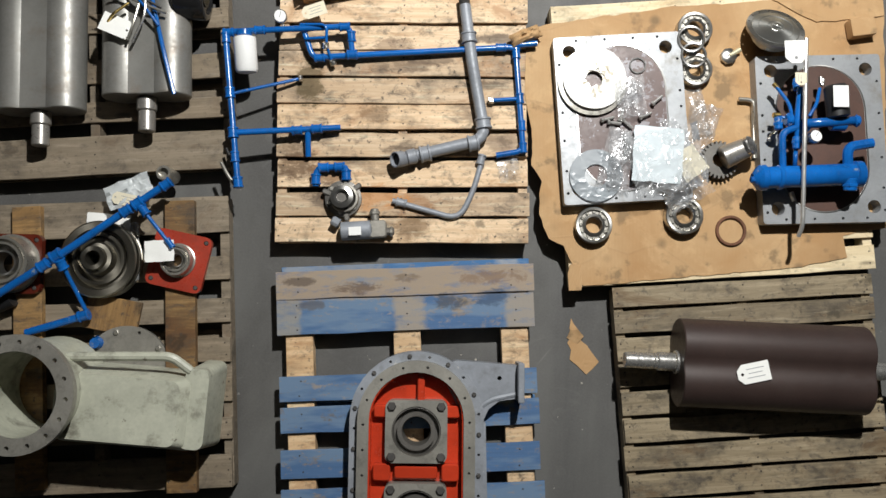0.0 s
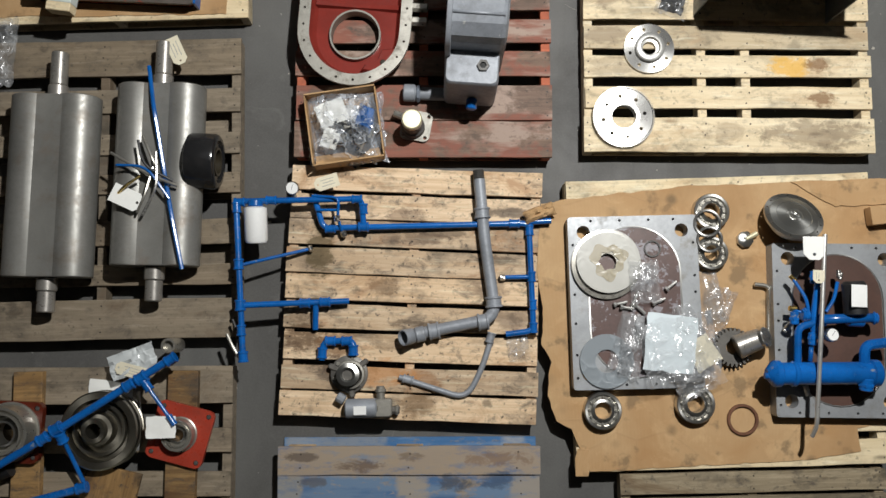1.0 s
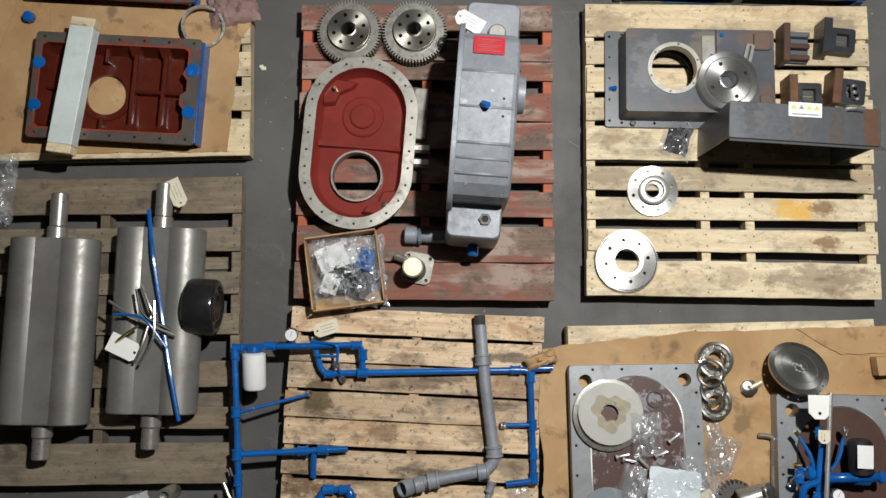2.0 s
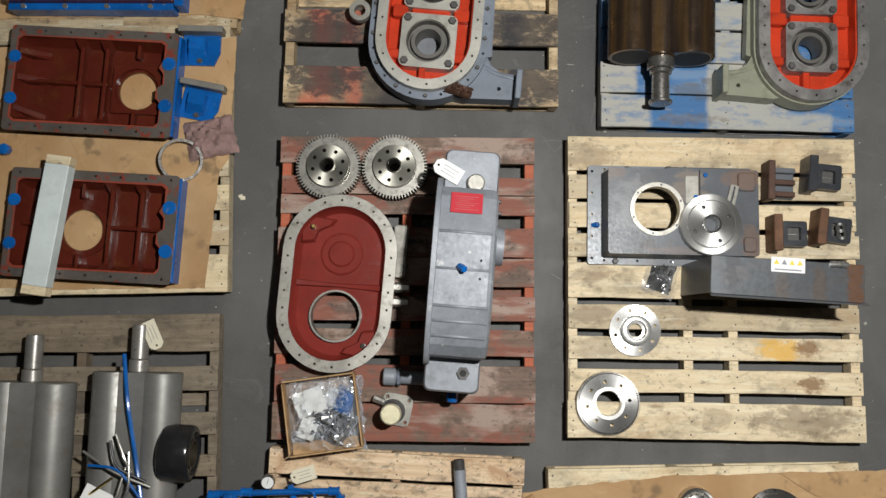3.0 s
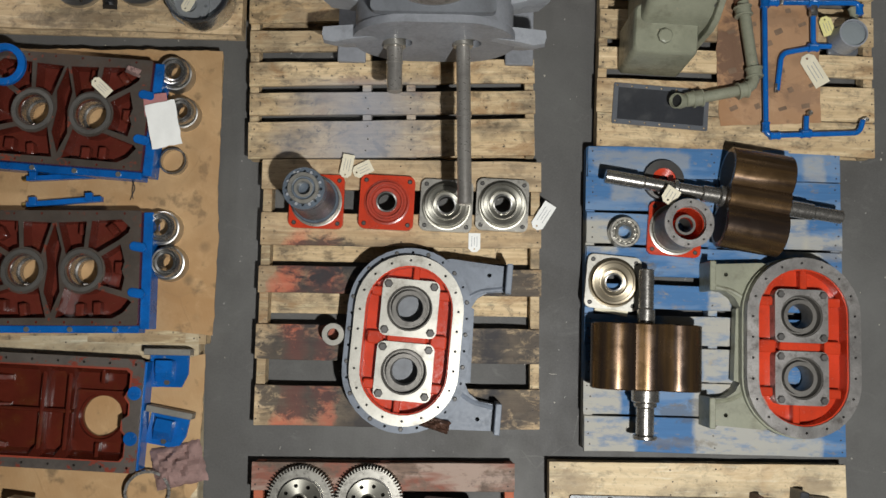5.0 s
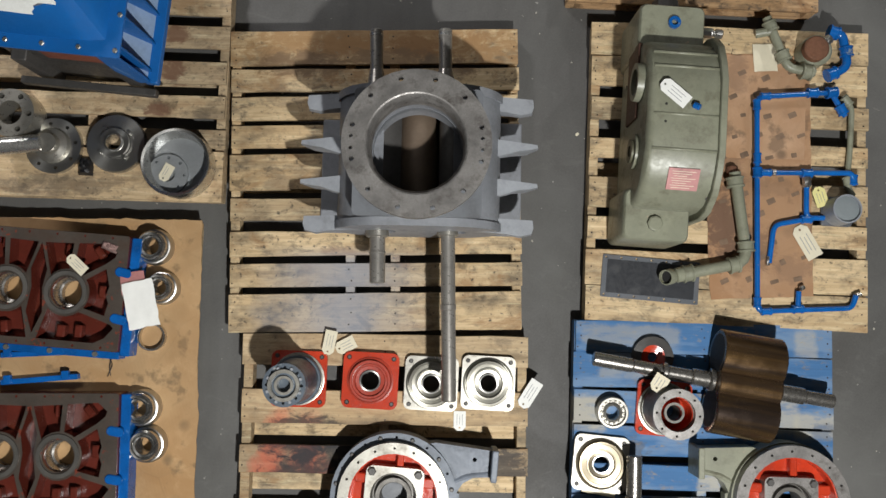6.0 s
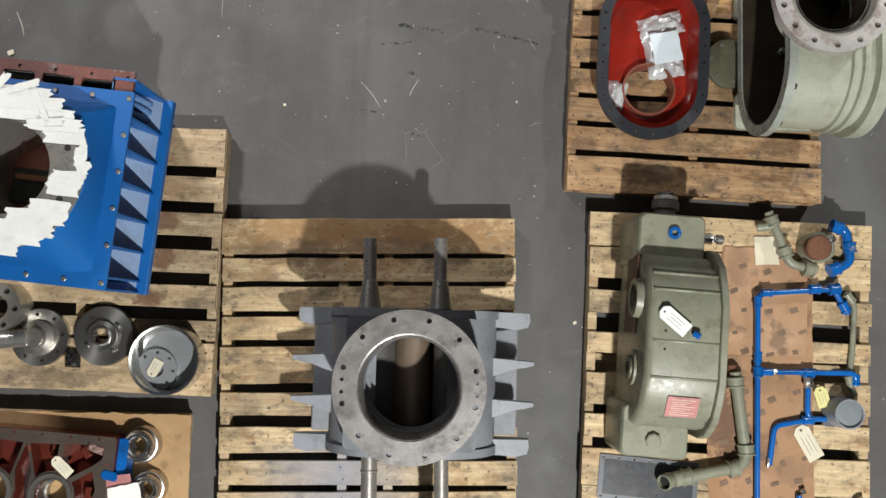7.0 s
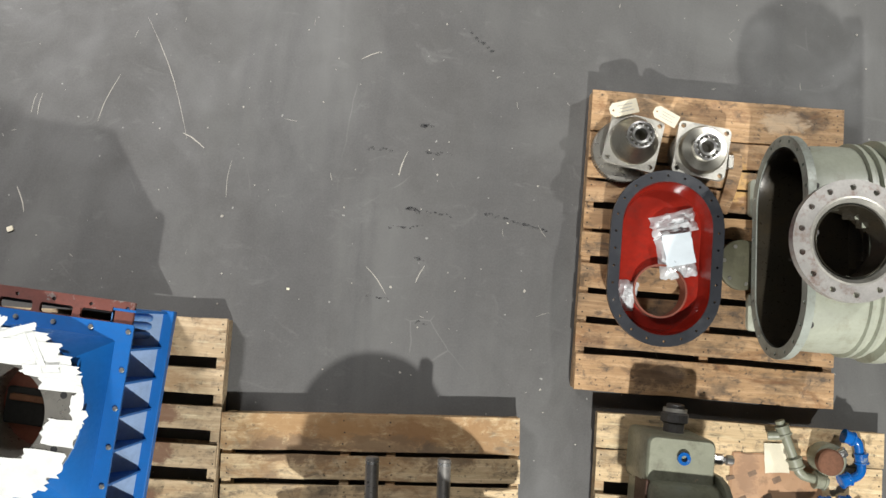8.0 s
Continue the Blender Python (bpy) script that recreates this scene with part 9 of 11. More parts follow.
ring("blue_ring", -1.807, 3.893, TOP + 0.108, 0.09, 0.06, 0.02, "blue", "blue painted steel ring on an end plate", "ring")
bm = bmesh.new()
pillow(bm, 0.07, 0.035, 0.03, 8, 71, None, 0.8)
solo("shop_rag", bm, "rag", -1.269, 3.898, TOP + 0.10, -20, "small crumpled grey-pink rag", "rag")

bm = bmesh.new()
sweep(bm, [(-1.26, 3.446, 0.14), (-1.25, 3.418, 0.12), (-1.269, 3.366, 0.115)], 0.0016, 6, 0.01)
solo("thin_wire", bm, "black", 0, 0, 0, 0, "short bent black wire on cardboard", "wire")
bm = bmesh.new()
sweep(bm, [(-1.254, 3.444, 0.13), (-1.263, 3.402, 0.12), (-1.257, 3.371, 0.115)], 0.0016, 6, 0.01)
solo("thin_wire", bm, "black", 0, 0, 0, 0, "short bent black wire on cardboard", "wire")
bm = bmesh.new()
pillow(bm, 0.115, 0.05, 0.03, 14, 77, None, 0.9)
solo("shop_rag", bm, "rust_dark", 0.073, 2.518, TOP + 0.112, -14, "crumpled dark brown rag on a housing rim", "rag")


# ---- the blower casing ----
bx_, by_ = -0.021, 4.268
bl = thing("blower_casing", bx_, by_, TOP, 2.0, "grey cast blower casing with a large bolted port flange", "blower casing")
bm = bmesh.new()
plate(bm, circle(0.2547, 0, 56), [circle(0.176, 0, 48)] + spots(12, 0.226, 0.009, 0, 10, 0.26) + [circle(0.007, 0, 8, s * 0.222, k) for s in (-1, 1) for k in (-0.02, 0.02)], 0.672, 0.708)
part("port_flange", bm, "flange_iron", bl, "bare iron port flange with bolt holes")
bm = bmesh.new()
lathe(bm, [(0.158, 0.46), (0.225, 0.46), (0.205, 0.60), (0.215, 0.672), (0.166, 0.672)], 48)
part("port_neck", bm, "casing_body", bl)
bm = bmesh.new()
lathe(bm, [(0.160, 0.60), (0.170, 0.60), (0.1765, 0.672), (0.1775, 0.7065), (0.171, 0.704), (0.162, 0.690)], 56)
part("port_lip", bm, "flange_iron", bl, "worn rounded lip of the port")
W, H, ZC, D = 0.62, 0.42, 0.315, 0.46
prof = [(a, b) for b, a, _ in stadium(H, W, 0, 16)]
bm = bmesh.new()
wall_t = 0.03
outer = [(a, b) for a, b in prof]
innr = [(a * (W - 2 * wall_t) / W, b * (H - 2 * wall_t) / H) for a, b in prof]
k = len(outer)
rows = []
for yy in (-D / 2, D / 2):
    rows.append([bm.verts.new((a, yy, ZC + b)) for a, b in outer])
    rows.append([bm.verts.new((a, yy, ZC + b)) for a, b in innr])
for i in range(k):
    j = (i + 1) % k
    top_i = outer[i][1] > H * 0.45 and outer[j][1] > H * 0.45 and abs(outer[i][0]) < 0.17 and abs(outer[j][0]) < 0.17
    if top_i:
        continue
    bm.faces.new((rows[0][i], rows[0][j], rows[2][j], rows[2][i]))
    bm.faces.new((rows[1][i], rows[3][i], rows[3][j], rows[1][j]))
    bm.faces.new((rows[0][i], rows[1][i], rows[1][j], rows[0][j]))
    bm.faces.new((rows[2][i], rows[2][j], rows[3][j], rows[3][i]))
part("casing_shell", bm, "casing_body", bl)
# deck in a darker copy of the body grey, as if shaded
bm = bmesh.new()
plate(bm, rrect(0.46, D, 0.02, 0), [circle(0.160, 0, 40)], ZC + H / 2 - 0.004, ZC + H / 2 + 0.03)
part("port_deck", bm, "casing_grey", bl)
for s in (-1, 1):
    bm = bmesh.new()
    plate(bm, [(a * 1.03, b * 1.03, 0) for a, b in outer], [circle(0.05, 0, 24, q * 0.135, 0) for q in (-1, 1)], 0, 0.03, pose(0, s * (D / 2 + (0.03 if s > 0 else 0.0)), ZC, 90, 0, 0))
    part("end_wall", bm, "casing_body", bl)
# fins in a paler copy of the body grey: light on them put into the colour
for s in (-1, 1):
    for yy, hh, ext in ((0.262, 0.34, 0.435), (0.082, 0.36, 0.452), (-0.068, 0.36, 0.452), (-0.205, 0.34, 0.438)):
        if hh < 0.35:
            plan = [(ext, -0.004), (ext + 0.004, -0.035), (ext - 0.004, -0.062), (ext - 0.05, -0.074), (ext - 0.10, -0.066), (0.20, -0.056), (0.20, 0.0)]
        else:
            plan = [(ext, -0.004), (ext + 0.002, -0.018), (ext - 0.03, -0.027), (ext - 0.075, -0.034), (ext - 0.12, -0.052), (0.20, -0.092), (0.20, 0.022), (ext - 0.14, 0.008)]
        bm = bmesh.new()
        rise = [0.05 * (ext - a) / 0.25 for a, b in plan]
        low = [(s * (0.20 + (a - 0.20) * 0.86), yy - 0.02 + (b + 0.02) * 0.35, hh - 0.13 - 0.10 * (ext - a)) for a, b in plan]
        edge = [(s * a, yy + b * 0.96, hh - 0.035 + u) for (a, b), u in zip(plan, rise)]
        high = [(s * (0.20 + (a - 0.20) * 0.985), yy + b * 0.90 - 0.002, hh + u) for (a, b), u in zip(plan, rise)]
        loft(bm, [low, edge, high])
        part("side_fin", bm, "casing_lit", bl, "grey cast stiffening fin toned pale as if lit")
    bm = bmesh.new()
    block(bm, 0.12, D + 0.02, 0.025, pose(s * 0.36, 0, 0), 0.006, 0.004)
    part("foot_rail", bm, "casing_body", bl)
# rotor bodies coloured dark to hold down the light that falls through the port
for q, tl, long_, thick_ in ((-0.115, 0, 0.365, 0.142), (0.150, 90, 0.34, 0.15)):
    bm = bmesh.new()
    tt = pose(q, 0, ZC, 0, tl, 0)
    loft(bm, [[tuple(tt @ Vector((a * (0.9 if a < 0 and tl == 0 else 1.0), yy, b))) for a, b in lobe(long_, thick_, 14, 0.3 if tl == 0 else 0.6)] for yy in (-D / 2 + 0.01, D / 2 - 0.01)])
    rot_ = part("rotor", bm, "cast_dark", bl, "rotor inside the casing, toned dark as if shaded")
    if tl == 0:
        bm = bmesh.new()
        loft(bm, [[(-0.004 + 0.074 * math.cos(math.pi * i / 16), yy, ZC + 0.074 * math.sin(math.pi * i / 16)) for i in range(17)] for yy in (-D / 2 + 0.012, D / 2 - 0.012)])
        part("lobe_tip", bm, "rotor_tan", rot_, "tan crest of the rotor lobe")
inv = bl.matrix_basis.inverted()
for a, b, r in (((-0.199, 4.46, 0.42), (-0.219, 4.789, 0.42), 0.0255), ((0.067, 4.477, 0.42), (0.049, 4.806, 0.42), 0.0255), ((-0.168, 4.024, 0.42), (-0.155, 3.803, 0.42), 0.03), ((0.1, 4.041, 0.42), (0.141, 3.374, 0.42), 0.0275)):
    bm = bmesh.new()
    rod(bm, inv @ Vector(a), inv @ Vector(b), r, None, 22)
    d = (Vector(b) - Vector(a)).normalized()
    up_ = d.y > 0
    sh = part("shaft", bm, "shaft_dark", bl, "dark oily splined shaft" if up_ else "dark oily machined shaft")
    if up_:
        bm = bmesh.new()
        rod(bm, inv @ (Vector(b) - d * 0.03), inv @ (Vector(b) - d * 0.012), r * 1.04, None, 22)
        part("end_band", bm, "steel_bar", sh, "bright band at the shaft end")
    bm = bmesh.new()
    rod(bm, inv @ (Vector(a) + d * (0.055 if up_ else 0.01)), inv @ (Vector(a) + d * (0.17 if up_ else 0.045)), r * (1.75 if up_ else 1.45), r * (1.1 if up_ else 1.45), 22)
    part("shaft_collar", bm, "shaft_dark" if up_ else "steel_dull", sh, "dark oily collar" if up_ else "dull steel collar")
    bm = bmesh.new()
    u = 0.45
    rod(bm, inv @ (Vector(a) + (Vector(b) - Vector(a)) * u), inv @ (Vector(a) + (Vector(b) - Vector(a)) * (u + 0.04)), r * 1.1, None, 22)
    part("shaft_step", bm, "shaft_dark", sh)

# ---- green gear case pallet ----
cardboard(1.458, 4.368, TOP + 0.001, 0, [(1.238, 4.882), (1.612, 4.891), (1.623, 4.619), (1.649, 3.862), (1.217, 3.824), (1.197, 4.162)], "card_dark", "brown printed cardboard sheet on a pallet", 0.003)
cardboard(1.425, 4.66, TOP + 0.0042, 0, [(1.245, 4.878), (1.606, 4.884), (1.598, 4.438), (1.242, 4.43)], "card_peach", "pale printed cardboard flap lying over another sheet", 0.0014)
marks = thing("printed_marks", 1.458, 4.368, TOP + 0.006, 3, "rows of dark printed blocks on brown cardboard", "printed marks")
for i in range(6):
    for j in range(11):
        px, py = -0.20 + 0.098 * i + 0.048 * (j % 2), 0.42 - 0.088 * j + 0.02 * (i % 2)
        if px > 0.19 or (px > 0.14 and py > 0.24):
            continue
        bm = bmesh.new()
        block(bm, 0.036 - 0.012 * ((i * 7 + j * 3) % 4 == 1), 0.016 + 0.004 * ((i + j) % 3), 0.0004, pose(px + 0.008 * math.sin(i * 5 + j * 3), py + 0.008 * math.sin(i * 3 + j * 7), 0, 0, 0, 17 + 8 * math.sin(j * 2 + i)), 0.003, 0.0001)
        part("printed_block", bm, "card_ink", marks)
gg = gear_case(0.944, 4.472, TOP, -1.0, 0.2758, 0.68, 0.51, "green", "grey-green gear case stood on edge with pale tag", -1, (0.32, 0.29), ((-0.015, 0.045), (-0.03, -0.005)), (0.36, 0.27, 0.0, -0.19))
bm = bmesh.new()
LABEL = pose(0.01, -0.232, case_top(0.51, 0.68, 0.232) + 0.001, 29, 0, 0)
block(bm, 0.115, 0.085, 0.0015, LABEL, 0.002, 0.0004)
npl = part("name_plate", bm, "label_pink", gg, "faded red rating plate with illegible print")
for i in range(8):
    bm = bmesh.new()
    block(bm, 0.09 - 0.02 * (i % 3), 0.0018, 0.0006, LABEL @ pose(-0.006 * (i % 3), 0.03 - 0.009 * i, 0.0016), 0.0005, 0.0002)
    part("print_bar", bm, "manila", npl)
bm = bmesh.new()
lathe(bm, [(0.05, 0), (0.078, 0), (0.072, 0.05), (0.05, 0.05)], 32, pose(-0.115, 0.15, 0.36, 0, -90, 0))
part("bearing_boss", bm, "green", gg)
bm = bmesh.new()
lathe(bm, [(0.045, 0), (0.07, 0), (0.066, 0.035), (0.045, 0.035)], 32, pose(-0.115, -0.11, 0.32, 0, -90, 0))
part("bearing_boss", bm, "green", gg)
bm = bmesh.new()
disc(bm, [(0.028, 0), (0.03, 0.003), (0.03, 0.016), (0.024, 0.02)], 8, pose(-0.04, -0.38, 0.29))
part("filler_cap", bm, "green", gg)
bm = bmesh.new()
lathe(bm, [(0.012, 0), (0.024, 0), (0.024, 0.014), (0.012, 0.014)], 20, pose(-0.012, 0.41, 0.32))
part("blue_port", bm, "blue", gg, "blue ringed port")
bm = bmesh.new()
rod(bm, (0.09, 0.41, 0.24), (0.165, 0.41, 0.24), 0.022, None, 8)
rod(bm, (0.165, 0.41, 0.24), (0.175, 0.41, 0.24), 0.013, None, 12)
rod(bm, (0.175, 0.41, 0.24), (0.205, 0.41, 0.24), 0.020, None, 6)
part("side_fitting", bm, "steel", gg, "bright steel side fitting")
bm = bmesh.new()
disc(bm, [(0.042, 0), (0.042, 0.035), (0.046, 0.037), (0.056, 0.042), (0.056, 0.072), (0.050, 0.078), (0.036, 0.08), (0.036, 0.108), (0.03, 0.112)], 8, pose(-0.005, 0.485, 0.15, -90, 0, 0))
part("end_plug", bm, "cast_dark", gg, "dark steel hexagon plug")
bm = bmesh.new()
lathe(bm, [(0.040, 0.080), (0.047, 0.080), (0.047, 0.094), (0.040, 0.094)], 28, pose(-0.005, 0.485, 0.15, -90, 0, 0))
part("plug_ring", bm, "machined_pale", gg, "pale bare ring round the plug")
bm = bmesh.new()
block(bm, 0.016, 0.30, 0.16, pose(-0.139, 0.17, 0.17), 0.004, 0.003)
part("side_gasket", bm, "rust_dark", gg, "dark rusty gasket edge")
bm = bmesh.new()
lathe(bm, [(0.022, 0), (0.046, 0), (0.046, 0.008), (0.022, 0.008)], 28, pose(-0.152, -0.11, 0.32, 0, -90, 0))
part("bore_seal", bm, "grimy_green", gg, "grimy seal in the lower boss")
for k in (-0.42, -0.38, -0.3, 0.2, 0.3):
    bm = bmesh.new()
    rod(bm, (-0.12, k, 0.12), (-0.145, k, 0.12), 0.009, None, 6)
    part("stud", bm, "steel_dull", gg)
tag(0.895, 4.547, 0.622, -38, 0.12, 0.055, "paper", "white paper tag with writing on a gear case")
bm = bmesh.new()
rod(bm, (0, 0, 0), (0.02, -0.012, 0.012), 0.012, None, 8)
solo("blue_plug", bm, "blue", 0.966, 4.506, 0.617, 0, "small blue pipe plug on a gear case", "pipe plug")
bp = thing("black_cover_plate", 0.962, 3.894, TOP, -2, "flat dark slate cover plate on a pallet", "cover plate")
bm = bmesh.new()
pw_, pl2 = 0.4097, 0.1789
plate(bm, rrect(pw_, pl2, 0.006, 0), [circle(0.005, 0, 6, k * pw_ * 0.155, s * pl2 * 0.44) for k in (-3, -2, -1, 0, 1, 2, 3) for s in (-1, 1)], 0, 0.008)
part("plate_sheet", bm, "slate", bp)
bm = bmesh.new()
plate(bm, rrect(pw_ * 0.9, pl2 * 0.78, 0.004, 0), [], 0.008, 0.010)
part("plate_panel", bm, "black_rim", bp)
pipe("green_pipe", 1.263, 4.073, 0, [[(1.29, 4.36, 0.15), (1.351, 3.986, 0.15), (1.078, 3.919, 0.15)]], 0.024, "green", "grey-green painted steel pipe with an elbow", "pipe",
     joints=[((1.292, 4.318, 0.15), (1.3, 4.262, 0.15), 1.4), ((1.344, 4.05, 0.15), (1.351, 3.986, 0.15), 1.35), ((1.295, 3.971, 0.15), (1.24, 3.956, 0.15), 1.35), ((1.106, 3.925, 0.15), (1.078, 3.919, 0.15), 1.4)], open_end=((1.029, 3.907, 0.16), (1.124, 3.931, 0.15)), seg=16, bend=0.06)
bm = bmesh.new()
rod(bm, (0, 0, 0), (0.0, 0.035, 0), 0.022)
solo("pipe_nipple", bm, "rust", 1.286, 4.355, 0.127, 4, "rusty threaded pipe nipple", "pipe fitting")
pf = pipe("pipe_assembly", 1.591, 4.257, 0, [
    [(1.719, 4.73, 0.14), (1.375, 4.688, 0.15), (1.406, 3.785, 0.13), (1.802, 3.82, 0.125), (1.815, 3.874, 0.13)],
    [(1.391, 4.367, 0.14), (1.791, 4.387, 0.14), (1.797, 4.336, 0.13)],
    [(1.596, 4.375, 0.14), (1.602, 4.187, 0.13), (1.677, 4.192, 0.13)],
    [(1.602, 4.182, 0.13), (1.469, 4.151, 0.125), (1.456, 3.99, 0.115)],
    [(1.576, 3.804, 0.125), (1.576, 3.878, 0.13)],
    [(1.695, 4.724, 0.14), (1.756, 4.627, 0.14)],
], 0.0115, "blue", "blue painted pipe frame with tees on cardboard", "pipe frame",
    joints=[((1.411, 4.693, 0.15), (1.477, 4.699, 0.15)), ((1.376, 4.655, 0.15), (1.378, 4.598, 0.15)), ((1.387, 4.428, 0.14), (1.388, 4.362, 0.14)), ((1.388, 4.367, 0.14), (1.39, 4.315, 0.14), 1.6), ((1.424, 4.369, 0.14), (1.49, 4.373, 0.14)), ((1.405, 3.822, 0.13), (1.406, 3.78, 0.13)), ((1.443, 3.787, 0.13), (1.508, 3.793, 0.13)), ((1.596, 4.375, 0.14), (1.655, 4.378, 0.14), 1.6), ((1.576, 3.804, 0.125), (1.627, 3.809, 0.125), 1.5), ((1.602, 4.182, 0.13), (1.64, 4.185, 0.13), 1.5), ((1.695, 4.727, 0.14), (1.719, 4.73, 0.14), 2.0), ((1.739, 4.655, 0.14), (1.756, 4.627, 0.14), 1.8), ((1.614, 4.722, 0.14), (1.671, 4.727, 0.14), 1.7), ((1.797, 4.359, 0.13), (1.798, 4.293, 0.13), 1.5)])
inv = pf.matrix_basis.inverted()
for a, b, r, mt in (((1.594, 4.36, 0.145), (1.595, 4.313, 0.145), 0.019, "steel_fine"), ((1.454, 4.019, 0.118), (1.451, 3.979, 0.116), 0.009, "steel_fine"), ((1.581, 3.888, 0.13), (1.599, 3.898, 0.13), 0.011, "steel"), ((1.815, 3.874, 0.13), (1.838, 3.88, 0.13), 0.010, "steel"), ((1.447, 4.37, 0.14), (1.466, 4.371, 0.14), 0.015, "steel_fine")):
    bm = bmesh.new()
    rod(bm, inv @ Vector(a), inv @ Vector(b), r, None, 8)
    part("end_fitting", bm, mt, pf, "bright steel end fitting")
pipe("green_conduit", 1.792, 4.531, 0, [[(1.752, 4.72, 0.13), (1.787, 4.669, 0.13), (1.786, 4.483, 0.12), (1.774, 4.339, 0.12), (1.803, 4.294, 0.12)]], 0.012, "green", "bent grey-green conduit with threaded ends", "conduit", joints=[((1.765, 4.696, 0.13), (1.787, 4.669, 0.13), 1.5), ((1.778, 4.352, 0.12), (1.784, 4.328, 0.12), 1.4)])
cupt = thing("strainer_cup", 1.735, 4.223, TOP, 0, "grey cylindrical strainer cup on a black square base", "strainer")
bm = bmesh.new()
block(bm, 0.13, 0.125, 0.02, None, 0.012, 0.004)
part("base", bm, "slate", cupt)
bm = bmesh.new()
lathe(bm, [(0.052, 0.02), (0.062, 0.02), (0.060, 0.11), (0.054, 0.11)], 32)
part("cup_wall", bm, "grey_paint", cupt)
bm = bmesh.new()
disc(bm, [(0.055, 0.085), (0.054, 0.095), (0.03, 0.098)], 28)
part("cup_lid", bm, "gasket", cupt, "pale grey inner lid")
tag(1.614, 4.089, TOP + 0.01, -58, 0.15, 0.07, "manila", "pale paper tag tied to a pipe frame")
tag(1.659, 4.28, TOP + 0.03, -70, 0.085, 0.055, "yellow_paper", "pale yellow paper tag on a pallet")
vp = pipe("green_valve", 1.528, 4.881, 0, [[(1.405, 5.031, 0.16), (1.498, 4.819, 0.16), (1.612, 4.802, 0.16)], [(1.367, 4.965, 0.14), (1.432, 4.974, 0.16)]], 0.019, "green", "grey-green valve and pipe fittings with rusty cap", "valve",
          joints=[((1.422, 4.993, 0.16), (1.438, 4.955, 0.16), 1.4), ((1.478, 4.866, 0.16), (1.498, 4.819, 0.16), 1.5), ((1.577, 4.805, 0.16), (1.612, 4.802, 0.16), 1.7)])
inv = vp.matrix_basis.inverted()
bm = bmesh.new()
disc(bm, [(0.055, 0), (0.065, 0.01), (0.065, 0.08), (0.055, 0.09)], 28, inv @ pose(*(1.61, 4.893), TOP))
part("valve_body", bm, "green", vp)
bm = bmesh.new()
disc(bm, [(0.052, 0), (0.052, 0.03), (0.045, 0.036)], 28, inv @ pose(1.592, 4.888, TOP + 0.09))
part("valve_cap", bm, "rust", vp, "rusty round cap")
bm = bmesh.new()
rod(bm, inv @ Vector((1.619, 4.914, 0.2)), inv @ Vector((1.656, 4.938, 0.21)), 0.02, None, 12)
part("bright_stem", bm, "steel_fine", vp, "bright steel stem")
pipe("blue_elbow", 1.739, 4.898, 0, [[(1.69, 4.988, 0.15), (1.733, 4.976, 0.15), (1.764, 4.839, 0.14), (1.679, 4.802, 0.13)]], 0.019, "blue", "blue painted bent pipe fitting on a pallet", "pipe fitting", joints=[((1.694, 4.986, 0.15), (1.733, 4.976, 0.15), 1.4), ((1.753, 4.906, 0.145), (1.764, 4.839, 0.14), 1.35), ((1.698, 4.811, 0.13), (1.679, 4.802, 0.13), 1.4)], bend=0.04)
sheet("paper_sheet", 1.422, 4.873, TOP + 0.005, 5, 0.10, 0.12, "manila", "pale torn paper on printed cardboard", "paper", 0.003, 5, 24)

# ---- blue hood pallet ----
hd = thing("blue_hood", -1.393, 4.87, TOP, -2.8, "blue painted sheet hood with taped round opening", "machine hood")
hx_, hy0, hy1, hp, ht = 0.338, -0.335, 0.355, 0.648, 0.764
ox, oy, ring_o, ring_i = 0.0, 0.03, 0.277, 0.158
bolt_spots = [(s_ * 0.323, hy0 + 0.025 + 0.128 * i) for i in range(6) for s_ in (-1, 1)] + [(0.323 - 0.128 * i, yy) for i in range(1, 5) for yy in (hy0 + 0.025, hy1 - 0.024)]
bm = bmesh.new()
plate(bm, rrect(2 * hx_, hy1 - hy0, 0.006, 0, 2, 0, (hy0 + hy1) / 2), [rrect(0.56, 0.58, 0.01, 0, 2, 0, (hy0 + hy1) / 2)] + [circle(0.0075, 0, 10, a, b) for a, b in bolt_spots], hp - 0.01, hp)
part("top_panel", bm, "blue_hood", hd)
for a, b in bolt_spots:
    bm = bmesh.new()
    disc(bm, [(0.0095, 0), (0.0095, 0.004), (0.007, 0.006)], 6, pose(a, b, hp + 0.0005))
    part("bolt", bm, "steel_dull", hd)
# square base drawn up to the round port
bm = bmesh.new()
turns = 48
base_, round_ = [], []
for i in range(turns):
    a = 2 * math.pi * i / turns
    ca, sa = math.cos(a), math.sin(a)
    k = 1 / max(abs(ca) / 0.285, abs(sa) / 0.295)
    base_.append((ca * k, sa * k + (hy0 + hy1) / 2, hp - 0.004))
    round_.append((ox + ca * ring_o, oy + sa * ring_o, ht + 0.012))
loft(bm, [base_, [(a, b, z + 0.002) for a, b, z in base_], round_, [(ox + (a - ox) * 0.97, oy + (b - oy) * 0.97, z) for a, b, z in round_]], None, True, False)
part("drawn_hood", bm, "blue_hood", hd)
bm = bmesh.new()
lathe(bm, [(ring_i * 0.99, 0.44), (ring_i * 1.06, 0.44), (ring_i * 1.06, ht + 0.018), (ring_i * 0.99, ht + 0.018)], 44, pose(ox, oy, 0))
part("opening_collar", bm, "steel_dull", hd, "bare steel collar of the opening")
bm = bmesh.new()
disc(bm, [(ring_i * 1.05, 0.41), (ring_i * 1.05, 0.44)], 36, pose(ox, oy, 0))
part("inner_drum", bm, "rust_red", hd, "rust-red painted inside of the drum")
bm = bmesh.new()
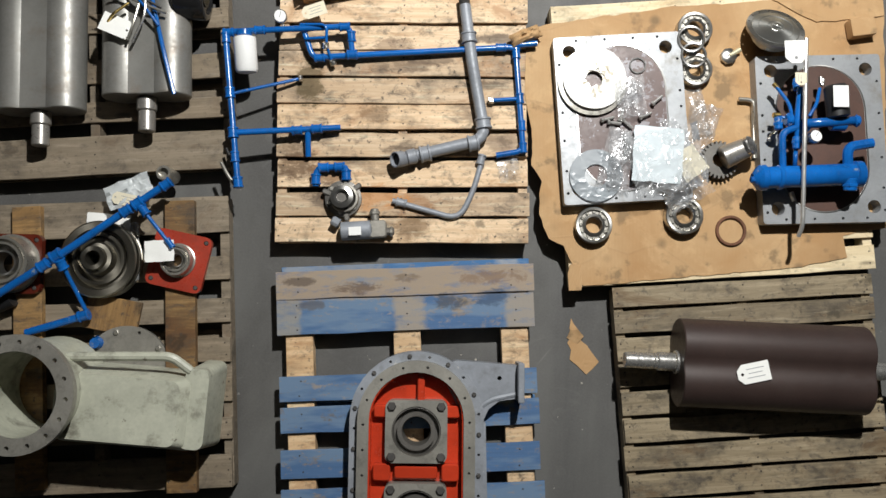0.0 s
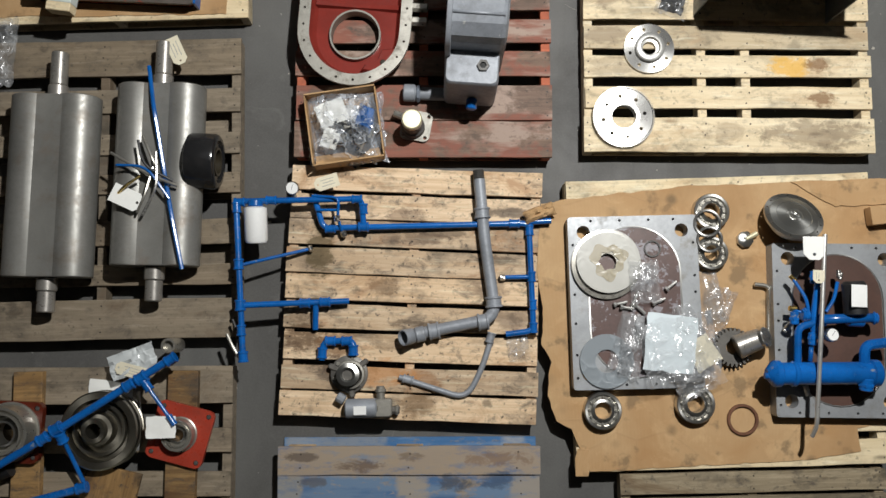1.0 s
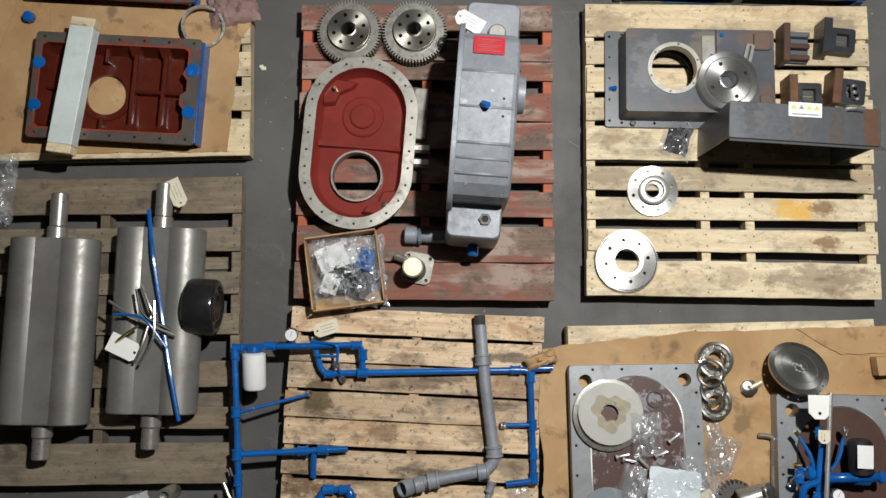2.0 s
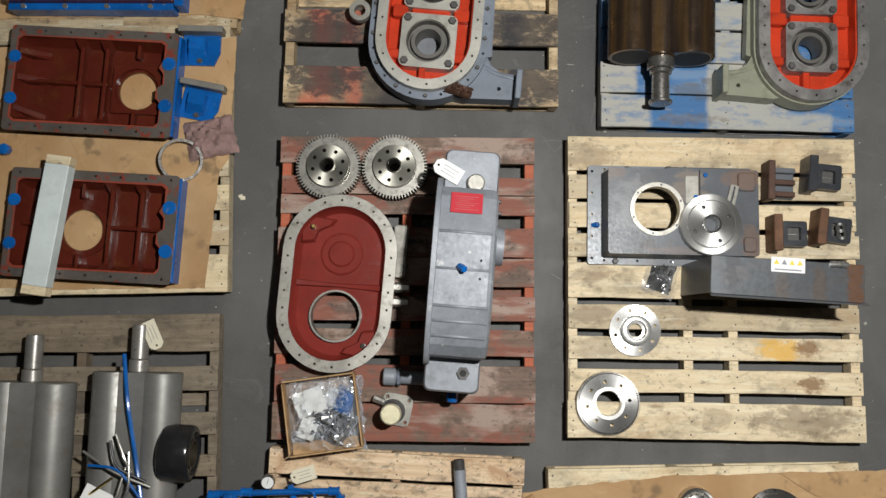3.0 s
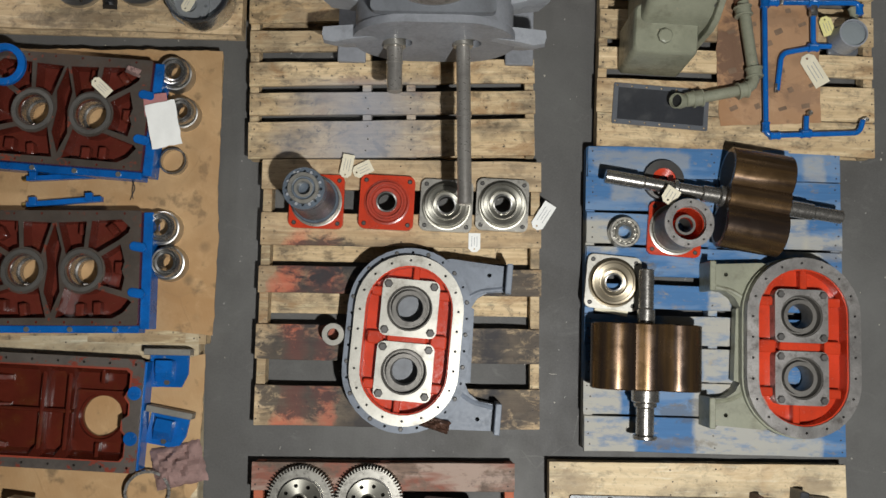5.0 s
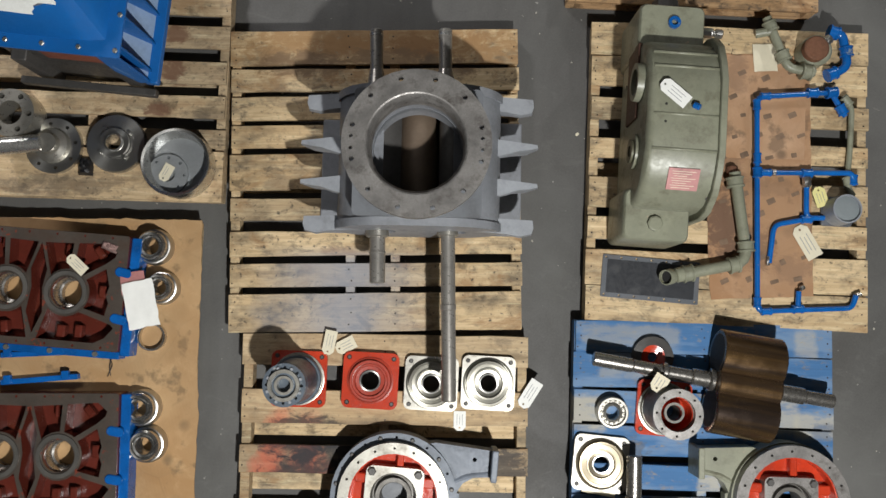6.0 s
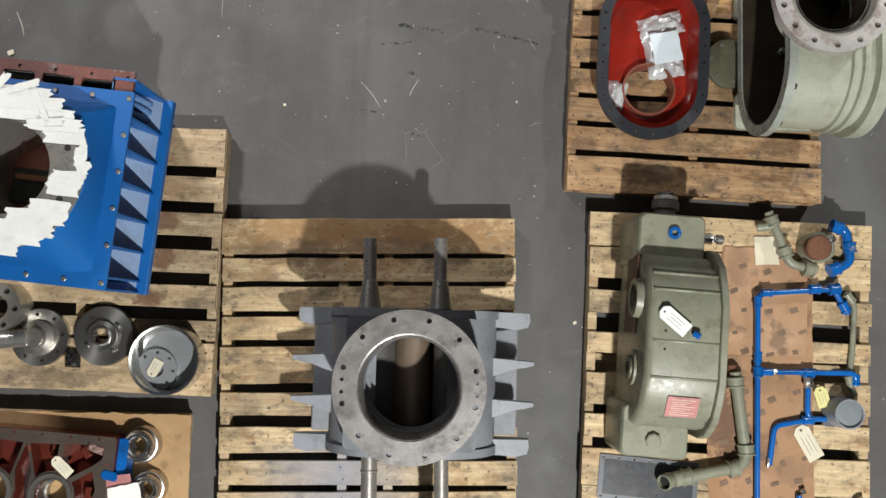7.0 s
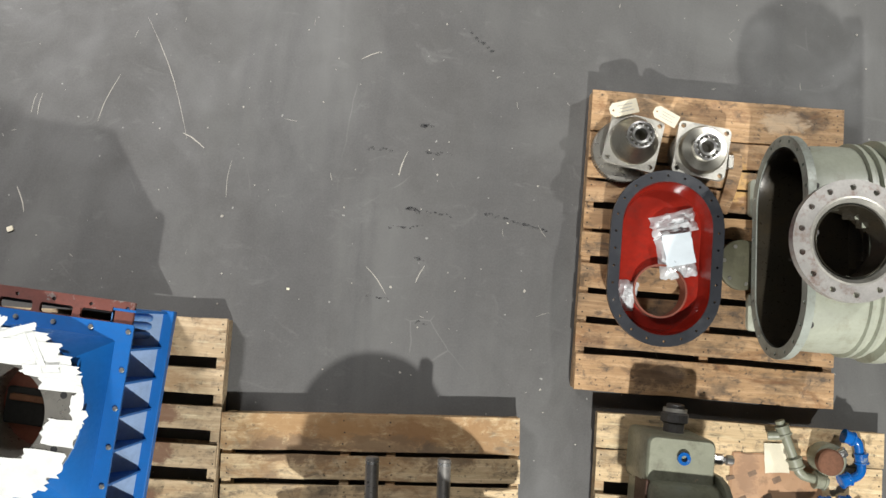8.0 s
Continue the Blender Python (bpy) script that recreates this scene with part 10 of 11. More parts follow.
block(bm, ring_i * 1.75, 0.13, 0.02, pose(ox, oy - 0.02, 0.445), 0.01, 0.004)
part("dark_slot", bm, "dark", hd, "dark slot inside the drum")
bm = bmesh.new()
block(bm, ring_i * 1.5, 0.022, 0.02, pose(ox, oy + 0.01, 0.462), 0.004, 0.003)
part("cross_bar", bm, "rust", hd, "rusty bar across the slot")
bm = bmesh.new()
disc(bm, [(0.014, 0), (0.016, 0.004), (0.016, 0.04), (0.01, 0.046)], 14, pose(ox + 0.05, oy - 0.05, 0.465, 70, 0, 0))
part("pale_knob", bm, "manila", hd, "pale knob inside the drum")
bm = bmesh.new()
lathe(bm, [(ring_i * 1.0, ht + 0.006), (ring_o * 0.985, ht + 0.006), (ring_o * 0.98, ht + 0.019), (ring_i * 1.0, ht + 0.019)], 48, pose(ox, oy, 0))
part("port_ring", bm, "steel_dull", hd, "bare grey steel ring round the opening")
for a in range(8):
    bm = bmesh.new()
    disc(bm, [(0.011, 0), (0.011, 0.0015)], 10, pose(ox + 0.222 * math.cos(a * 0.785 + 0.39), oy + 0.222 * math.sin(a * 0.785 + 0.39), ht + 0.0192))
    part("bolt_hole", bm, "dark", hd, "dark bolt hole in the port ring")
rng = random.Random(12)
yy, step = -ring_o, 0.034


def torn_strip(bm, ln, wd, m):
    """A strip of tape with wavy sides and ragged ends."""
    k = max(3, int(ln / 0.03))
    low = [(-ln / 2 + ln * i / k, -wd / 2 + rng.uniform(-0.002, 0.002), 0) for i in range(k + 1)]
    end = [(ln / 2 + rng.uniform(-0.010, 0.010), wd * u, 0) for u in (-0.3, -0.1, 0.1, 0.3)]
    high = [(ln / 2 - ln * i / k, wd / 2 + rng.uniform(-0.002, 0.002), 0) for i in range(k + 1)]
    tail = [(-ln / 2 + rng.uniform(-0.010, 0.010), wd * u, 0) for u in (0.3, 0.1, -0.1, -0.3)]
    plate(bm, low + end + high + tail, [], 0, 0.0008, m)


while yy < ring_o:
    yc = yy + step / 2
    xo = math.sqrt(max(0.0, ring_o ** 2 - yc ** 2))
    xi = math.sqrt(max(0.0, (ring_i * 1.02) ** 2 - yc ** 2))
    spans = [(-xo, -xi), (xi, xo)] if xi > 0.02 else [(-xo, xo)]
    for sa, sb in spans:
        a0, b0 = sa + rng.uniform(-0.01, 0.006), sb + rng.uniform(-0.006, 0.010)
        if sa > 0:
            a0 = max(a0, sa + 0.008)
            if 0.0 < yc < 0.11:
                a0 = sb - rng.uniform(0.02, 0.045)
            elif -0.115 < yc < -0.085:
                continue
        elif xi > 0.02:
            b0 = min(b0, sb - 0.008)
        if b0 - a0 < 0.015:
            continue
        bm = bmesh.new()
        torn_strip(bm, b0 - a0, step * rng.uniform(1.15, 1.7), pose((a0 + b0) / 2, 0, 0, rng.uniform(-0.8, 0.8), 0, rng.uniform(-4, 4)))
        t_ = part("tape_strip", bm, "tape", hd, "strip of white masking tape")
        t_.matrix_basis = pose(ox, oy + yc, ht + 0.0205 + rng.uniform(0, 0.003), 0, 0, 2.8)
    yy += step
for a_, b_, r_ in ((0.06, 0.23, -52), (0.02, 0.265, 22), (0.095, 0.215, -58), (-0.06, 0.25, 55), (0.12, 0.16, 8)):
    bm = bmesh.new()
    torn_strip(bm, 0.13, 0.024, None)
    t_ = part("tape_strip", bm, "tape", hd, "strip of white masking tape")
    t_.matrix_basis = pose(ox + a_, oy + b_, ht + 0.026, 3, -3, r_)
# ribbed sides: an upright wall, a sloped foot tinted pale as if lit, ribs and a bottom rail
for s_ in (-1, 1):
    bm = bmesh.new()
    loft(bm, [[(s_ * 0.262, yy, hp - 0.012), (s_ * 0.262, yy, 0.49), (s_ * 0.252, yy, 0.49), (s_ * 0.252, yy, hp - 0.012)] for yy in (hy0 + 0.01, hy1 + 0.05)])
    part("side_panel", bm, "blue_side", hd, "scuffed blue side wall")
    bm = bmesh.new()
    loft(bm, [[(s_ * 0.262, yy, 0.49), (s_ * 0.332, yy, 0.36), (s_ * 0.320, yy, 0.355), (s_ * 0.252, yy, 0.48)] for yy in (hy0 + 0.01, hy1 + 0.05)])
    part("sloped_foot", bm, "blue_lit", hd, "scuffed sloped foot of the side, tinted pale as if lit")
    bm = bmesh.new()
    block(bm, 0.05, hy1 - hy0 + 0.055, 0.035, pose(s_ * 0.345, (hy0 + hy1) / 2 + 0.027, 0.325), 0.004, 0.003)
    part("bottom_rail", bm, "blue_hood", hd)
    for i in range(8):
        yy = (hy1 + 0.045, 0.27, 0.157, 0.044, -0.069, -0.182, -0.29, hy0 + 0.004)[i]
        bm = bmesh.new()
        loft(bm, [[(s_ * 0.255, y_, hp - 0.011), (s_ * 0.333, y_, hp - 0.011), (s_ * 0.335, y_, 0.60), (s_ * 0.345, y_, 0.358), (s_ * 0.300, y_, 0.34), (s_ * 0.255, y_, 0.47)] for y_ in (yy - 0.004, yy + 0.004)])
        part("gusset", bm, "blue_hood", hd, "blue welded upright rib")
    for yy in (0.375, 0.345, 0.312, -0.308, -0.322):
        bm = bmesh.new()
        rod(bm, (s_ * 0.30, yy, 0.40), (s_ * 0.268, yy, 0.54), 0.014, None, 12)
        part("side_boss", bm, "blue_side", hd)
bm = bmesh.new()
plate(bm, rrect(0.65, 0.115, 0.004, 0, 2, 0, 0.372), [rrect(0.112, 0.034, 0.008, 0, 3, x_, 0.374) for x_ in (0.20, 0.062, -0.076, -0.214)] + [circle(0.007, 0, 8, 0.302 - 0.126 * i, 0.407) for i in range(6)], hp - 0.028, hp - 0.012)
part("bolted_edge", bm, "rust_edge", hd, "worn red cast edge with bolt holes")
bm = bmesh.new()
block(bm, 0.52, 0.01, hp - 0.03, pose(0, hy1 + 0.03, 0), 0.003, 0.002)
part("rear_wall", bm, "dark", hd, "dark rear wall")
bm = bmesh.new()
block(bm, 0.51, 0.01, hp - 0.03, pose(0, hy0 + 0.09, 0), 0.003, 0.002)
part("front_wall", bm, "cast_dark", hd, "dark recessed front wall")
bm = bmesh.new()
block(bm, 0.24, 0.03, 0.16, pose(0.06, hy0 + 0.07, 0.36), 0.006, 0.004)
part("red_box", bm, "rust_red", hd, "rust-red box behind the front")
bm = bmesh.new()
block(bm, 0.56, 0.03, 0.04, pose(0, hy0 + 0.02, 0.09), 0.004, 0.003)
part("front_rail", bm, "cast_dark", hd, "dark front rail")
for x_ in (-0.19, 0.19):
    bm = bmesh.new()
    block(bm, 0.06, 0.62, 0.33, pose(x_, 0.02, 0), 0.004, 0.003)
    part("skid", bm, "cast_dark", hd, "dark steel skid")
ds = thing("flanged_shaft", -1.58, 4.317, TOP, 0, "turned steel flange with a short shaft", "shaft flange")
bm = bmesh.new()
plate(bm, circle(0.118, 0, 44), spots(8, 0.095, 0.008, 0, 8, 0.2), 0, 0.026)
part("flange", bm, "steel", ds)
bm = bmesh.new()
disc(bm, [(0.075, 0.026), (0.07, 0.05), (0.045, 0.06), (0.04, 0.09)], 36)
part("stepped_boss", bm, "steel_dull", ds)
bm = bmesh.new()
rod(bm, (-0.02, 0, 0.08), (-0.19, -0.03, 0.10), 0.036, None, 24)
part("shaft", bm, "steel_bar", ds)
gear(-1.315, 4.34, TOP, 0.1237, 90, 0.032, 0.032, 0.062, 0.052, 4, "steel", "oily turned steel gear with a centre bore", 20, "gear", 0.03, "steel", 0.073)
cp = thing("steel_drum", -1.035, 4.263, TOP, 0, "open grey steel drum with a bolted inner disc", "drum")
bm = bmesh.new()
lathe(bm, [(0.112, 0.02), (0.142, 0.0), (0.142, 0.105), (0.139, 0.108), (0.130, 0.104), (0.118, 0.05)], 56)
part("drum_wall", bm, "steel_fine", cp)
bm = bmesh.new()
disc(bm, [(0.127, 0.02), (0.127, 0.032)], 44)
part("drum_floor", bm, "galvanised", cp)
bm = bmesh.new()
plate(bm, circle(0.085, 0, 36), [circle(0.03, 0, 24)] + spots(8, 0.07, 0.007, 0, 8), 0.032, 0.05, pose(-0.045, -0.045, 0))
part("inner_disc", bm, "galvanised", cp)
tag(-1.084, 4.224, TOP + 0.055, 65, 0.075, 0.045, "manila", "pale paper tag inside a steel drum", 2)
sr = thing("flange_ring", -1.73, 4.43, TOP, 0, "turned steel ring flange with bolt holes", "flange")
bm = bmesh.new()
plate(bm, circle(0.10, 0, 40), [circle(0.05, 0, 28)] + spots(6, 0.078, 0.012, 0, 10), 0, 0.11)
part("ring_body", bm, "steel_dull", sr)
bm = bmesh.new()
pillow(bm, 0.06, 0.08, 0.04, 8, 81, None, 0.8)
solo("cable_tie_bundle", bm, "black", -1.442, 4.241, TOP, 0, "small tangle of black cable ties", "cable ties")

# ---- the large green housing ----
for i, (q, gr) in enumerate((((0.727, 6.126, 0.2), True), ((1.013, 6.112, 0.18), False))):
    c = thing("bearing_carrier", q[0], q[1], TOP, (-10, -6)[i], ("steel bearing carrier cone on a toothed gear", "steel bearing carrier cone with a square flange")[i], "bearing carrier", "bearing carriers")
    bm = bmesh.new()
    r = 0.135 if gr else 0.118
    out = []
    for j in range(72):
        for u, rr in ((0.0, r * 0.95), (0.3, r * 0.95), (0.42, r), (0.75, r)):
            a = 2 * math.pi * (j + u) / 72
            out.append((rr * math.cos(a), rr * math.sin(a), 0))
    plate(bm, out, [], 0, 0.04, pose(-0.02 if gr else 0.0, -0.035 if gr else -0.01, 0))
    part("gear_rim", bm, "steel_dull", c, "dull toothed gear rim")
    z0 = 0.04
    bm = bmesh.new()
    plate(bm, rrect(0.222, 0.222, 0.02, 0), [circle(0.011, 0, 10, a * 0.091, b * 0.091) for a in (-1, 1) for b in (-1, 1)], z0 + 0.03, z0 + 0.052)
    part("square_flange", bm, "machined_pale", c)
    bm = bmesh.new()
    top = 0.20 if gr else 0.15
    lathe(bm, [(0.03, z0), (0.10, z0), (0.10, z0 + 0.07), (0.092, z0 + 0.085), (0.055, top - 0.02), (0.055, top), (0.03, top)], 40)
    part("cone", bm, "boss_grey", c)
    bm = bmesh.new()
    lathe(bm, [(0.026, top - 0.02), (0.034, top - 0.02), (0.036, top + 0.018), (0.026, top + 0.018)], 28)
    part("inner_race", bm, "steel", c)
    bm = bmesh.new()
    lathe(bm, [(0.048, top - 0.01), (0.056, top - 0.01), (0.056, top + 0.016), (0.048, top + 0.016)], 32)
    part("outer_race", bm, "steel_fine", c)
    for j in range(12):
        a = 2 * math.pi * j / 12
        bm = bmesh.new()
        disc(bm, [(0.005, 0), (0.006, 0.002), (0.006, 0.018), (0.005, 0.02)], 8, pose(0.0415 * math.cos(a), 0.0415 * math.sin(a), top - 0.008))
        part("roller", bm, "steel_fine", c)
tag(0.673, 6.258, TOP + 0.11, 18, 0.12, 0.06)
tag(0.852, 6.242, TOP + 0.10, -25, 0.11, 0.055)
wo = thing("wood_offcut", 1.166, 6.008, TOP, -8, "stained brown wooden offcut beside a casing", "wood offcut")
bm = bmesh.new()
loft(bm, [[(-0.03, -0.13, z), (0.012, -0.14, z), (0.03, -0.04, z), (0.038, 0.06, z), (0.02, 0.13, z), (-0.018, 0.12, z), (-0.02, 0.0, z)] for z in (0, 0.02, 0.024)])
part("offcut", bm, "wood_brown", wo)
oval_cover(0.879, 5.647, TOP, 0, 0.4627, 0.7193, "black_rim", "red_deep", "red enamelled oval cover with a black rim", 0.23, False, 0.14)
bm = bmesh.new()
pillow(bm, 0.155, 0.18, 0.045, 14, 91, None, 0.6)
solo("parts_bag", bm, "bag_milky", 0.945, 5.665, TOP + 0.05, 12, "milky plastic bag with papers on a cover", "plastic bag")
bm = bmesh.new()
pillow(bm, 0.19, 0.095, 0.05, 12, 93, None, 0.8)
solo("parts_bag", bm, "bag_milky", 0.925, 5.80, TOP + 0.05, 18, "folded milky plastic bag on a red cover", "plastic bag")
sheet("paper_sheet", 0.938, 5.69, TOP + 0.10, 14, 0.12, 0.13, "paper_blue", "white printed paper in a plastic bag", "paper", 0.006, 6, 33)
bm = bmesh.new()
pillow(bm, 0.09, 0.13, 0.035, 10, 95)
solo("parts_bag", bm, "bag_milky", 0.745, 5.487, TOP + 0.045, -10, "small milky plastic bag of hardware", "plastic bag")
gh = thing("green_casing", 1.5, 5.712, TOP, 2, "large grey-green casing with oval mouth and top port", "machine casing")
CL, CH, CZ, CD, x0 = 0.848, 0.50, 0.355, 0.38, -0.263
pt = Vector((-0.148, -0.005, 0.0))
turn_up = pose(x0, 0, CZ) @ Matrix(((0, 0, 1, 0), (1, 0, 0, 0), (0, 1, 0, 0), (0, 0, 0, 1)))
ou, inn2 = [(b, a) for a, b, _ in stadium(CH, CL, 0, 18)], [(b, a) for a, b, _ in stadium(CH * 0.83, CL - CH * 0.17, 0, 18)]
rim_holes = [[(b2, a2, 0) for a2, b2, _ in h_] for h_ in stadium_spots(CH * 0.92, CL - CH * 0.08, 26, 0.008)]
bm = bmesh.new()
plate(bm, [(a, b, 0) for a, b in ou], [[(a, b, 0) for a, b in inn2]] + rim_holes, 0, 0.03, turn_up)
part("mouth_flange", bm, "green_flange", gh, "bare grey-green oval flange with bolt holes")


def shell(k, l_, xx):
    pts = [(xx, b, CZ + a) for a, b, _ in stadium(CH * k, l_, 0, 18)]
    out = []
    for p0, p1 in zip(pts, pts[1:] + pts[:1]):
        n_ = max(1, round(math.dist(p0, p1) / 0.03))
        out += [tuple(u + (v - u) * i / n_ for u, v in zip(p0, p1)) for i in range(n_)]
    return out


def open_top(bm_, cx, cy, r_):
    """Cut the port's hole out of a skin's upper side."""
    for f_ in list(bm_.faces):
        q_ = f_.calc_center_median()
        if q_.z > CZ and math.hypot(q_.x - cx, q_.y - cy) < r_:
            bm_.faces.remove(f_)


# casing bore: the shade of the deep inside is put into its colour
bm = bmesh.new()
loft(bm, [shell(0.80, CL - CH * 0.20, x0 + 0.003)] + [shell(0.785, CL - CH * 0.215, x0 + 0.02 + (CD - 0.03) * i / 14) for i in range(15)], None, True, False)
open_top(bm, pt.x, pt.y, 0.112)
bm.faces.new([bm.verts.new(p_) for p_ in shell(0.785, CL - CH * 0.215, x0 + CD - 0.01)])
part("casing_bore", bm, "bore_dark", gh, "oily inside of the casing, toned dark as if shaded")
bm = bmesh.new()
loops = []
for i in range(15):
    u = 0.03 * math.sin(math.pi * i / 14)
    loops.append(shell(0.84 + u, CL - CH * (0.16 - u), x0 + 0.03 + (CD - 0.03) * i / 14))
loft(bm, loops, None, True, False)
open_top(bm, pt.x, pt.y, 0.125)
part("casing_shell", bm, "green_casing", gh)
bm = bmesh.new()
loft(bm, [shell(0.86, CL - CH * 0.14, x0 + CD - 0.055), shell(0.985, CL - CH * 0.015, x0 + CD - 0.05), shell(0.985, CL - CH * 0.015, x0 + CD + 0.0), shell(0.9, CL - CH * 0.1, x0 + CD + 0.005)], None, True, False)
bm.faces.new([bm.verts.new(p_) for p_ in shell(0.9, CL - CH * 0.1, x0 + CD + 0.005)])
part("rear_flange", bm, "green_casing", gh)
for dx in (0.235, 0.275):
    bm = bmesh.new()
    loft(bm, [shell(0.85, CL - CH * 0.15, x0 + dx), shell(0.925, CL - CH * 0.075, x0 + dx + 0.005), shell(0.925, CL - CH * 0.075, x0 + dx + 0.018), shell(0.85, CL - CH * 0.15, x0 + dx + 0.023)], None, True, False)
    part("cast_band", bm, "green_casing", gh)
bm = bmesh.new()
loft(bm, [rrect(0.12, 0.16, 0.03, 0, 4, x0 + 0.13, -0.30), rrect(0.10, 0.13, 0.03, 0.012, 4, x0 + 0.13, -0.30)], pose(0, 0, CZ + 0.166, 26, 0, 0) @ pose(0, 0.055, 0.03))
part("cast_pad", bm, "green_casing", gh)
for i in range(0, 26, 2):
    q = rim_holes[i]
    bm = bmesh.new()
    disc(bm, [(0.012, 0), (0.012, 0.012), (0.009, 0.014)], 6, turn_up @ pose(sum(v[0] for v in q) / len(q), sum(v[1] for v in q) / len(q), 0.03))
    part("rim_nut", bm, "cast_dark", gh)
bm = bmesh.new()
holes_ = spots(14, 0.182, 0.011, 0, 10, 0.26)
plate(bm, circle(0.209, 0, 56), [circle(0.150, 0, 48)] + holes_, 0.665, 0.698, pose(pt.x, pt.y, 0))
part("port_flange", bm, "port_rust", gh, "rust speckled pale port flange with bolt holes")
bm = bmesh.new()
lathe(bm, [(0.130, 0.655), (0.152, 0.655), (0.152, 0.699), (0.145, 0.701), (0.132, 0.685)], 48, pose(pt.x, pt.y, 0))
part("port_lip", bm, "machined_pale", gh, "bare bevelled lip of the port")
bm = bmesh.new()
lathe(bm, [(0.126, 0.52), (0.137, 0.52), (0.137, 0.61), (0.17, 0.665), (0.126, 0.665)], 44, pose(pt.x, pt.y, 0))
part("port_neck", bm, "green_casing", gh)
# port liner: same near-black tone in place of shade
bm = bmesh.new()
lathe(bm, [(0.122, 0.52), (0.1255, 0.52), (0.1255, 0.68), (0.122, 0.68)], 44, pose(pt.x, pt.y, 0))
part("port_liner", bm, "bore_dark", gh, "oily inside of the port, toned dark as if shaded")
for a_, yy in ((0.04, -0.03), (0.085, 0.045)):
    bm = bmesh.new()
    rod(bm, (pt.x + a_, pt.y + yy, 0.16), (pt.x + a_, pt.y + yy + 0.012, 0.185), 0.012, None, 8)
    part("inner_bolt", bm, "steel_bar", gh, "bright bolt inside the casing")
for s_ in (-1, 1):
    bm = bmesh.new()
    loft(bm, [rrect(0.36, 0.16, 0.02, 0.0, 3, x0 + 0.20, s_ * 0.24), rrect(0.36, 0.16, 0.02, 0.025, 3, x0 + 0.20, s_ * 0.24), rrect(0.30, 0.10, 0.02, 0.04, 3, x0 + 0.20, s_ * 0.22), rrect(0.28, 0.10, 0.02, 0.148, 3, x0 + 0.20, s_ * 0.16)])
    part("foot", bm, "green_casing", gh)
rd = thing("cover_disc", 1.214, 5.653, TOP, 0, "dirty grey-green round cover leaning by a casing", "cover")
bm = bmesh.new()
disc(bm, [(0.10, 0), (0.105, 0.004), (0.105, 0.02), (0.095, 0.024), (0.05, 0.03)], 36, pose(0, 0, 0.04, 0, 12, 0))
part("disc_body", bm, "grimy_green", rd)
for i in range(6):
    bm = bmesh.new()
    disc(bm, [(0.009, 0), (0.009, 0.008)], 6, pose(0.08 * math.cos(i), 0.08 * math.sin(i), 0.06 - 0.017 * math.cos(i)))
    part("bolt", bm, "steel_dull", rd)
bm = bmesh.new()
rod(bm, (0, 0, 0.02), (0, 0.06, 0.02), 0.02, None, 6)
solo("hex_plug", bm, "steel_dull", 1.156, 6.06, TOP, 0, "dull steel hexagon plug on a pallet", "plug")

# ---- floor litter ----
rng = random.Random(77)
bm = bmesh.new()
for i in range(420):
    x, y = rng.uniform(-2.1, 2.3), rng.uniform(-0.8, 7.2)
    s = rng.choice((0.003, 0.003, 0.004, 0.006)) * rng.uniform(0.6, 1.4)
    m = pose(x, y, 0.0005, rng.uniform(-10, 10), rng.uniform(-10, 10), rng.uniform(0, 360))
    pts = [(rng.uniform(0.6, 1.4) * s * math.cos(a), rng.uniform(0.5, 1.2) * s * math.sin(a)) for a in (0.2, 1.5, 2.8, 4.0, 5.3)]
    loft(bm, [[(a, b, 0) for a, b in pts], [(a * 0.8, b * 0.8, s * 0.35) for a, b in pts]], m)
tagged(solo("floor_debris", bm, "litter", 0, 0, 0, 0, "scattered pale wood chips and grit on concrete", "debris"), kind="stuff")
for q, s, rz in (((-0.849, 2.058, 0.0), 0.014, 20), ((-0.839, 2.05, 0.0), 0.016, 5), ((-0.677, 5.394, 0.0), 0.010, 0), ((0.647, 4.52, 0.0), 0.012, 40), ((-1.903, 5.548, 0.0), 0.022, 25)):
    bm = bmesh.new()
    block(bm, s * 1.3, s, s * 0.3, None, s * 0.2, s * 0.05)
    solo("wood_chip", bm, "manila", q[0], q[1], 0.0005, rz, "small pale wood chip on the floor", "debris", "chips on the floor")
scuffs = bmesh.new()
def scuff(p0, p1, n_, w_):
    """A row of dark rubber smudges pressed into the floor."""
    for i in range(n_):
        u = (i + rng.uniform(-0.3, 0.3)) / max(1, n_ - 1)
        x, y = p0[0] + (p1[0] - p0[0]) * u, p0[1] + (p1[1] - p0[1]) * u + rng.uniform(-0.006, 0.006)
        k = w_ * rng.uniform(0.5, 1.2)
        pts = [(k * rng.uniform(0.6, 1.6) * math.cos(a), k * rng.uniform(0.4, 0.9) * math.sin(a)) for a in (0, 0.9, 1.8, 2.7, 3.6, 4.5, 5.4)]
        loft(scuffs, [[(x + a, y + b, 0.0001) for a, b in pts], [(x + a * 0.9, y + b * 0.9, 0.0006) for a, b in pts]])


scuff((-0.395, 6.041, 0.0), (-0.295, 6.04, 0.0), 7, 0.010)
scuff((-0.126, 6.045, 0.0), (-0.026, 6.043, 0.0), 8, 0.011)
scuff((-0.157, 6.164, 0.0), (-0.122, 6.162, 0.0), 4, 0.014)
scuff((-0.193, 5.787, 0.0), (-0.147, 5.781, 0.0), 5, 0.014)
scuff((-0.264, 5.701, 0.0), (-0.129, 5.713, 0.0), 9, 0.008)
scuff((-0.106, 5.785, 0.0), (-0.006, 5.774, 0.0), 7, 0.008)
scuff((0.149, 5.797, 0.0), (0.413, 5.741, 0.0), 20, 0.010)
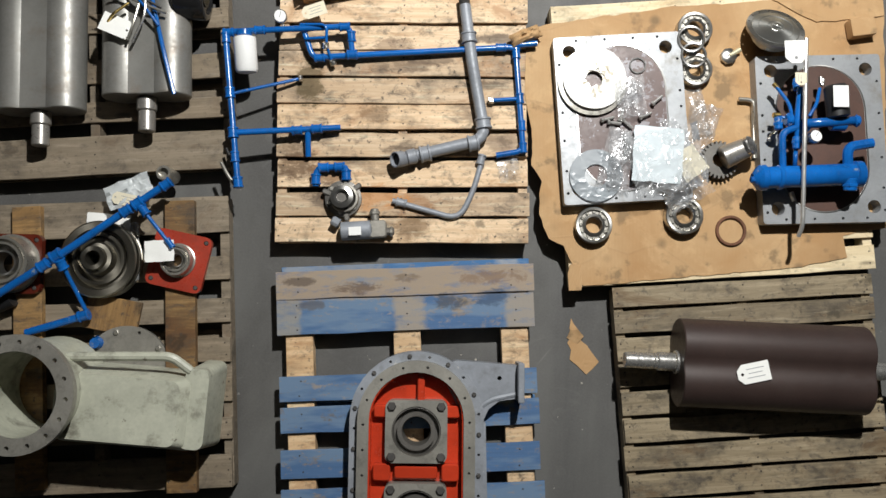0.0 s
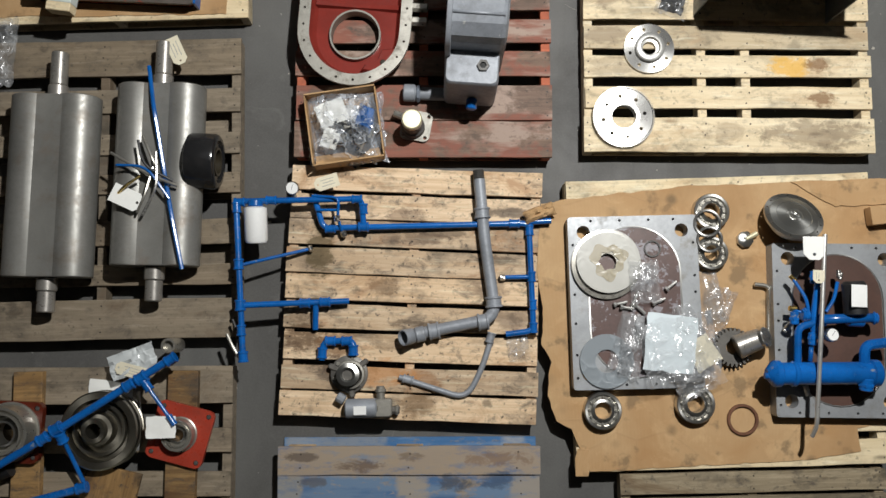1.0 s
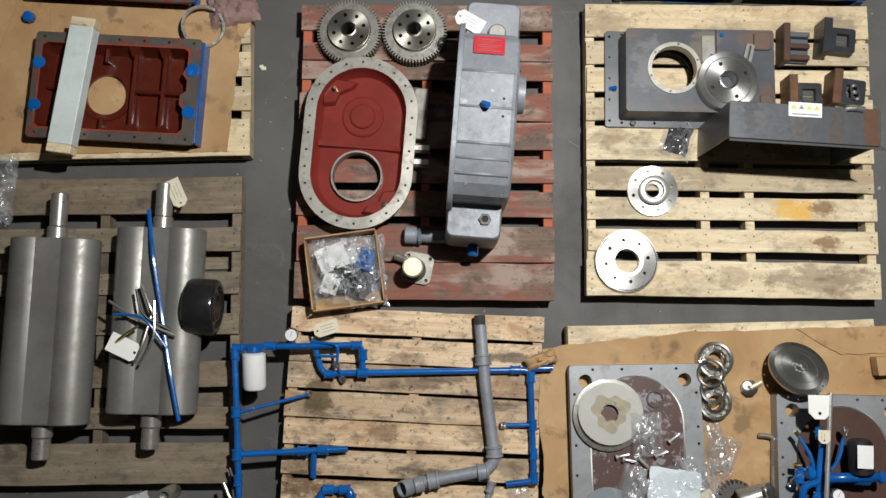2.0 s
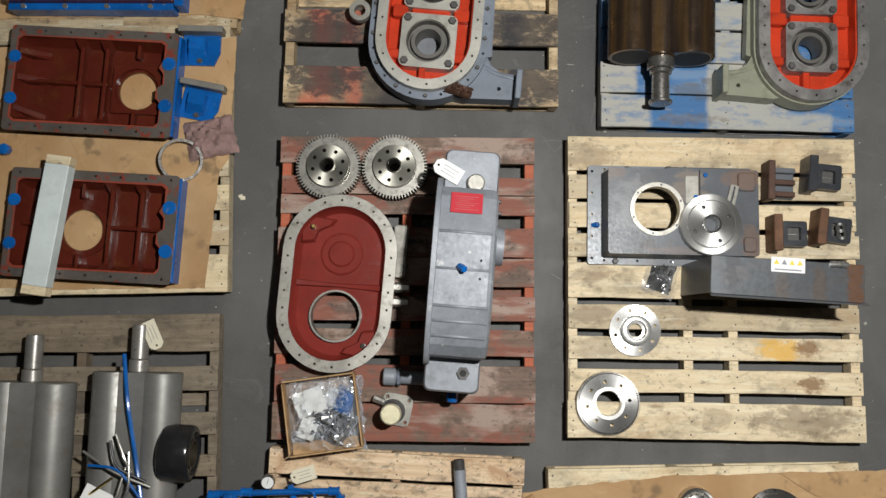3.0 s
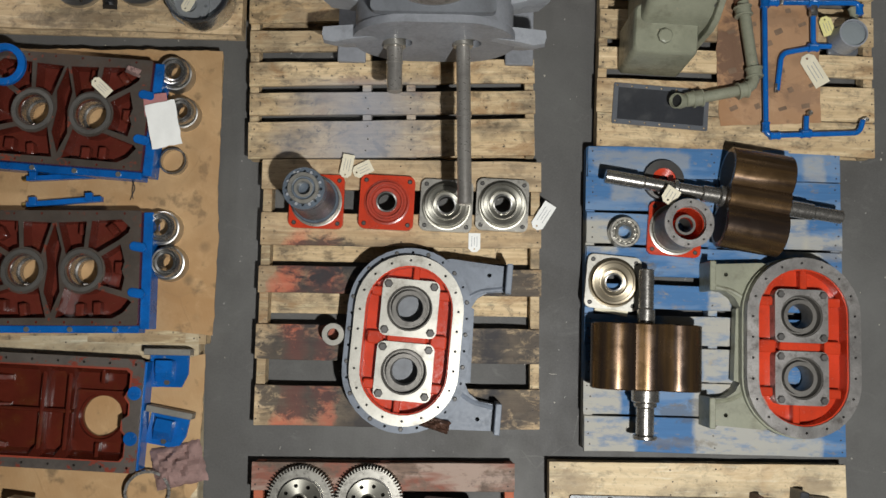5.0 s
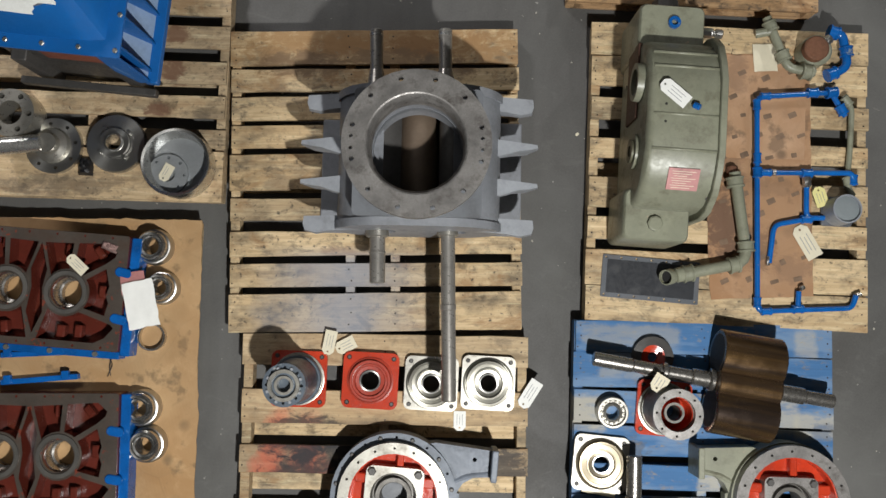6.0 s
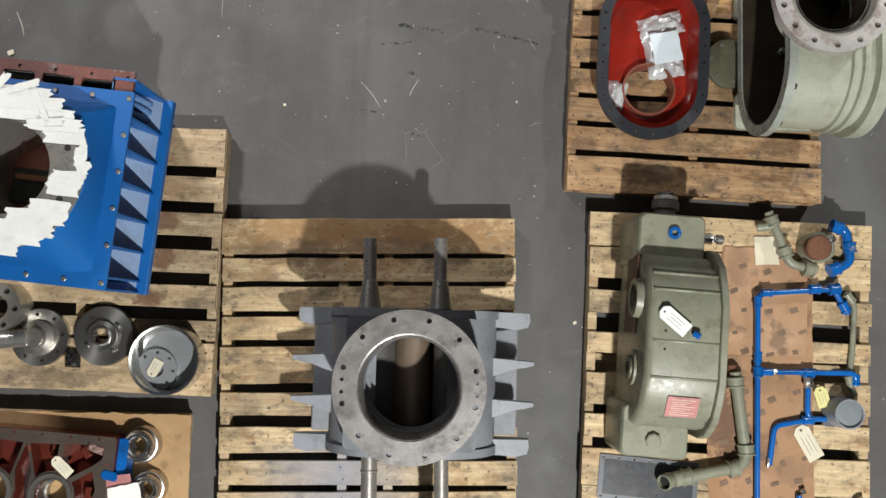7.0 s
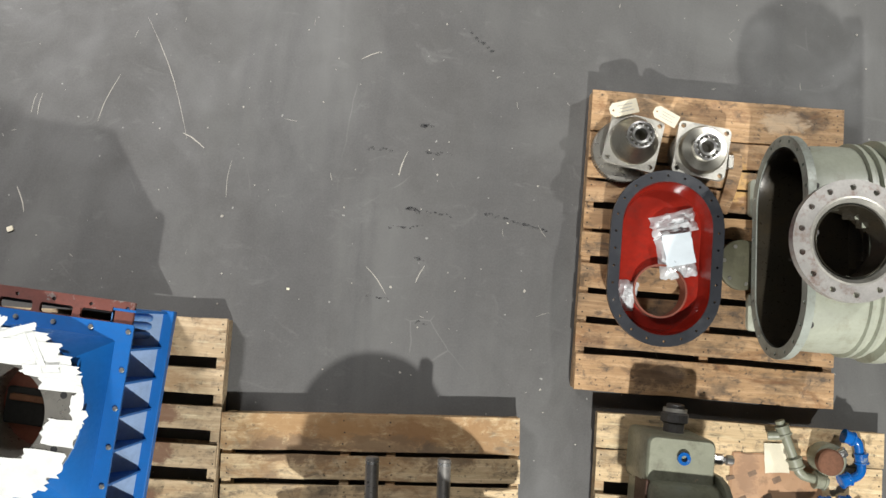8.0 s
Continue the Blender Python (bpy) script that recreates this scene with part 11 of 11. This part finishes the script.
scuff((-0.142, 5.58, 0.0), (-0.103, 5.566, 0.0), 4, 0.012)
scuff((-0.338, 5.391, 0.0), (-0.235, 5.393, 0.0), 6, 0.007)
scuff((0.019, 6.597, 0.0), (0.113, 6.533, 0.0), 6, 0.012)
scuff((-0.116, 5.3, 0.0), (-0.067, 5.295, 0.0), 5, 0.007)
tagged(solo("rubber_scuffs", scuffs, "scuff", 0, 0, 0, 0, "dark rubber scuff marks on grey concrete", "scuff marks"), kind="stuff")


# ---- pale scratches in the floor ----
rng = random.Random(31)
scr = bmesh.new()


def scratch(p0, p1, w_):
    a, b = Vector((p0[0], p0[1])), Vector((p1[0], p1[1]))
    d = (b - a)
    n_ = Vector((-d.y, d.x)).normalized()
    k = max(2, int(d.length / 0.03))
    line = [a + d * (i / k) + n_ * (0.25 * w_ * rng.uniform(-1, 1) + 0.04 * d.length * math.sin(math.pi * i / k)) for i in range(k + 1)]
    wid = [w_ * (0.2 + 0.8 * math.sin(math.pi * (i + 0.3) / (k + 0.6))) * rng.uniform(0.5, 1.0) for i in range(k + 1)]
    loft(scr, [[(*(p + n_ * w2 / 2), 0.0001), (*(p + n_ * w2 / 2), 0.0005), (*(p - n_ * w2 / 2), 0.0005), (*(p - n_ * w2 / 2), 0.0001)] for p, w2 in zip(line, wid)])


scratch((-1.589, 6.054, 0.0), (-1.512, 6.273, 0.0), 0.004)
scratch((-1.883, 6.066, 0.0), (-1.868, 6.156, 0.0), 0.003)
scratch((-1.855, 6.061, 0.0), (-1.843, 6.159, 0.0), 0.003)
scratch((-1.424, 6.545, 0.0), (-1.19, 6.013, 0.0), 0.003)
scratch((-0.245, 5.928, 0.0), (-0.216, 6.042, 0.0), 0.006)
scratch((-0.35, 5.52, 0.0), (-0.256, 5.41, 0.0), 0.005)
scratch((-0.132, 5.47, 0.0), (-0.097, 5.547, 0.0), 0.004)
scratch((-0.988, 5.767, 0.0), (-0.982, 5.931, 0.0), 0.003)
scratch((-1.206, 6.037, 0.0), (-1.107, 5.978, 0.0), 0.008)
scratch((-1.901, 5.736, 0.0), (-1.856, 5.628, 0.0), 0.007)
scratch((-0.459, 6.437, 0.0), (-0.382, 6.478, 0.0), 0.005)
for i in range(110):
    x, y = rng.uniform(-2.2, 2.4), rng.uniform(-0.8, 7.4) if i % 2 else rng.uniform(5.0, 7.4)
    a, ln = rng.uniform(0, math.pi), rng.choice((0.01, 0.02, 0.02, 0.035, 0.06))
    scratch((x, y), (x + ln * math.cos(a), y + ln * math.sin(a)), rng.uniform(0.0012, 0.003))
tagged(solo("floor_scratches", scr, "litter", 0, 0, 0, 0, "fine pale scratches in grey concrete", "scratches"), kind="stuff")
